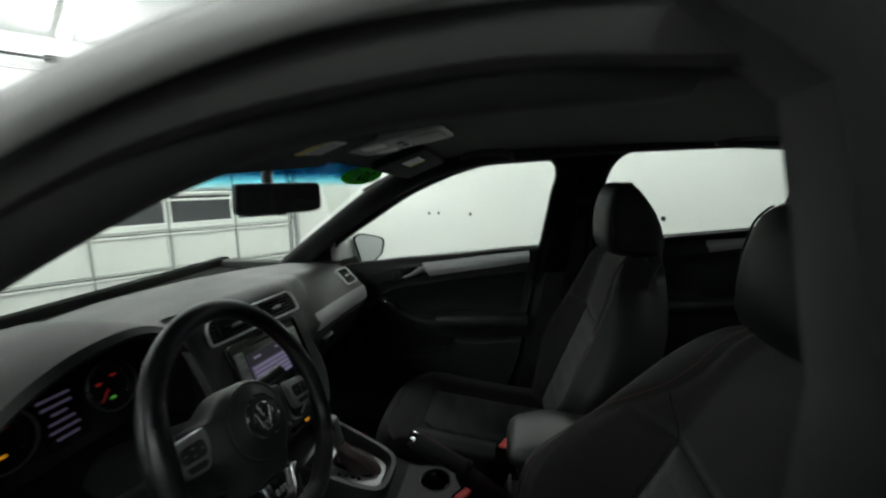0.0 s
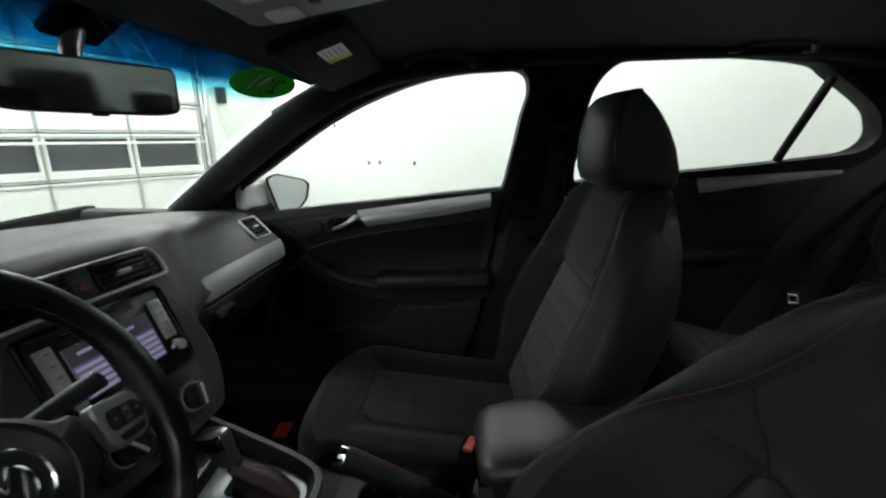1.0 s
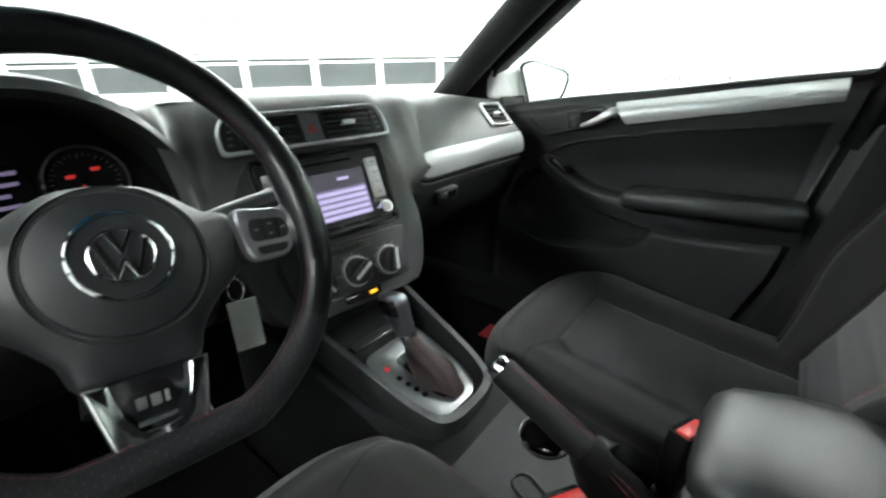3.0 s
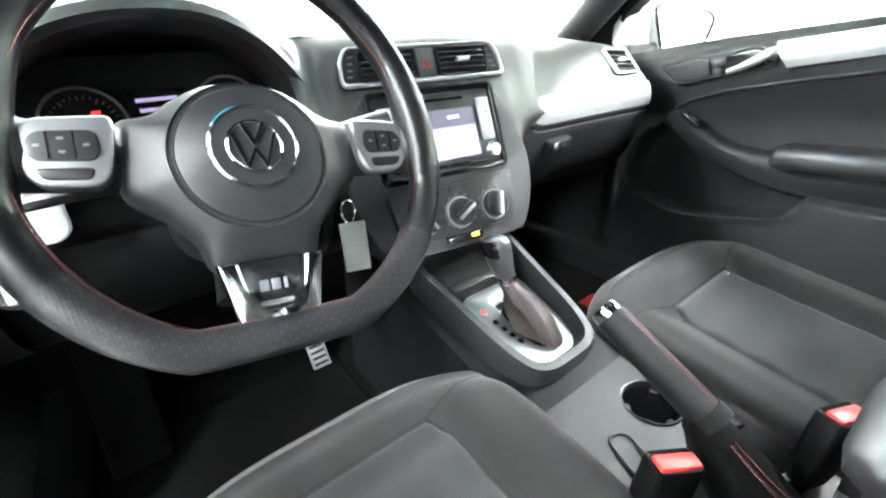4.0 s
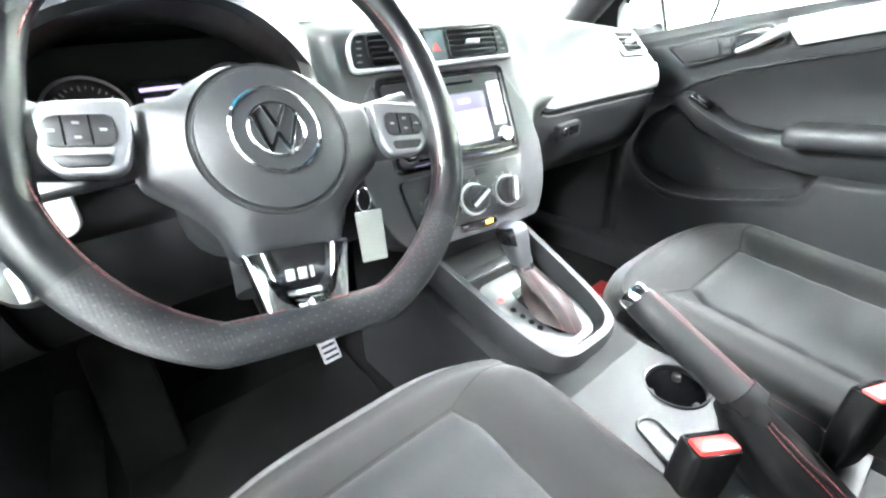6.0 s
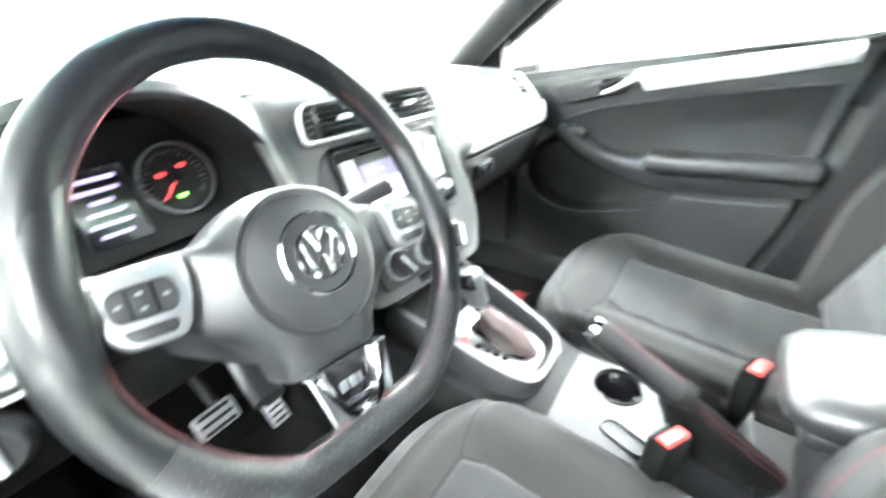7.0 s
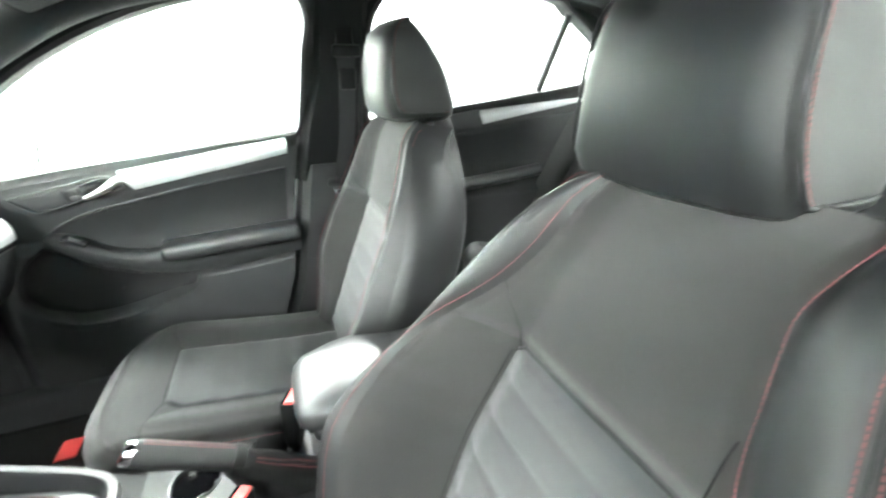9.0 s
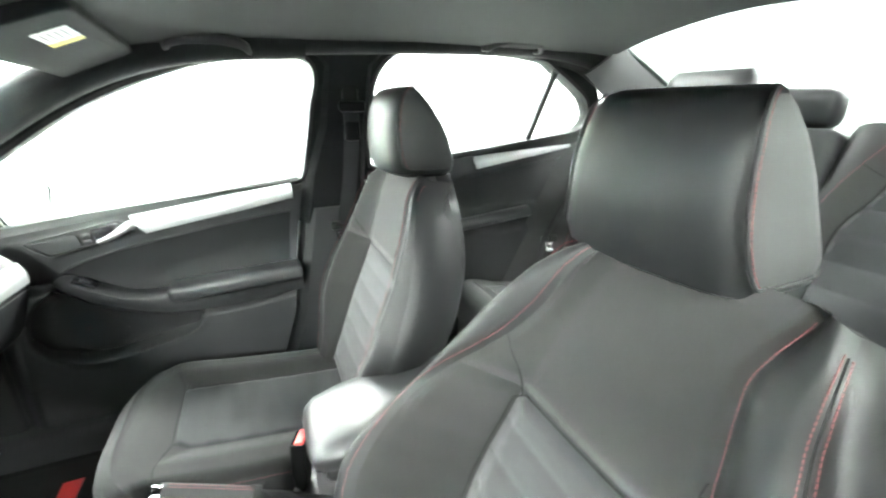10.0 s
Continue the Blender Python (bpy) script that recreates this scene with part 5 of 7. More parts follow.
# armrest
arm = thing("armrest", (0.01, -0.33, 0.5), "black leather armrest box between the seats", "armrest")
al = []
for y, hw, z0, z1 in ((-0.172, 0.045, 0.668, 0.680), (-0.178, 0.074, 0.663, 0.690), (-0.196, 0.088, 0.660, 0.702), (-0.25, 0.096, 0.660, 0.716), (-0.36, 0.098, 0.660, 0.729), (-0.50, 0.098, 0.660, 0.736), (-0.56, 0.093, 0.660, 0.730), (-0.575, 0.065, 0.668, 0.70)):
    al.append([Vector((0.02 + x * hw, y, 0.014 + z0 + (z1 - z0) * zz)) for x, zz in ((-0.86, 0.0), (-0.97, 0.12), (-1.0, 0.35), (-0.98, 0.65), (-0.9, 0.86), (-0.7, 0.97), (-0.3, 1.0), (0.3, 1.0), (0.7, 0.97), (0.9, 0.86), (0.98, 0.65), (1.0, 0.35), (0.97, 0.12), (0.86, 0.0))])
solid("lid", loft(al), ARMLEATHER, arm)
solid("lid_shell", rbox(0.172, 0.36, 0.036, 0.014, 3, (0.02, -0.375, 0.666)), SMOOTH, arm, "black plastic shell under the lid")
solid("base", rbox(0.13, 0.31, 0.18, 0.02, 3, (0.025, -0.39, 0.57)), PLASTIC, arm)


# ================= belts and buckles =================
def buckle(x, y, z, lean, turn):
    b = thing("belt_buckle", (x, y, 0.45), "black seat belt buckle with a red release button", "belt buckle", "front buckles")
    m = pose(x, y, z, lean, 0, turn)
    body = loft([[(px * k, py * k, pz) for px, py in rrect(0.030, 0.056, 0.007, 4)] for k, pz in ((0.94, 0.0), (1.0, -0.004), (1.0, -0.05), (0.92, -0.075), (0.72, -0.10))])
    solid("housing", moved(body, m), BUCKLE, b)
    solid("release", moved(rbox(0.0185, 0.047, 0.012, 0.003, 2, (-0.003, 0, -0.001)), m), RED, b, "red release button")
    solid("slot", moved(rbox(0.005, 0.046, 0.010, 0.001, 1, (0.0105, 0, -0.0035)), m), GLOSS, b)
    solid("stem", moved(rbox(0.014, 0.03, 0.12, 0.004, 2, (0, 0, -0.15)), m), BUCKLE, b)


buckle(-0.088, -0.075, 0.617, 8, 62)
buckle(0.094, -0.164, 0.628, 8, 70)


def seat_belt(s, name="seat_belt"):
    b = thing(name, (s * 0.68, -0.42, 0.5), "black belt webbing hanging from the centre pillar", "seat belt", "front belts")
    path = smooth_path([(s * 0.60, -0.42, 1.24), (s * 0.645, -0.41, 1.05), (s * 0.66, -0.385, 0.88), (s * 0.69, -0.385, 0.55), (s * 0.68, -0.385, 0.42)], 5)
    solid("webbing", tube(path, 0.0225, 0.0016, 8, up=(1, 0, 0)), BELT, b)
    solid("guide", rbox(0.018, 0.075, 0.03, 0.008, 2, (s * 0.597, -0.42, 1.255)), BUCKLE, b)
    T = pose(s * 0.652, -0.372, 0.905, 0, 8 * s, 12)
    solid("tongue", moved(ring_prism(rrect(0.06, 0.026, 0.008), rrect(0.048, 0.010, 0.004), 0.006), T @ frame_of((0, 0, 0), (0, 1, 0), (0, 0, 1))), SMOOTH, b)
    blade = solid("blade", moved(ring_prism(rrect(0.026, 0.034, 0.004), rrect(0.012, 0.012, 0.002), 0.003), T @ frame_of((0, 0.004, -0.027), (0, 1, 0), (0, 0, 1))), CHROME, b, "chrome buckle tongue")


seat_belt(1)
seat_belt(-1)


# ================= front seats =================
def seam_dip(s, v, s0, s1, v0, v1, seam):
    d = min([abs(s - e) * k for e, k in ((s0, seam[0]), (s1, seam[0])) if abs(abs(e) - 1) > 0.01] + [abs(v - e) * k for e, k in ((v0, seam[1]), (v1, seam[1])) if 0.01 < e < 0.99] + [1])
    return -0.009 * math.exp(-(d / 0.011) ** 2)


def warp(s, b):
    """s from -1 to 1 with the bolster seam at 0.6 moved to b."""
    a = abs(s)
    u = a / 0.6 * b if a < 0.6 else b + (a - 0.6) / 0.4 * (1 - b)
    return math.copysign(u, s)


BACK = [(0.0, -0.262, 0.525, 0.205, 0.66), (0.15, -0.305, 0.62, 0.245, 0.66), (0.35, -0.352, 0.745, 0.298, 0.65), (0.55, -0.395, 0.868, 0.268, 0.66), (0.75, -0.428, 0.985, 0.226, 0.66), (0.86, -0.442, 1.047, 0.200, 0.62), (0.94, -0.453, 1.09, 0.178, 0.64), (0.98, -0.459, 1.113, 0.150, 0.735), (1.0, -0.462, 1.126, 0.132, 0.83)]


def smooth_read(table, t):
    h = 0.06
    a, b, c = lerp_table(table, max(table[0][0], t - h)), lerp_table(table, t), lerp_table(table, min(table[-1][0], t + h))
    return [(p + 2 * q + r) / 4 for p, q, r in zip(a, b, c)]


def front_seat(cx, label, dy=0.0, hy=0.0, hz=0.0, dz=0.0, cy=0.0, cz=0.0, bx=0.0, bt=0.0, nx=0.0, iv=0.715, hx=0.0, hk=1.0, lean=0.0, cdx=0.0, ny=0.0):
    seat = thing("front_seat", (cx, -0.1, 0.3), label, "car seat", "front seats")

    def back(s, v, dip=0.0):
        y, z, hw, b = smooth_read(BACK, v)
        y, z = y + dy * (0.35 + 0.65 * ease(v / 0.5)) + lean * max(0.0, v - 0.585) / 0.415, z + dz * v
        outer = s < 0 and ny > 0
        if outer:
            b *= 1 - 0.24 * ease((v - 0.4) / 0.3) * (1 - ease((v - 0.84) / 0.16))
        u = warp(s, b)
        a = abs(u)
        bol = max(0.0, a - b * 0.78) / (1 - b * 0.78)
        crest = ease(bol / 0.8) if bol < 0.8 else 1 - 0.55 * ((bol - 0.8) / 0.2) ** 2
        lift = 0.074 * crest * (1 - 0.72 * max(0.0, v - 0.45) / 0.55)
        lift *= 0.4 + 0.6 * ease(v / 0.32)
        if s > 0 and ny > 0:
            # the lower wing of the side bolster reaches forward
            lift += crest * smooth_read([(0.0, 0.10), (0.27, 0.10), (0.41, 0.052), (0.53, 0.03), (0.72, 0.018), (0.9, 0.0), (1.0, 0.0)], v)[0]
        # shoulders round off beside the head restraint
        out = max(0.0, a - b * 0.9) / (1 - b * 0.9)
        z -= 0.01 * ease((v - 0.8) / 0.2) * out ** 1.6
        if outer:
            z -= 0.026 * ease((v - 0.72) / 0.18) * (1 - 0.75 * ease((v - 0.86) / 0.14)) * out ** 1.6
        rib = 0.0
        if a < b * 0.80 and v < 0.585:
            rib = 0.0032 * (abs(math.sin((v - 0.585) * math.pi / 0.084)) ** 0.3 - 0.8)
        roll = -0.03 * (max(0.0, a - 0.82) / 0.18) ** 2 if outer else 0.0
        crown = -0.03 * (max(0.0, v - 0.86) / 0.14) ** 2
        off = lift + roll + crown + rib + dip + 0.012 * (1 - a * a) * math.sin(math.pi * min(1, v * 1.1))
        n = Vector((0, 0.95, 0.3))
        p = Vector((cx + bx + bt * ease((v - 0.7) / 0.3) + u * hw * (1 - (nx if u > 0 else ny) * ease((v - 0.4) / 0.3)), y, z)) + n * off
        return p

    # where cloth meets leather, from the cushion up to the shoulder
    if ny > 0:
        inner, outer_seam = [(0.0, 0.78), (0.3, 0.80), (0.4, 0.83), (0.5, 0.86), (0.6, 0.78), (0.7, 0.67), (0.8, 0.65), (0.9, 0.71), (0.96, 0.71), (1.0, 0.66)], [(0.0, 0.6), (1.0, 0.6)]
    else:
        inner = outer_seam = [(0.0, 0.85), (0.4, 0.85), (0.6, 0.87), (0.8, 0.90), (0.92, 0.90), (1.0, 0.84)]

    def rim(q, v):
        return q * smooth_read(inner if q > 0 else outer_seam, v)[0]

    def add(name, s0, s1, ns, v0, v1, nv, material, lab=""):
        ends_ = lambda v: [e(v) if callable(e) else e for e in (s0, s1)]
        rows = []
        for v in steps(v0, v1, nv):
            a, c = ends_(v)
            rows.append([back(q, v, seam_dip(q, v, a, c, v0, v1, (0.22, 0.62))) for q in steps(c, a, ns)])
        return solid(name, rows_geo(rows), material, seat, lab)

    add("back_inset", -0.5, 0.5, 28, 0.03, 0.585, 90, FABRIC2, "ribbed grey cloth inset")
    add("back_side_panel", lambda v: rim(-1, v), -0.5, 16, 0.0, 0.585, 50, FABRIC)
    add("back_side_panel", 0.5, lambda v: rim(1, v), 16, 0.0, 0.585, 50, FABRIC)
    add("shoulder_panel", lambda v: rim(-1, v), lambda v: rim(1, v), 50, 0.585, 1.0, 40, FABRIC, "plain dark cloth upper panel")
    for s in (-1, 1):
        if s < 0 and ny > 0:
            # blacker leather past the piping stands in for shade on the door side
            add("shaded_side_cover", -1.0, -0.875, 8, 0.0, 1.0, 70, GAITER, "seat side past the piping, blackened for its shade")
            add("back_bolster", -0.875, -0.6, 16, 0.0, 1.0, 70, LEATHER, "black leatherette side bolster")
            solid("piping", tube([back(-0.875, v, 0.0006) for v in steps(0.02, 0.965, 50)], 0.0012, seg=6), GAITER, seat)
            for e in (0.855, 0.893):
                solid("stitching", stitches([back(-e, v, 0.0012) for v in steps(0.04, 0.962, 60)]), THREAD, seat, "red thread stitching")
        elif s < 0:
            add("back_bolster", -1.0, lambda v: rim(-1, v), 10, 0.0, 1.0, 70, LEATHER, "black leatherette edge band")
        else:
            add("back_bolster", lambda v: rim(1, v), 1.0, 12, 0.0, 1.0, 70, LEATHER, "black leatherette edge band")
        solid("stitching", stitches([back(rim(s, v) + s * 0.022, v, 0.002) for v in steps(0.02, 0.98, 60)]), THREAD, seat, "red thread stitching")
    seam = [back(-0.5, v, -0.001) for v in steps(0.05, 0.56, 40)] + [back(-0.5 + 0.06 * k, 0.56 + 0.025 * k, -0.001) for k in steps(0, 1, 4)][1:] + [back(x, 0.585, -0.001) for x in steps(-0.44, 0.44, 30)][1:] + [back(0.44 + 0.06 * k, 0.585 - 0.025 * k, -0.001) for k in steps(0, 1, 4)][1:] + [back(0.5, v, -0.001) for v in steps(0.56, 0.05, 40)][1:]
    solid("inset_seam", tube(seam, 0.0010, seg=6), MATTE, seat)
    for s in (-1, 1):
        solid("seam", tube([back(s * (0.46 + (abs(rim(s, 0.7)) - 0.47) * k), 0.58 + 0.12 * k, 0.0002) for k in steps(0, 1, 10)], 0.001, seg=6), MATTE, seat)
    # shell behind
    rows = []
    for v in steps(0, 1, 30):
        y, z, hw, b = smooth_read(BACK, v)
        y, z = y + dy * (0.35 + 0.65 * ease(v / 0.5)) + lean * max(0.0, v - 0.585) / 0.415, z + dz * v
        th = (0.108 + 0.02 * math.sin(math.pi * v)) * (1 - 0.10 * ease((v - 0.6) / 0.4))
        e0, e1 = back(-1.0, v), back(1.0, v)
        if ny > 0:
            f = ease((v - 0.45) / 0.4)
            row = [e0] + [e0 + Vector((-0.004 + f * dx, dy_, f * dz_ - 0.003)) for dx, dy_, dz_ in ((0.006, -0.010, -0.008), (0.022, -0.026, -0.034), (0.046, -0.045, -0.075))]
        else:
            row = [e0] + [e0 + Vector((-dx * ease((0.95 - v) / 0.4), dy_, dz_)) for dx, dy_, dz_ in ((0.006, -0.010, -0.001), (0.009, -0.032, -0.004), (0.006, -0.065, -0.010))]
        for k in steps(-1, 1, 14):
            row.append(Vector((cx + bx + bt * ease((v - 0.7) / 0.3) + k * hw * (0.66 if k < 0 < ny else 0.86) * (1 - (nx if k > 0 else ny) * ease((v - 0.4) / 0.3)), y - th - (0.02 * (1 - k * k)) + (0.02 if abs(k) > 0.9 else 0), z - 0.01 - ease((v - 0.6) / 0.4) * (-0.006 + 0.056 * abs(k) ** 2 + (0.075 * ease(-k / 0.8) if ny > 0 else 0.0)))))
        row += [e1 + Vector((dx * ease((0.95 - v) / 0.4), dy_, dz_)) for dx, dy_, dz_ in ((0.006, -0.065, -0.010), (0.009, -0.032, -0.004), (0.006, -0.010, -0.001))] + [e1]
        rows.append(row)
    top = [Vector(((p.x - cx - bx) * 0.9 + cx + bx, p.y * 0.6 + rows[-1][0].y * 0.4, p.z - 0.004)) for p in rows[-1]]
    rows.append(top)
    # driver's shell takes the blacker leather too, in place of its shade
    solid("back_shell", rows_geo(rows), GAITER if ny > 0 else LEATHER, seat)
    for s in (-1, 1) if ny == 0 else (1,):
        a, c = rows[27][0 if s < 0 else -1], rows[29][1 if s < 0 else -2]
        solid("stitching", stitches([a.lerp(c, k) + Vector((s * 0.002, 0, 0.012 * math.sin(math.pi * k))) for k in steps(0.0, 0.75, 10)]), THREAD, seat, "red thread stitching")
    solid("back_top", rows_geo([[back(s, 1.0) for s in steps(-1, 1, len(rows[-1]) - 1)], [p for p in rows[-1][:1] + rows[-1][1:-1:1] + rows[-1][-1:]]]), LEATHER, seat)

    # cushion
    CUSH = [(0.0, -0.36, 0.515, 0.245, 0.62), (0.3, -0.17, 0.528, 0.252, 0.62), (0.6, 0.02, 0.552, 0.252, 0.62), (0.78, 0.13, 0.568, 0.247, 0.62), (0.88, 0.19, 0.566, 0.238, 0.62), (0.94, 0.222, 0.545, 0.228, 0.62), (0.98, 0.236, 0.51, 0.222, 0.62), (1.0, 0.236, 0.46, 0.22, 0.62)]

    def cushion(s, v, dip=0.0):
        y, z, hw, b = lerp_table(CUSH, v)
        if v < 0.88:
            y, z, hw, b = smooth_read(CUSH, v)
        y, z = y + cy, z + cz
        u = warp(s, b)
        a = abs(u)
        # raised horseshoe round the inset, fading into the rounded front
        rim = max(ease((a - 0.42) / 0.3), ease((v - iv + 0.06) / 0.12))
        lift = 0.022 * rim * (1 - 0.5 * max(0.0, v - 0.8) / 0.2)
        roll = -(0.022 if s < 0 and ny > 0 else 0.05) * (max(0.0, a - 0.84) / 0.16) ** 2
        n = Vector((0, 0.15, 1)) if v < 0.85 else Vector((0, 0.15 + 6 * (v - 0.85), 1)).normalized()
        front_round = -0.085 * a ** 4 * ease((v - 0.45) / 0.55)
        p = Vector((cx + cdx + u * hw, y + front_round, z - 0.006)) + n * (lift + roll + dip)
        return p

    def inset(k, v):
        w = (0.48 if iv > 0.75 else 0.46) - 0.07 * max(0.0, (v - iv + 0.05) / 0.05)
        edge = min(1.0, (1 - abs(k)) * w / 0.05, (iv - v) / 0.03)
        return cushion(k * w, v, -0.004 + 0.009 * math.sin(0.5 * math.pi * max(0.0, edge)) + 0.0016 * math.sin(v * math.pi / 0.055) * max(0.0, edge))

    solid("cushion_inset", rows_geo([[inset(k, v) for k in steps(-1, 1, 36)] for v in steps(0.0, iv, 80)]), FABRIC2, seat, "grey cloth cushion inset")
    rim = [inset(-1, v) for v in steps(0.02, iv, 40)] + [inset(k, iv) for k in steps(-1, 1, 24)][1:-1] + [inset(1, v) for v in steps(iv, 0.02, 40)]
    solid("inset_seam", tube([p + Vector((0, 0, 0.0025)) for p in rim], 0.0016, seg=6), MATTE, seat)
    solid("cushion_pad", rows_geo([[cushion(s, v) for s in steps(-0.93, 0.93, 60)] for v in steps(0.0, 1.0, 70)]), FABRIC, seat, "plain dark cloth pad")
    for s in (-1, 1):
        solid("edge_band", rows_geo([[cushion(s * k, v) for k in (steps(0.93, 1.0, 5) if s > 0 else steps(1.0, 0.93, 5))] for v in steps(0.0, 1.0, 60)]), FABRIC if s < 0 and ny > 0 else LEATHER, seat, "" if s < 0 and ny > 0 else "black leatherette edge band")
        solid("seam", tube([cushion(s * (0.41 + 0.51 * k), iv - 0.003 + 0.085 * k, -0.0006) for k in steps(0, 1, 14)], 0.0012, seg=6), MATTE, seat)
        solid("stitching", stitches([cushion(s * 0.945, v, 0.001) for v in steps(0.05, 0.93, 50)]), THREAD, seat, "red thread stitching")
        rows = [[cushion(s * 1.0, v), cushion(s * 1.0, v) + Vector((s * 0.003, 0, -0.05)), cushion(s * 1.0, v) + Vector((-s * 0.004, -0.01, -0.09))] for v in steps(0, 1, 30)]
        if s > 0:
            rows = [list(reversed(r)) for r in rows]
        solid("cushion_side", rows_geo(rows), FABRIC if s < 0 and ny > 0 else LEATHER, seat)
        solid("side_valance", moved(rbox(0.03, 0.52, 0.09, 0.014, 3), pose(cx + s * 0.235, -0.10, 0.43)), PLASTIC, seat)
        solid("seat_rail", rbox(0.04, 0.56, 0.05, 0.01, 2, (cx + s * 0.19, -0.1, 0.335)), SMOOTH, seat)
    solid("cushion_front_lip", rows_geo([[cushion(s, 1.0) for s in steps(-1, 1, 20)], [cushion(s, 1.0) + Vector((0, -0.03, -0.06)) for s in steps(-1, 1, 20)]][::-1]), FABRIC, seat)
    solid("cushion_base", rbox(0.40, 0.50, 0.10, 0.02, 2, (cx, -0.10, 0.435)), PLASTIC, seat)

    # head restraint: upright front, sloping back, narrower above
    HR = [(1.100, -0.43, -0.55, 0.106), (1.108, -0.414, -0.562, 0.115), (1.132, -0.405, -0.566, 0.120), (1.18, -0.402, -0.554, 0.121), (1.215, -0.404, -0.538, 0.119), (1.25, -0.412, -0.515, 0.114), (1.275, -0.422, -0.494, 0.108), (1.288, -0.436, -0.480, 0.101), (1.293, -0.452, -0.468, 0.092)]
    hx += cx
    loops = []
    for z, yf, yb, hw in [(a + hz, b + hy, c + hy, d * (hk + (1.06 - hk) * ease((1.2 - a) / 0.1))) for a, b, c, d in HR]:
        lp = []
        for i in range(36):
            a = 2 * math.pi * i / 36
            c, sn = math.cos(a), math.sin(a)
            e = 0.24
            xx = hw * math.copysign(abs(c) ** e, c)
            yy = (yf + yb) / 2 + (yf - yb) / 2 * math.copysign(abs(sn) ** (0.27 if sn > 0 else 0.38), sn)
            yy += (-0.016 * (xx / hw) ** 2 if sn > 0 else 0.0)
            lp.append(Vector((hx + xx, yy, z)))
        loops.append(lp)
    head = solid("headrest", loft(loops), HEADLEATHER, seat, "black leather headrest")
    for s in (-1, 1):
        def side(z, deg):
            zs = [l[0].z - hz for l in loops]
            k = max(0, min(len(zs) - 2, sum(1 for q in zs if q <= z) - 1))
            f = (z - zs[k]) / (zs[k + 1] - zs[k])
            q = (deg if s < 0 else 180 - deg) / 10 % 36
            i0, g = int(q), q - int(q)
            at = lambda l: l[i0 % 36].lerp(l[(i0 + 1) % 36], g)
            p = at(loops[k]).lerp(at(loops[k + 1]), f)
            return p + Vector((s * 0.0022, 0.0008, 0))
        way = [(1.289, 172), (1.284, 165), (1.27, 159), (1.25, 156), (1.21, 154), (1.17, 154), (1.145, 155), (1.132, 158), (1.123, 163), (1.118, 170), (1.116, 180), (1.116, 194), (1.117, 205)]
        line = smooth_path([side(z, d) for z, d in way], 4)
        solid("stitching", stitches(line), THREAD, head, "red thread stitching")
        zs_ = steps(1.119, 1.284, 16)
        lo_deg = lambda z: 157 + 14 * ease((z - 1.255) / 0.03) + 12 * ease((1.130 - z) / 0.012)
        rows_ = [[side(z, lo_deg(z) + (212 - lo_deg(z)) * k / 8) - Vector((s * 0.0012, 0, 0)) for k in range(9)] for z in zs_]
        solid("side_panel", rows_geo(rows_ if s > 0 else [r[::-1] for r in rows_]), SIDEPANEL, head, "grey matt side panel")
        solid("welt", tube([p + Vector((0, 0.006, 0)) for p in line], 0.0022, seg=6), LEATHER, head)
        solid("post", tube([(hx + s * 0.06, -0.495 + hy, 1.05), (hx + s * 0.06, -0.49 + hy, 1.14 + hz)], 0.006, seg=10), CHROME, seat, "chrome headrest post")
    return seat


front_seat(0.36, "dark cloth and leatherette passenger seat with red stitching", -0.03, -0.012, 0.004, lean=0.018)
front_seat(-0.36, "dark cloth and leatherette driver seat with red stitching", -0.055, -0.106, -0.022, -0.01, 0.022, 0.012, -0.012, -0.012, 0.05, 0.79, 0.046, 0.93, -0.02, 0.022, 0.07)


# ================= passenger side doors =================
def door_panel_x(y, z):
    """Inner face of the door trim."""
    b = belt_z(y)
    k = (b - z)
    return 0.742 + 0.02 * max(0, 1 - k / 0.03) - 0.012 * math.exp(-((k - 0.06) / 0.05) ** 2) + 0.02 * math.exp(-((k - 0.19) / 0.07) ** 2) - 0.01 * max(0.0, k - 0.3)


def read_line(line, y):
    """Height of a line given as (y, z) from front to back."""
    return lerp_table([(-p, q) for p, q in line], -y)[0]


def trim_ledge(d, y_front, y_back):
    """Window ledge and painted skin of a door."""
    top = []
    for y in steps(y_front, y_back, 40):
        b, x0 = belt_z(y), door_panel_x(y, belt_z(y))
        top.append([Vector((x0 - 0.012, y, b - 0.03)), Vector((x0 - 0.012, y, b - 0.008)), Vector((x0 - 0.002, y, b + 0.006)), Vector((x0 + 0.03, y, b + 0.008)), Vector((x0 + 0.04, y, b - 0.01)), Vector((x0 + 0.02, y, b - 0.03))])
    solid("window_ledge", loft(top), HOOD, d)
    outer = sheet(lambda u, v: (0.80 + 0.06 * math.sin(math.pi * min(1, v * 1.05)), y_front + (y_back - y_front) * u, 0.25 + (belt_z(y_front + (y_back - y_front) * u) + 0.0 - 0.25) * v), steps(0, 1, 12), steps(0, 1, 12), 0.01, flip=True)
    solid("outer_skin", outer, PAINT, d, "white painted outer skin")


def trim_strip(d, strip):
    """Silver strip below the window, its ends cut on a slant."""
    ya, yb, za, zb, h0, h1, slant = strip

    def at(u, v):
        y = ya + (yb - ya) * u + slant * (v - 0.5) * (1 - 2 * abs(u - 0.5) if u > 0.5 else 1 - u)
        z = za + (zb - za) * u + (v - 0.5) * (h0 + (h1 - h0) * u)
        return (door_panel_x(y, z) - 0.012 - 0.008 * math.sin(math.pi * v), y, z)
    solid("trim_strip", sheet(at, steps(0, 1, 24), steps(0, 1, 6), 0.008), SILVER, d, "satin silver trim strip")


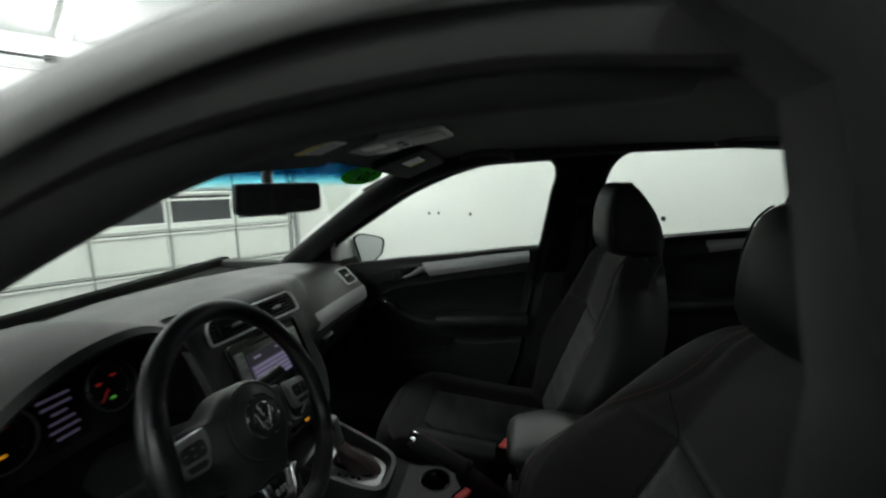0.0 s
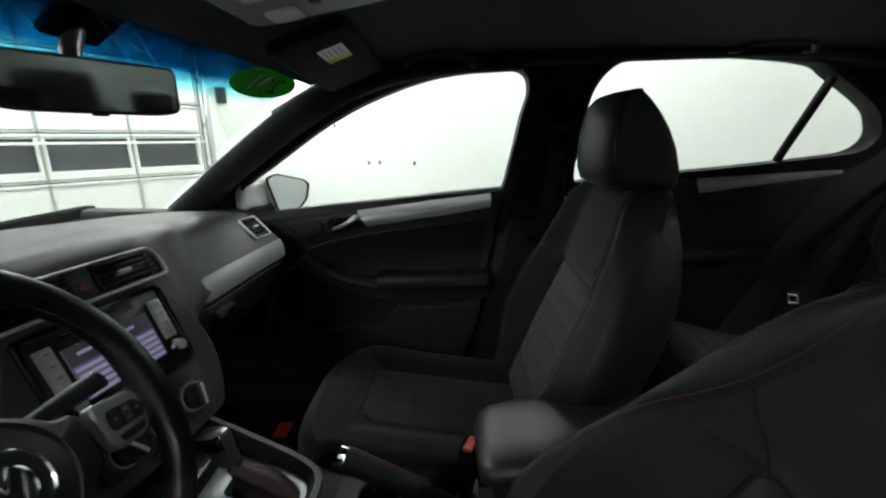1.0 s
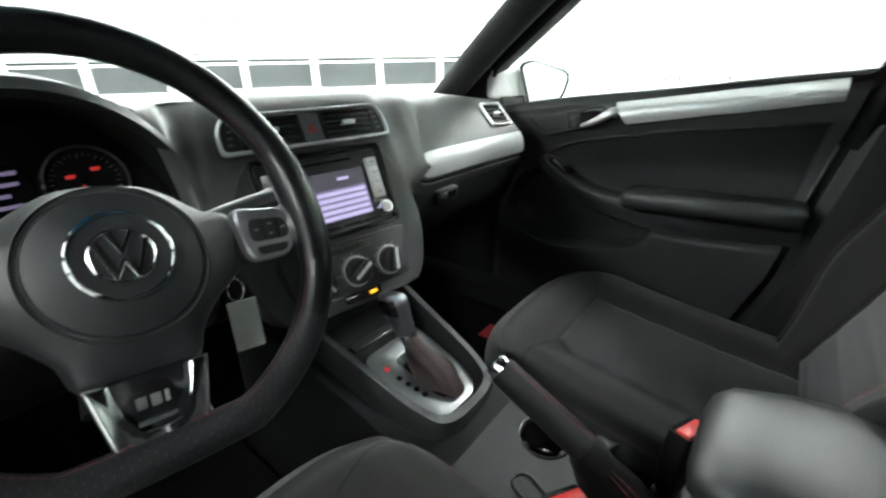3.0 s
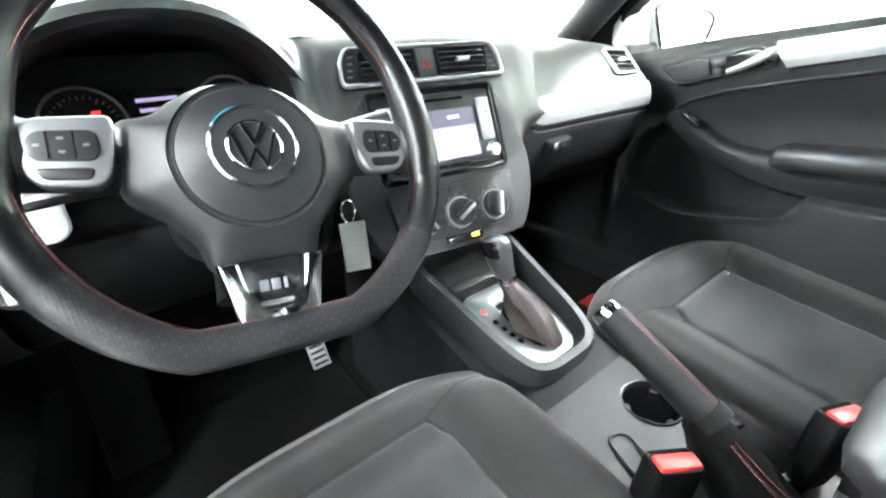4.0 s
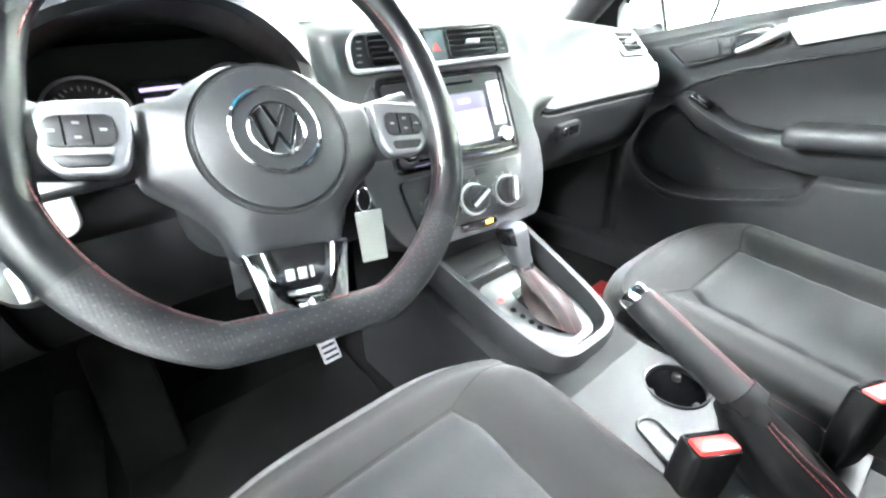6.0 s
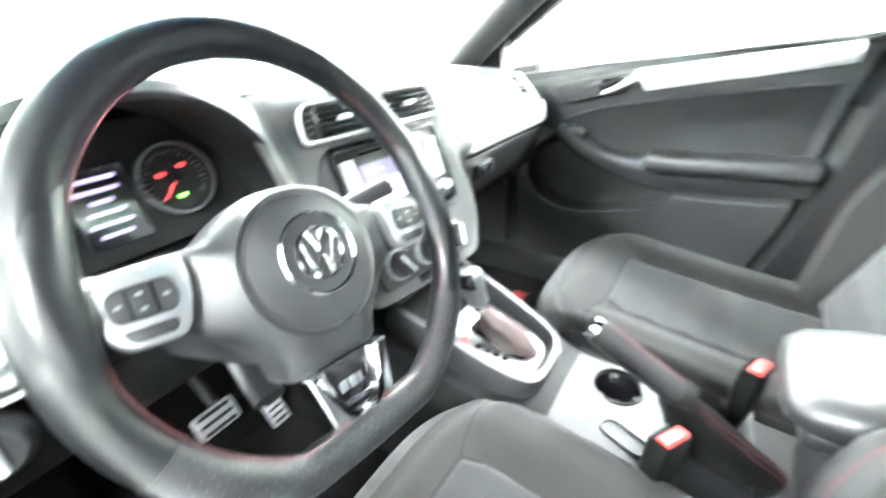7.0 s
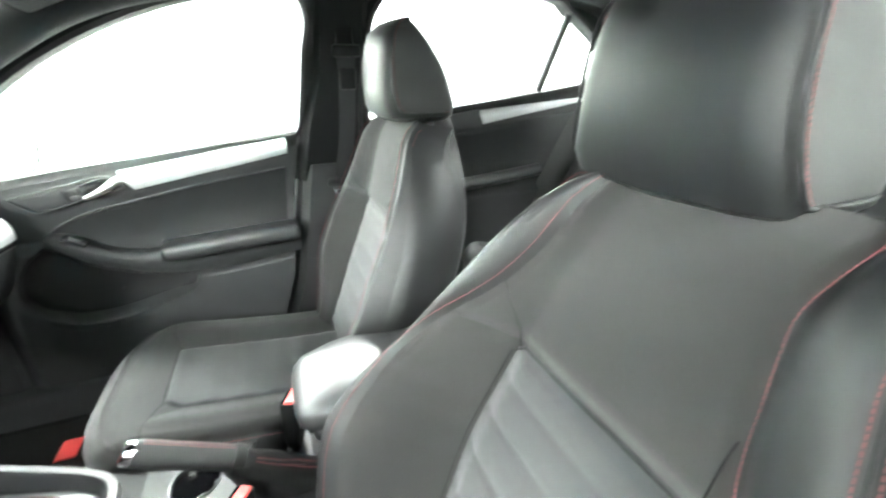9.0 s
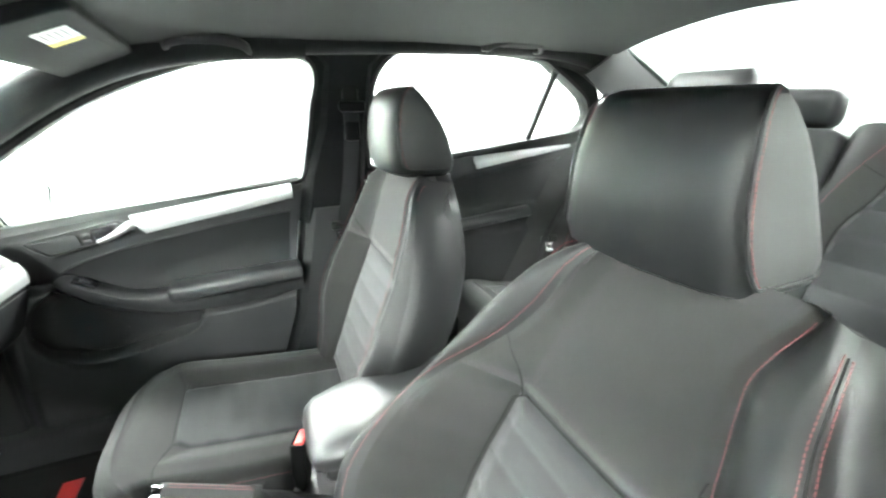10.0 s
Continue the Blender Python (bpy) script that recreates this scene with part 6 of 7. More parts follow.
def smooth_line(pts, n=6):
    return [(p.x, p.y) for p in smooth_path([(y, z, 0) for y, z in pts], n)]


INSERT_TOP = smooth_line([(0.395, 0.806), (0.349, 0.838), (0.269, 0.867), (0.163, 0.889), (0.074, 0.905), (0.004, 0.916), (-0.12, 0.933), (-0.235, 0.946)])
RAIL_TOP = smooth_line([(0.395, 0.804), (0.37, 0.818), (0.340, 0.812), (0.304, 0.789), (0.265, 0.768), (0.228, 0.753), (0.164, 0.744), (0.10, 0.748), (-0.05, 0.757), (-0.25, 0.770)])
RAIL_LOW = smooth_line([(0.395, 0.790), (0.350, 0.762), (0.312, 0.734), (0.235, 0.703), (0.164, 0.682), (0.10, 0.672), (0.041, 0.668), (-0.07, 0.670), (-0.25, 0.69)])
POCKET = smooth_line([(0.395, 0.790), (0.440, 0.757), (0.463, 0.718), (0.470, 0.665), (0.452, 0.625), (0.422, 0.594), (0.361, 0.566), (0.279, 0.563), (0.16, 0.587), (0.095, 0.603), (0.066, 0.620), (0.053, 0.643), (0.045, 0.668)])


def signed(poly, Y, Z):
    """Distance into a closed outline, negative outside, for arrays of points."""
    inside, best = np.zeros(Y.shape, bool), np.full(Y.shape, 9.0)
    for (y0, z0), (y1, z1) in zip(poly, poly[1:] + poly[:1]):
        ey, ez = y1 - y0, z1 - z0
        k = np.clip(((Y - y0) * ey + (Z - z0) * ez) / (ey * ey + ez * ez + 1e-12), 0, 1)
        best = np.minimum(best, np.hypot(Y - y0 - k * ey, Z - z0 - k * ez))
        if abs(ez) > 1e-9:
            inside ^= ((z0 > Z) != (z1 > Z)) & (Y < y0 + (Z - z0) / ez * ey)
    return np.where(inside, best, -best)


def front_door_trim():
    d = thing("front_door", (0.8, 0.126, 0.35), "dark front passenger door trim with silver strip, closed", "car door")
    y_front = 0.56
    rear = [(0.36, -0.125), (0.48, -0.168), (0.592, -0.208), (0.75, -0.236), (0.9, -0.262), (1.06, -0.29)]
    nu, nv = 190, 130
    pts = []
    for j in range(nv + 1):
        for i in range(nu + 1):
            v = j / nv
            y = y_front
            z = 0.36 + (belt_z(0.1) + 0.004 - 0.36) * v
            y = y_front + (lerp_table(rear, z)[0] - y_front) * i / nu
            z = 0.36 + (belt_z(y) + 0.004 - 0.36) * v
            pts.append((y, z))
    Y, Z = np.array(pts).T
    hollow = signed(POCKET + [p for p in RAIL_LOW if p[0] > 0.05][::-1], Y, Z)
    field = signed([p for p in INSERT_TOP] + [p for p in RAIL_TOP if p[0] > -0.236][::-1], Y, Z)
    soft = lambda q: (lambda t: t * t * (3 - 2 * t))(np.clip(q, 0, 1))
    low = np.array([read_line(RAIL_LOW, y) if y < 0.395 else 0.79 for y in Y])
    depth = 0.034 * soft((low + 0.012 - Z) / 0.03) * soft((0.545 - Y) / 0.06)
    depth += 0.005 * np.exp(-(hollow / 0.012) ** 2) * (Z < low) - 0.080 * soft((hollow - 0.002) / 0.02) - 0.012 * soft(field / 0.006)
    verts = [(door_panel_x(y, z) - q, y, z) for y, z, q in zip(Y, Z, depth)]
    back = [(0.79, y, z) for y, z in pts]
    n = nu + 1
    faces = [(j * n + i, j * n + i + 1, (j + 1) * n + i + 1, (j + 1) * n + i) for j in range(nv) for i in range(nu)]
    m = len(verts)
    rim = list(range(n)) + [j * n + nu for j in range(1, nv + 1)] + [nv * n + i for i in range(nu - 1, -1, -1)] + [j * n for j in range(nv - 1, 0, -1)]
    faces += [(b_, a_, a_ + m, b_ + m) for a_, b_ in zip(rim, rim[1:] + rim[:1])]
    solid("trim_panel", (verts + back, faces), DOORGREY, d)
    # lining of the pocket: the opening's outline drawn in towards its middle
    edge = POCKET + [p for p in RAIL_LOW if p[0] > 0.05][::-1]
    cy, cz = 0.26, 0.632
    rings = []
    for k, q in ((0.99, -0.006), (0.95, 0.014), (0.90, 0.032), (0.82, 0.044), (0.6, 0.050), (0.3, 0.052), (0.02, 0.052)):
        rings.append([(door_panel_x(cy + (y - cy) * k, cz + (z - cz) * k) - 0.034 + q + 0.006, cy + (y - cy) * k, cz + (z - cz) * k) for y, z in edge])
    # darker than the panel: the recess's shade put into colour
    solid("pocket_liner", loft(rings, caps=False), DOORPL, d, "door pocket lining, darker in place of its shade")
    trim_ledge(d, y_front, -0.292)
    trim_strip(d, (0.168, -0.243, 0.9485, 1.011, 0.050, 0.042, 0.034))

    # cloth insert between the crease and the rail
    def ins(u, v):
        y = 0.392 - 0.627 * u
        lo, hi = read_line(RAIL_TOP, y) - 0.004, read_line(INSERT_TOP, y)
        z = lo + (max(hi, lo + 0.002) - lo) * v
        return (door_panel_x(y, z) + 0.004 - 0.003 * math.sin(math.pi * u) ** 0.3 * math.sin(math.pi * v) ** 0.3, y, z)
    solid("insert_panel", sheet(ins, steps(0, 1, 60), steps(0, 1, 16), 0.003), DOORPL, d, "dark cloth insert")
    solid("crease", tube([Vector((door_panel_x(y, z) - 0.0015, y, z + 0.002)) for y, z in INSERT_TOP], 0.0028, seg=8), DOORGREY, d)
    # rail from the front pull into the armrest
    rows = []
    for y in steps(0.394, -0.246, 64):
        t, b_ = read_line(RAIL_TOP, y), read_line(RAIL_LOW, y)
        x0, k, g = door_panel_x(y, t), 0.25 + 0.75 * ease((0.397 - y) / 0.07), t - b_
        rows.append([Vector((x0 - p * k, y, z)) for p, z in ((-0.012, t - 0.003), (0.010, t + 0.003), (0.030, t + 0.001), (0.041, t - 0.10 * g), (0.046, t - 0.26 * g), (0.044, t - 0.5 * g), (0.037, t - 0.8 * g), (0.026, b_ - 0.002), (0.0, b_ - 0.004), (-0.012, b_))])
    solid("armrest", loft(rows), DOORGREY, d)
    solid("armrest_pad", moved(rbox(0.088, 0.368, 0.046, 0.017, 4), pose(0.692, -0.062, 0.759, -2.6, 0, 0)), DOORPAD, d, "soft armrest pad")
    sw = solid("window_switch", moved(rbox(0.034, 0.055, 0.010, 0.003, 2), pose(0.715, 0.315, 0.803, 30, 0, 0)), GLOSS, d)
    solid("rocker", moved(rbox(0.016, 0.024, 0.008, 0.003, 2, (0, 0, 0.006)), pose(0.715, 0.315, 0.803, 30, 0, 0)), SMOOTH, sw)
    # inner handle in its long bezel
    H = frame_of((0.722, 0.255, 0.928), (0, -1, 0.13), (0, 0.13, 1))
    out_ = rounded([(-0.170, 0.020), (0.053, 0.035), (0.086, -0.010), (-0.122, -0.032)], 0.014, 5)
    in_ = rounded([(-0.163, 0.017), (0.050, 0.031), (0.078, -0.008), (-0.119, -0.027)], 0.012, 5)
    solid("handle_bezel", moved(ring_prism(out_, in_, 0.005), H), DOORGREY, d)
    solid("bezel_plate", moved(prism(rounded([(-0.155, 0.014), (-0.052, 0.021), (-0.044, -0.017), (-0.116, -0.024)], 0.012, 5), 0.003, 0.001), H), DOORGREY, d)
    for q in (0.008, -0.010):
        solid("lock_switch", moved(rbox(0.018, 0.014, 0.005, 0.002, 2, (-0.030, q, 0.004)), H), STACKPL, d)
    solid("handle_well", moved(prism(rounded([(-0.016, 0.022), (0.048, 0.027), (0.066, -0.008), (-0.010, -0.016)], 0.008, 4), 0.0035, 0.001), H), GLOSS, d)
    g = [H @ Vector(p) for p in ((-0.008, -0.013, 0.010), (0.02, -0.007, 0.017), (0.05, 0.004, 0.019), (0.072, 0.014, 0.014), (0.084, 0.012, 0.008))]
    solid("door_handle", tube(smooth_path(g, 6), 0.0105, 0.006, 12, up=H.to_3x3() @ Vector((0, 0, 1)), taper=lambda t: 0.55 + 0.75 * t), BRUSHED, d, "silver inner door handle")
    return d


def rear_door_trim():
    d = thing("rear_door", (0.8, -0.93, 0.35), "dark rear passenger door trim with silver strip, closed", "car door")

    def panel(u, v):
        y = -0.49 - 0.88 * u
        z = 0.36 + (belt_z(y) + 0.004 - 0.36) * v
        dip = 0.012 * ease((0.99 + 0.11 * (-0.6 - y) - z) / 0.012) * ease((z - 0.87) / 0.012)
        low = 0.02 * ease((0.815 - z) / 0.03)
        return (door_panel_x(y, z) + dip - low, y, z)
    solid("trim_panel", sheet(panel, steps(0, 1, 60), steps(0, 1, 70), 0.03), DOORGREY, d)
    trim_ledge(d, -0.49, -1.37)
    trim_strip(d, (-0.872, -1.295, 1.062, 1.119, 0.046, 0.036, 0.02))
    path = smooth_path([(0.715, -0.52, 0.835), (0.705, -0.58, 0.828), (0.70, -0.8, 0.842), (0.705, -1.1, 0.868)], 8)
    solid("armrest", tube(path, 0.032, 0.022, 14, up=(0, 0, 1), taper=lambda t: 0.75 + 0.25 * min(1, t * 4.0)), DOORPAD, d)
    pl = lambda u, v: (door_panel_x(-0.68 - 0.187 * u, 1.05) - 0.016, -0.68 - 0.187 * u, 1.038 + 0.024 * u + (v - 0.5) * 0.05)
    solid("upper_plate", sheet(pl, steps(0, 1, 8), steps(0, 1, 3), 0.008), STACKPL, d, "dark grey plate ahead of the strip")
    return d


front_door, rear_door = front_door_trim(), rear_door_trim()
# unseen copy, added to keep side light off the rear bench
twin = copy_thing(rear_door, Matrix.Scale(-1, 4, (1, 0, 0)) @ Matrix.Translation(rear_door.location))
tagged(twin, "unseen rear door trim behind the driver, closed against outside light")
OPEN = Matrix.Translation((-0.82, 0.60, 0)) @ Matrix.Rotation(radians(-44), 4, "Z") @ Matrix.Translation((0.82, -0.60, 0))
driver_door = copy_thing(front_door, OPEN @ Matrix.Scale(-1, 4, (1, 0, 0)) @ Matrix.Translation(front_door.location))
tagged(driver_door, "dark driver door trim with silver strip, swung open")
# upper door frames round the windows
for nm, ol, rect in (("front", FRONT_WIN, (-0.37, 0.62)), ("rear", REAR_WIN, (-1.36, -0.46))):
    solid("window_frame", win_ring(1, ol, 0.055, -0.004, 0.04), PILLAR, label="black trimmed window frame of the closed door", category="window frame", kind="structure")
    solid("window_seal", win_ring(1, ol, 0.010, -0.018, 0.002), RUBBER, label="black rubber window seal", category="window seal", kind="structure")
upper = solid("window_frame", moved(win_ring(-1, FRONT_WIN, 0.055, -0.004, 0.04), OPEN), PILLAR)
upper.parent = driver_door
upper.matrix_parent_inverse = driver_door.matrix_basis.inverted()
solid("window_frame", win_ring(-1, REAR_WIN, 0.055, -0.004, 0.04), PILLAR, label="unseen window frame behind the driver, added with the door", category="window frame", kind="structure")
solid("quarter_bar", tube([side_pt(1, -1.105, 1.36, 0.0), side_pt(1, -1.085, 1.14, 0.0)], 0.012, 0.012, 10), RUBBER, label="black bar beside the quarter window", category="window bar", kind="structure")
tri_pts = [side_pt(1, 0.82, 0.92, -0.012), side_pt(1, 0.57, 0.94, -0.012), side_pt(1, 0.57, 1.105, -0.012), side_pt(1, 0.72, 1.035, -0.012)]
solid("mirror_corner", (tri_pts + [p + Vector((0.03, 0, 0)) for p in tri_pts], [(3, 2, 1, 0), (4, 5, 6, 7), (0, 1, 5, 4), (1, 2, 6, 5), (2, 3, 7, 6), (3, 0, 4, 7)]), SMOOTH, label="black mirror corner trim of the door", category="door trim", kind="structure")

# outside mirror
om = thing("door_mirror", (0.88, 0.5, 0.98), "white door mirror with black-edged glass", "door mirror")
OM = frame_of((0.897, 0.462, 1.0), (0.9, -0.45, 0), (0.0, 0.05, 1))
ol = rounded([(-0.100, 0.066), (-0.056, 0.078), (0.070, 0.047), (0.090, 0.030), (0.072, -0.026), (0.030, -0.054), (-0.050, -0.062), (-0.066, -0.045)], 0.016, 5)
sc = lambda k: [(x * k, y * k) for x, y in ol]
solid("shell", moved(loft([[(x, y, 0.0) for x, y in sc(1.0)], [(x, y, -0.03) for x, y in sc(1.03)], [(x, y, -0.07) for x, y in sc(0.9)], [(x, y, -0.1) for x, y in sc(0.55)]]), OM), PAINT, om)
solid("edge", moved(ring_prism(sc(1.03), sc(0.945), 0.008), OM), GLOSS, om)
solid("mirror_glass", moved(prism(sc(0.96), 0.002, 0), OM @ Matrix.Translation((0, 0, 0.001))), MIRROR, om)
solid("inner_housing", moved(rbox(0.10, 0.085, 0.05, 0.016, 4, (-0.135, 0.012, -0.035)), OM), PAINT, om)
solid("foot", moved(rbox(0.11, 0.05, 0.045, 0.012, 3, (-0.105, -0.046, -0.03)), OM), SMOOTH, om, "black plastic mirror foot")

# ================= rear seats =================
rear = thing("rear_bench", (0, -1.15, 0.3), "dark cloth and leatherette rear bench", "rear seat")
for cx, hw in ((-0.37, 0.31), (0.37, 0.31)):
    def rc(s, v, dip=0.0, cx=cx, hw=hw):
        # v below 0 is the rounded front
        if v >= 0:
            y, z = -0.79 - 0.46 * v, 0.662 - 0.09 * v
        else:
            a = min(1.0, -v / 0.12) * math.pi / 2
            y, z = -0.79 + 0.045 * math.sin(a), 0.617 + 0.045 * math.cos(a) - 0.09 * max(0.0, -v - 0.12) / 0.1
        e = abs(s) ** 7
        return Vector((cx + s * hw, y - 0.07 * e * ease((0.4 - v) / 0.4), z - 0.035 * e + dip))
    solid("cushion", rows_geo([[rc(s, v) for s in steps(1, -1, 40)] for v in steps(1, -0.22, 50)][::-1]), SIDECLOTH, rear)

    def seat_in(s, v):
        ed = min(1.0, (0.62 - abs(s)) / 0.05, (v - 0.06) / 0.04)
        return rc(s, v, -0.002 + 0.008 * max(0.0, ed) + 0.0025 * (abs(math.sin(v * math.pi / 0.13)) ** 0.5 - 0.7) * max(0.0, ed))
    solid("cushion_inset", rows_geo([[seat_in(s, v) for s in steps(0.62, -0.62, 24)] for v in steps(0.95, 0.06, 60)][::-1]), FABRIC2, rear, "ribbed grey cloth inset")
    solid("seam", tube([rc(s, 0.05 + 0.0 * s, 0.0005) for s in steps(-0.97, 0.97, 30)], 0.0014, seg=6), GAITER, rear)

    def rb(s, v, dip=0.0, cx=cx, hw=hw):
        y = -1.20 - 0.235 * v
        z = 0.52 + 0.70 * v
        w = hw * (1 - 0.18 * max(0, v - 0.6))
        lift = 0.03 * max(0, abs(s) - 0.55) / 0.45 - 0.05 * abs(s) ** 10 - 0.025 * (max(0.0, v - 0.88) / 0.12) ** 2
        return Vector((cx + s * w, y + (lift + dip) * 0.93, z + (lift + dip) * 0.35))
    solid("backrest", rows_geo([[rb(s, v) for s in steps(1, -1, 30)] for v in steps(0, 1, 40)]), LEATHER, rear, "black leatherette shoulders")
    edge = lambda v: lerp_table([(0.0, 0.93), (0.55, 0.93), (0.7, 0.9), (0.8, 0.82), (0.9, 0.71), (1.0, 0.6)], v)[0]
    solid("cloth_panel", rows_geo([[rb(k * edge(v), v, 0.0025) for k in steps(1, -1, 30)] for v in steps(0.0, 0.985, 50)]), FABRIC, rear, "plain dark cloth panel")
    for q in (-1, 1):
        solid("stitching", stitches([rb(q * (edge(v) + 0.012), v, 0.003) for v in steps(0.3, 0.985, 40)]), THREAD, rear, "red thread stitching")

    # ribbed inset, its upper corners cut off slantwise
    wide = lambda v: 0.71 - 0.13 * ease((v - 0.64) / 0.18)

    def inset(k, v):
        s = k * wide(v)
        ed = max(0.0, min(1.0, (1 - abs(k)) / 0.06, (0.82 - v) / 0.03))
        rib = 0.0075 * (abs(math.sin((v - 0.82) * math.pi / 0.086)) ** 0.45 - 0.75)
        return rb(s, v, 0.0005 + 0.009 * math.sin(0.5 * math.pi * ed) + rib * ed)
    solid("back_inset", rows_geo([[inset(k, v) for k in steps(1, -1, 30)] for v in steps(0.02, 0.82, 150)]), FABRIC2, rear, "ribbed grey cloth inset")
    rim = [inset(-1, v) for v in steps(0.05, 0.82, 50)] + [inset(k, 0.82) for k in steps(-1, 1, 30)][1:-1] + [inset(1, v) for v in steps(0.82, 0.05, 50)]
    solid("inset_seam", tube([q + Vector((0, 0.003, 0.001)) for q in rim], 0.0022, seg=6), MATTE, rear)
    for q in (-1, 1):
        solid("seam", tube([rb(q * (0.57 + 0.2 * k), 0.825 + 0.04 * k, 0.0026) for k in steps(0, 1, 10)], 0.0011, seg=6), MATTE, rear)
    hl = []
    for z, yf, yb, w in ((1.188, -1.42, -1.50, 0.122), (1.194, -1.403, -1.515, 0.137), (1.21, -1.397, -1.52, 0.141), (1.27, -1.405, -1.515, 0.134), (1.315, -1.418, -1.503, 0.122), (1.335, -1.44, -1.48, 0.108)):
        hl.append([Vector((cx * 0.80 + (w + 0.012) * math.copysign(abs(math.cos(a)) ** 0.45, math.cos(a)), (yf + yb) / 2 + (yf - yb) / 2 * math.copysign(abs(math.sin(a)) ** 0.6, math.sin(a)), z + 0.017)) for a in steps(0, 2 * math.pi, 30)[:-1]])
    hd = solid("headrest", loft(hl), LEATHER, rear, "black leather rear headrest")
    solid("stitching", stitches([p + Vector((0, 0.002, 0)) for p in hl[2][3:13]]), THREAD, hd)
solid("middle_back", moved(rbox(0.17, 0.1, 0.70, 0.03, 3), pose(0, -1.345, 0.86, 18, 0, 0)), LEATHER, rear)
solid("middle_headrest", rbox(0.17, 0.085, 0.10, 0.03, 4, (0.05, -1.49, 1.245)), LEATHER, rear)
solid("bench_base", rbox(1.36, 0.5, 0.22, 0.03, 2, (0, -1.03, 0.40)), PLASTIC, rear)
solid("parcel_shelf", rbox(1.3, 0.62, 0.03, 0.01, 2, (0, -1.82, 1.13)), LINER, label="dark cloth parcel shelf below the rear window", category="parcel shelf", kind="structure")
for s in (-1, 1):
    rows = []
    for v in steps(0, 1, 10):
        z = 0.52 + 0.68 * v
        yf = -1.03 - 0.56 * (z - 0.638)
        rows.append([Vector((s * 0.738, yf + 0.004, z)), Vector((s * 0.722, yf - 0.012, z)), Vector((s * 0.69, yf - 0.06, z)), Vector((s * 0.665, yf - 0.16, z)), Vector((s * 0.65, -1.62, z - 0.03 * v)), Vector((s * 0.66, -2.05, z - 0.06 * v))])
    if s < 0:
        rows = rows[::-1]
    solid("rear_quarter_trim", rows_geo(rows), SIDECLOTH, label="grey cloth side bolster and rear quarter trim", category="quarter trim", kind="structure")
    path = smooth_path([(s * 0.615, -1.40, 1.12), (s * 0.635, -1.25, 0.93), (s * 0.635, -1.14, 0.75), (s * 0.60, -1.08, 0.60)], 6)
    rbt = thing("rear_seat_belt", (s * 0.62, -1.3, 0.6), "black rear belt webbing with a chrome tongue", "seat belt", "rear belts")
    solid("webbing", tube(path, 0.0225, 0.0016, 8, up=(s, 0.3, 0.2)), BELT, rbt)
    TG = frame_of((s * 0.628, -1.155, 0.765), (0.6, 0.75, -0.2), (0, -0.3, 0.95))
    solid("tongue", moved(ring_prism(rrect(0.062, 0.028, 0.008), rrect(0.048, 0.010, 0.004), 0.008), TG), SMOOTH, rbt)
    solid("blade", moved(ring_prism(rrect(0.028, 0.036, 0.004), rrect(0.012, 0.012, 0.002), 0.004), TG @ Matrix.Translation((0, -0.03, 0.002))), CHROME, rbt, "chrome buckle tongue")

# ================= roof fittings =================
mir = thing("rear_view_mirror", (-0.01, 0.36, 1.27), "black rear-view mirror on the windscreen", "rear-view mirror")
MM = frame_of((-0.012, 0.352, 1.272), (1, -0.52, 0.0), (0, -0.04, 1))
mo = rounded([(-0.110, -0.03), (-0.107, 0.034), (0.107, 0.034), (0.110, -0.03), (0.084, -0.036), (-0.084, -0.036)], 0.012, 5)
solid("housing", moved(loft([[(x, y, 0) for x, y in mo], [(x * 1.01, y * 1.02, -0.01) for x, y in mo], [(x * 0.9, y * 0.8, -0.035) for x, y in mo], [(x * 0.5, y * 0.4, -0.045) for x, y in mo]]), MM), SMOOTH, mir)
solid("mirror_glass", moved(prism([(x * 0.96, y * 0.9) for x, y in mo], 0.002, 0), MM @ Matrix.Translation((0, 0, 0.001))), DARKMIRROR, mir)
solid("button", moved(rbox(0.02, 0.008, 0.006, 0.002, 2, (0.0, -0.036, 0.0)), MM), SMOOTH, mir)
solid("arm", tube([(-0.005, 0.385, 1.285), (0.02, 0.405, 1.32), (0.045, 0.41, 1.36)], 0.013, seg=10), SMOOTH, mir)
solid("sensor_box", moved(rbox(0.10, 0.08, 0.02, 0.008, 3), pose(0.055, 0.405, 1.368, -35, 0, 0)), SMOOTH, mir)

oc = thing("overhead_console", (0.0, 0.2, 1.4), "grey overhead console with reading lamps", "overhead console")
OC = frame_of((0.035, 0.085, 1.418), (1, 0, 0), (0, 0.97, -0.2))
OC = OC @ Matrix.Rotation(math.pi, 4, "Y")
solid("body", moved(prism(rounded([(-0.105, -0.12), (-0.09, 0.11), (0.09, 0.11), (0.105, -0.12)], 0.03, 6), 0.028, 0.01, 3), OC), LIGHTGREY, oc)
for sx in (-1, 1):
    solid("reading_lens", moved(prism(rrect(0.055, 0.05, 0.012), 0.004, 0.0015), OC @ Matrix.Translation((sx * 0.052, 0.045, 0.027))), WHITE, oc)
    solid("switch", moved(rbox(0.022, 0.016, 0.006, 0.002, 2, (sx * 0.025, -0.01, 0.029)), OC), SMOOTH, oc)
solid("glasses_lid", moved(prism(rrect(0.15, 0.07, 0.015), 0.005, 0.002), OC @ Matrix.Translation((0, -0.07, 0.026))), LIGHTGREY, oc)


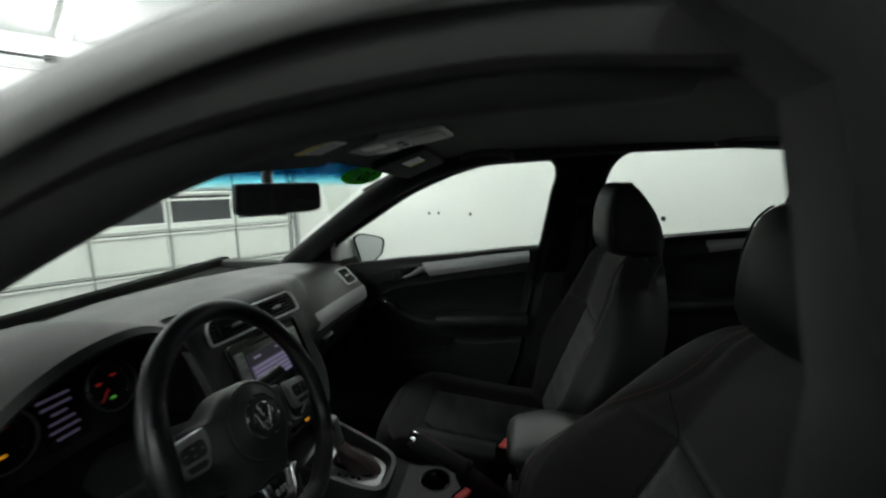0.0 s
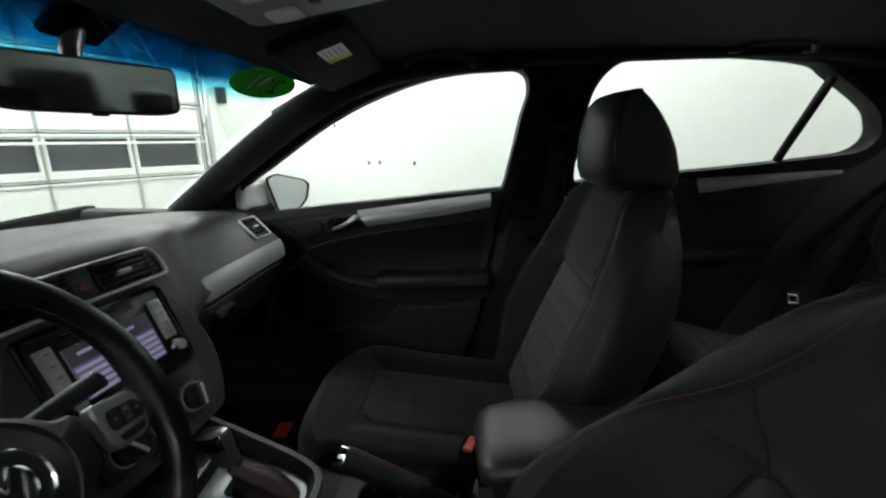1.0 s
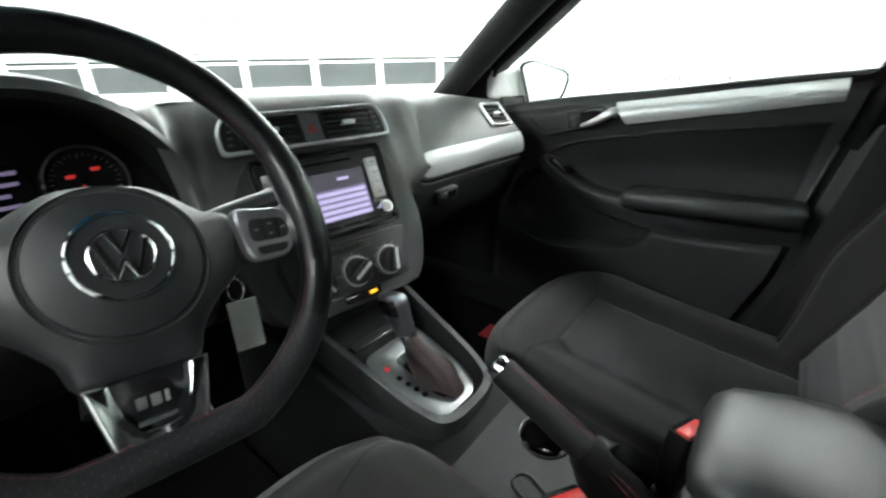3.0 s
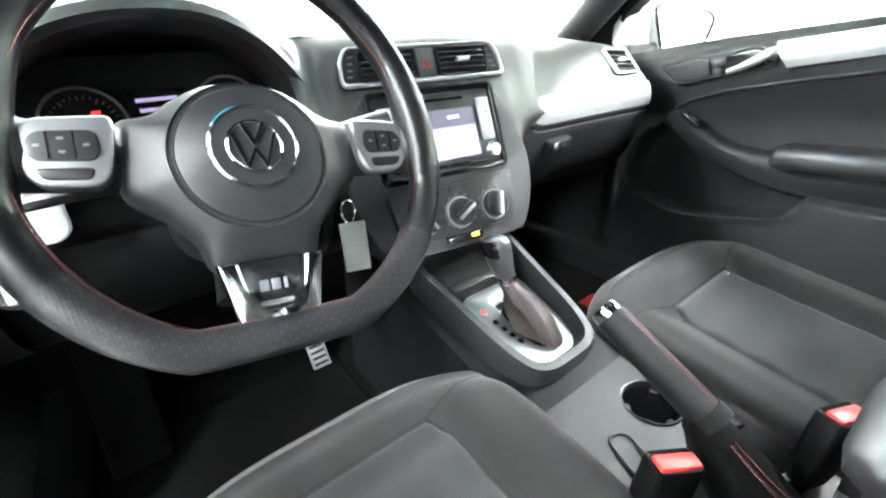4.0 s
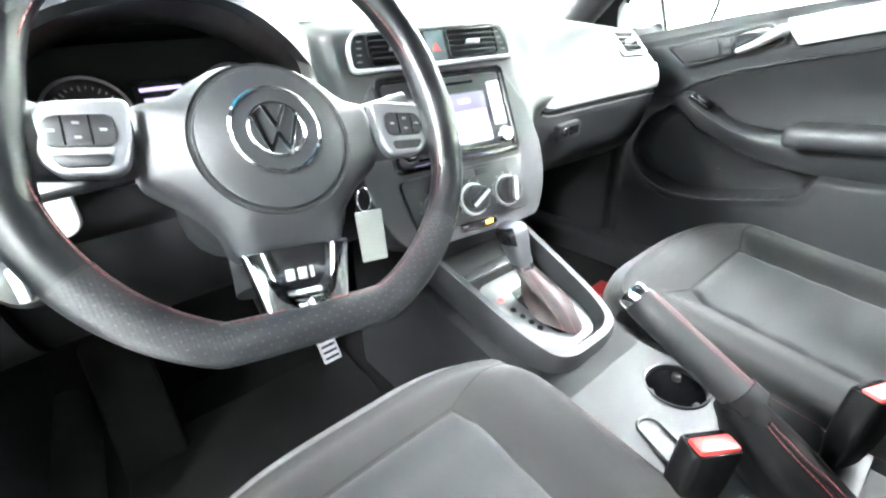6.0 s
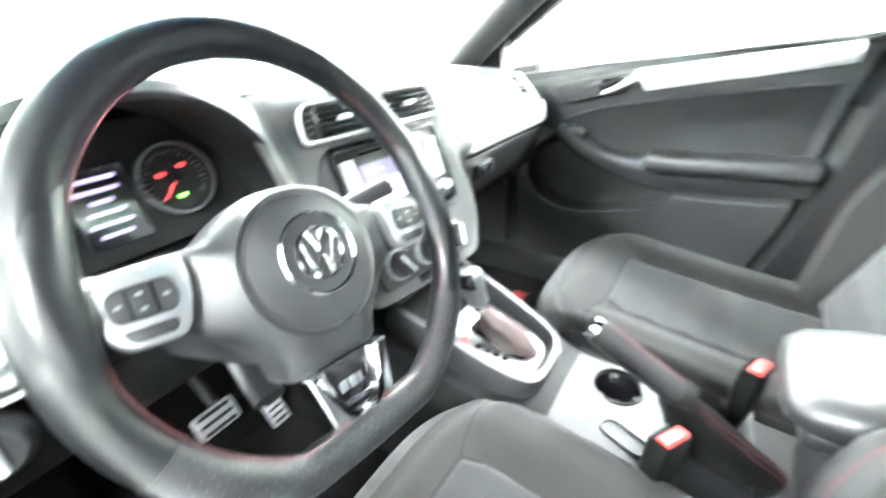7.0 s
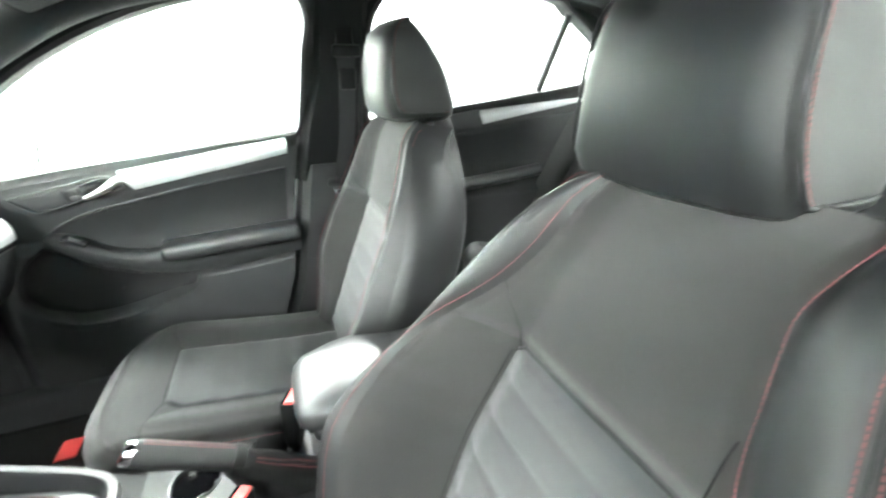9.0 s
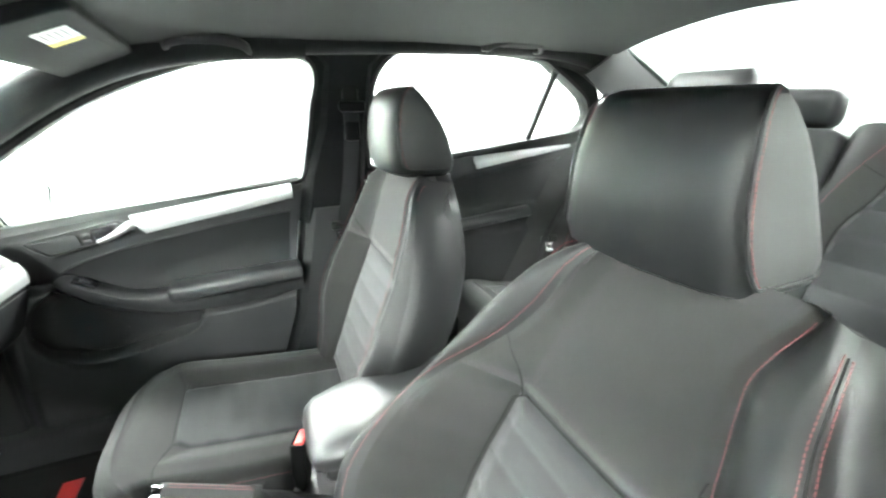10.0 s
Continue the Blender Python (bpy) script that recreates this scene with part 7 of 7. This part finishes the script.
def visor(s):
    v = thing("sun_visor", (s * 0.34, 0.2, 1.38), "dark grey sun visor folded up under the roof", "sun visor", "sun visors")
    V = frame_of((s * 0.36, 0.13, 1.368), (1, 0, -0.06 * s), (0, 0.94, -0.36)) @ Matrix.Rotation(math.pi, 4, "Y")
    solid("board", moved(prism(rounded([(-0.19, -0.075), (-0.2, 0.075), (0.2, 0.075), (0.19, -0.075)], 0.03, 6), 0.02, 0.008, 3), V), LINER, v)
    lx = 0.08 if s > 0 else -0.045
    lab = solid("warning_label", moved(rbox(0.085, 0.05, 0.0008, 0, 1, (lx, -0.02, 0.0206)), V), WHITE, v, "white and yellow warning label")
    solid("yellow_band", moved(rbox(0.02, 0.05, 0.0008, 0, 1, (lx - 0.033 * s, -0.02, 0.0214)), V), YELLOW, lab)
    for i in range(4):
        solid("print_bar", moved(rbox(0.045, 0.003, 0.0006, 0, 1, (lx + 0.01 * s, -0.004 - 0.01 * i, 0.0214)), V), LIGHTGREY, lab)


visor(1)
visor(-1)


def grab(y, x, z):
    g = thing("grab_handle", (x, y, z), "dark folding grab handle under the roof rail", "grab handle", "grab handles")
    p = [(x, y + 0.088, z - 0.022), (x - 0.02, y + 0.086, z - 0.020), (x - 0.044, y + 0.070, z - 0.012), (x - 0.056, y + 0.036, z - 0.006), (x - 0.058, y, z - 0.005), (x - 0.056, y - 0.036, z - 0.006), (x - 0.044, y - 0.070, z - 0.012), (x - 0.02, y - 0.086, z - 0.020), (x, y - 0.088, z - 0.022)]
    solid("bar", tube(smooth_path(p, 5), 0.008, 0.012, 12), PLASTIC, g)
    for d in (-0.088, 0.088):
        solid("mount", rbox(0.035, 0.036, 0.03, 0.01, 3, (x - 0.003, y + d, z - 0.018)), PLASTIC, g)


grab(-0.088, 0.555, 1.402)
grab(-0.893, 0.535, 1.436)
# sticker inside the windscreen
st = thing("window_sticker", tuple(screen_pt(0.815, 0.92)), "oval green year sticker inside the windscreen", "window sticker")
c = screen_pt(0.815, 0.92)
SK = frame_of(tuple(c + Vector((-0.006, -0.012, -0.016))), screen_pt(0.92, 0.92) - screen_pt(0.7, 0.92), screen_pt(0.815, 0.98) - screen_pt(0.815, 0.8))
solid("film", moved(prism([(0.105 * math.cos(a), 0.05 * math.sin(a)) for a in steps(0, 2 * math.pi, 40)[:-1]], 0.001, 0), SK), STICKER, st)
cu = bpy.data.curves.new("digits", "FONT")
cu.body, cu.size, cu.align_x, cu.align_y, cu.extrude = "201", 0.075, "CENTER", "CENTER", 0.0005
tx = new("digits", cu)
tx.data.materials.append(GLOSS)
tx.parent = st
tx.matrix_parent_inverse = WORLD[st.name].inverted()
tx.matrix_basis = SK @ Matrix.Translation((0, 0, 0.002)) @ Matrix.Scale(-1, 4, (1, 0, 0))

# ================= foot wells =================
ped = thing("brake_pedal", (-0.32, 0.72, 0.3), "silver-faced brake pedal with rubber bars", "pedal", "pedals")
PB = frame_of((-0.325, 0.668, 0.438), (1, 0, 0), (0, 0.45, 0.9))
solid("pad", moved(prism(rrect(0.082, 0.05, 0.008), 0.008, 0.002), PB), BRUSHED, ped)
for i in range(3):
    solid("rubber_bar", moved(rbox(0.066, 0.007, 0.004, 0.0015, 1, (0, -0.017 + 0.017 * i, 0.009)), PB), RUBBER, ped)
solid("arm", tube([(-0.31, 0.695, 0.45), (-0.31, 0.79, 0.53), (-0.31, 0.82, 0.68)], 0.01, 0.016, 8), SMOOTH, ped)
acc = thing("accelerator_pedal", (-0.19, 0.74, 0.3), "silver accelerator pedal with rubber bars", "pedal", "pedals")
PA = frame_of((-0.206, 0.69, 0.355), (1, 0, 0), (0, 0.5, 0.86))
solid("pad", moved(prism(rrect(0.044, 0.17, 0.008), 0.008, 0.002), PA), BRUSHED, acc)
for i in range(11):
    solid("rubber_bar", moved(rbox(0.034, 0.006, 0.004, 0.0015, 1, (0, -0.072 + 0.0145 * i, 0.009)), PA), RUBBER, acc)
FT = frame_of((-0.58, 0.72, 0.40), (1, 0, 0), (0, 0.6, 0.8))
foot = thing("foot_rest", FT.translation, "black carpeted foot rest beside the pedals", "foot rest")
solid("pad", moved(prism(rrect(0.1, 0.28, 0.02), 0.03, 0.008), FT), CARPET, foot)
for s in (-1, 1):
    mt = solid("floor_mat", rbox(0.46, 0.55, 0.012, 0.005, 2, (s * 0.40, 0.42, 0.307)), CARPET, label="black carpet floor mat", category="floor mat", group="floor mats")
    solid("mat_patch", rbox(0.07, 0.045, 0.004, 0.001, 1, (s * 0.51, 0.40, 0.3145) if s > 0 else (-0.30, 0.30, 0.3145)), MATRED, mt, "red patch")
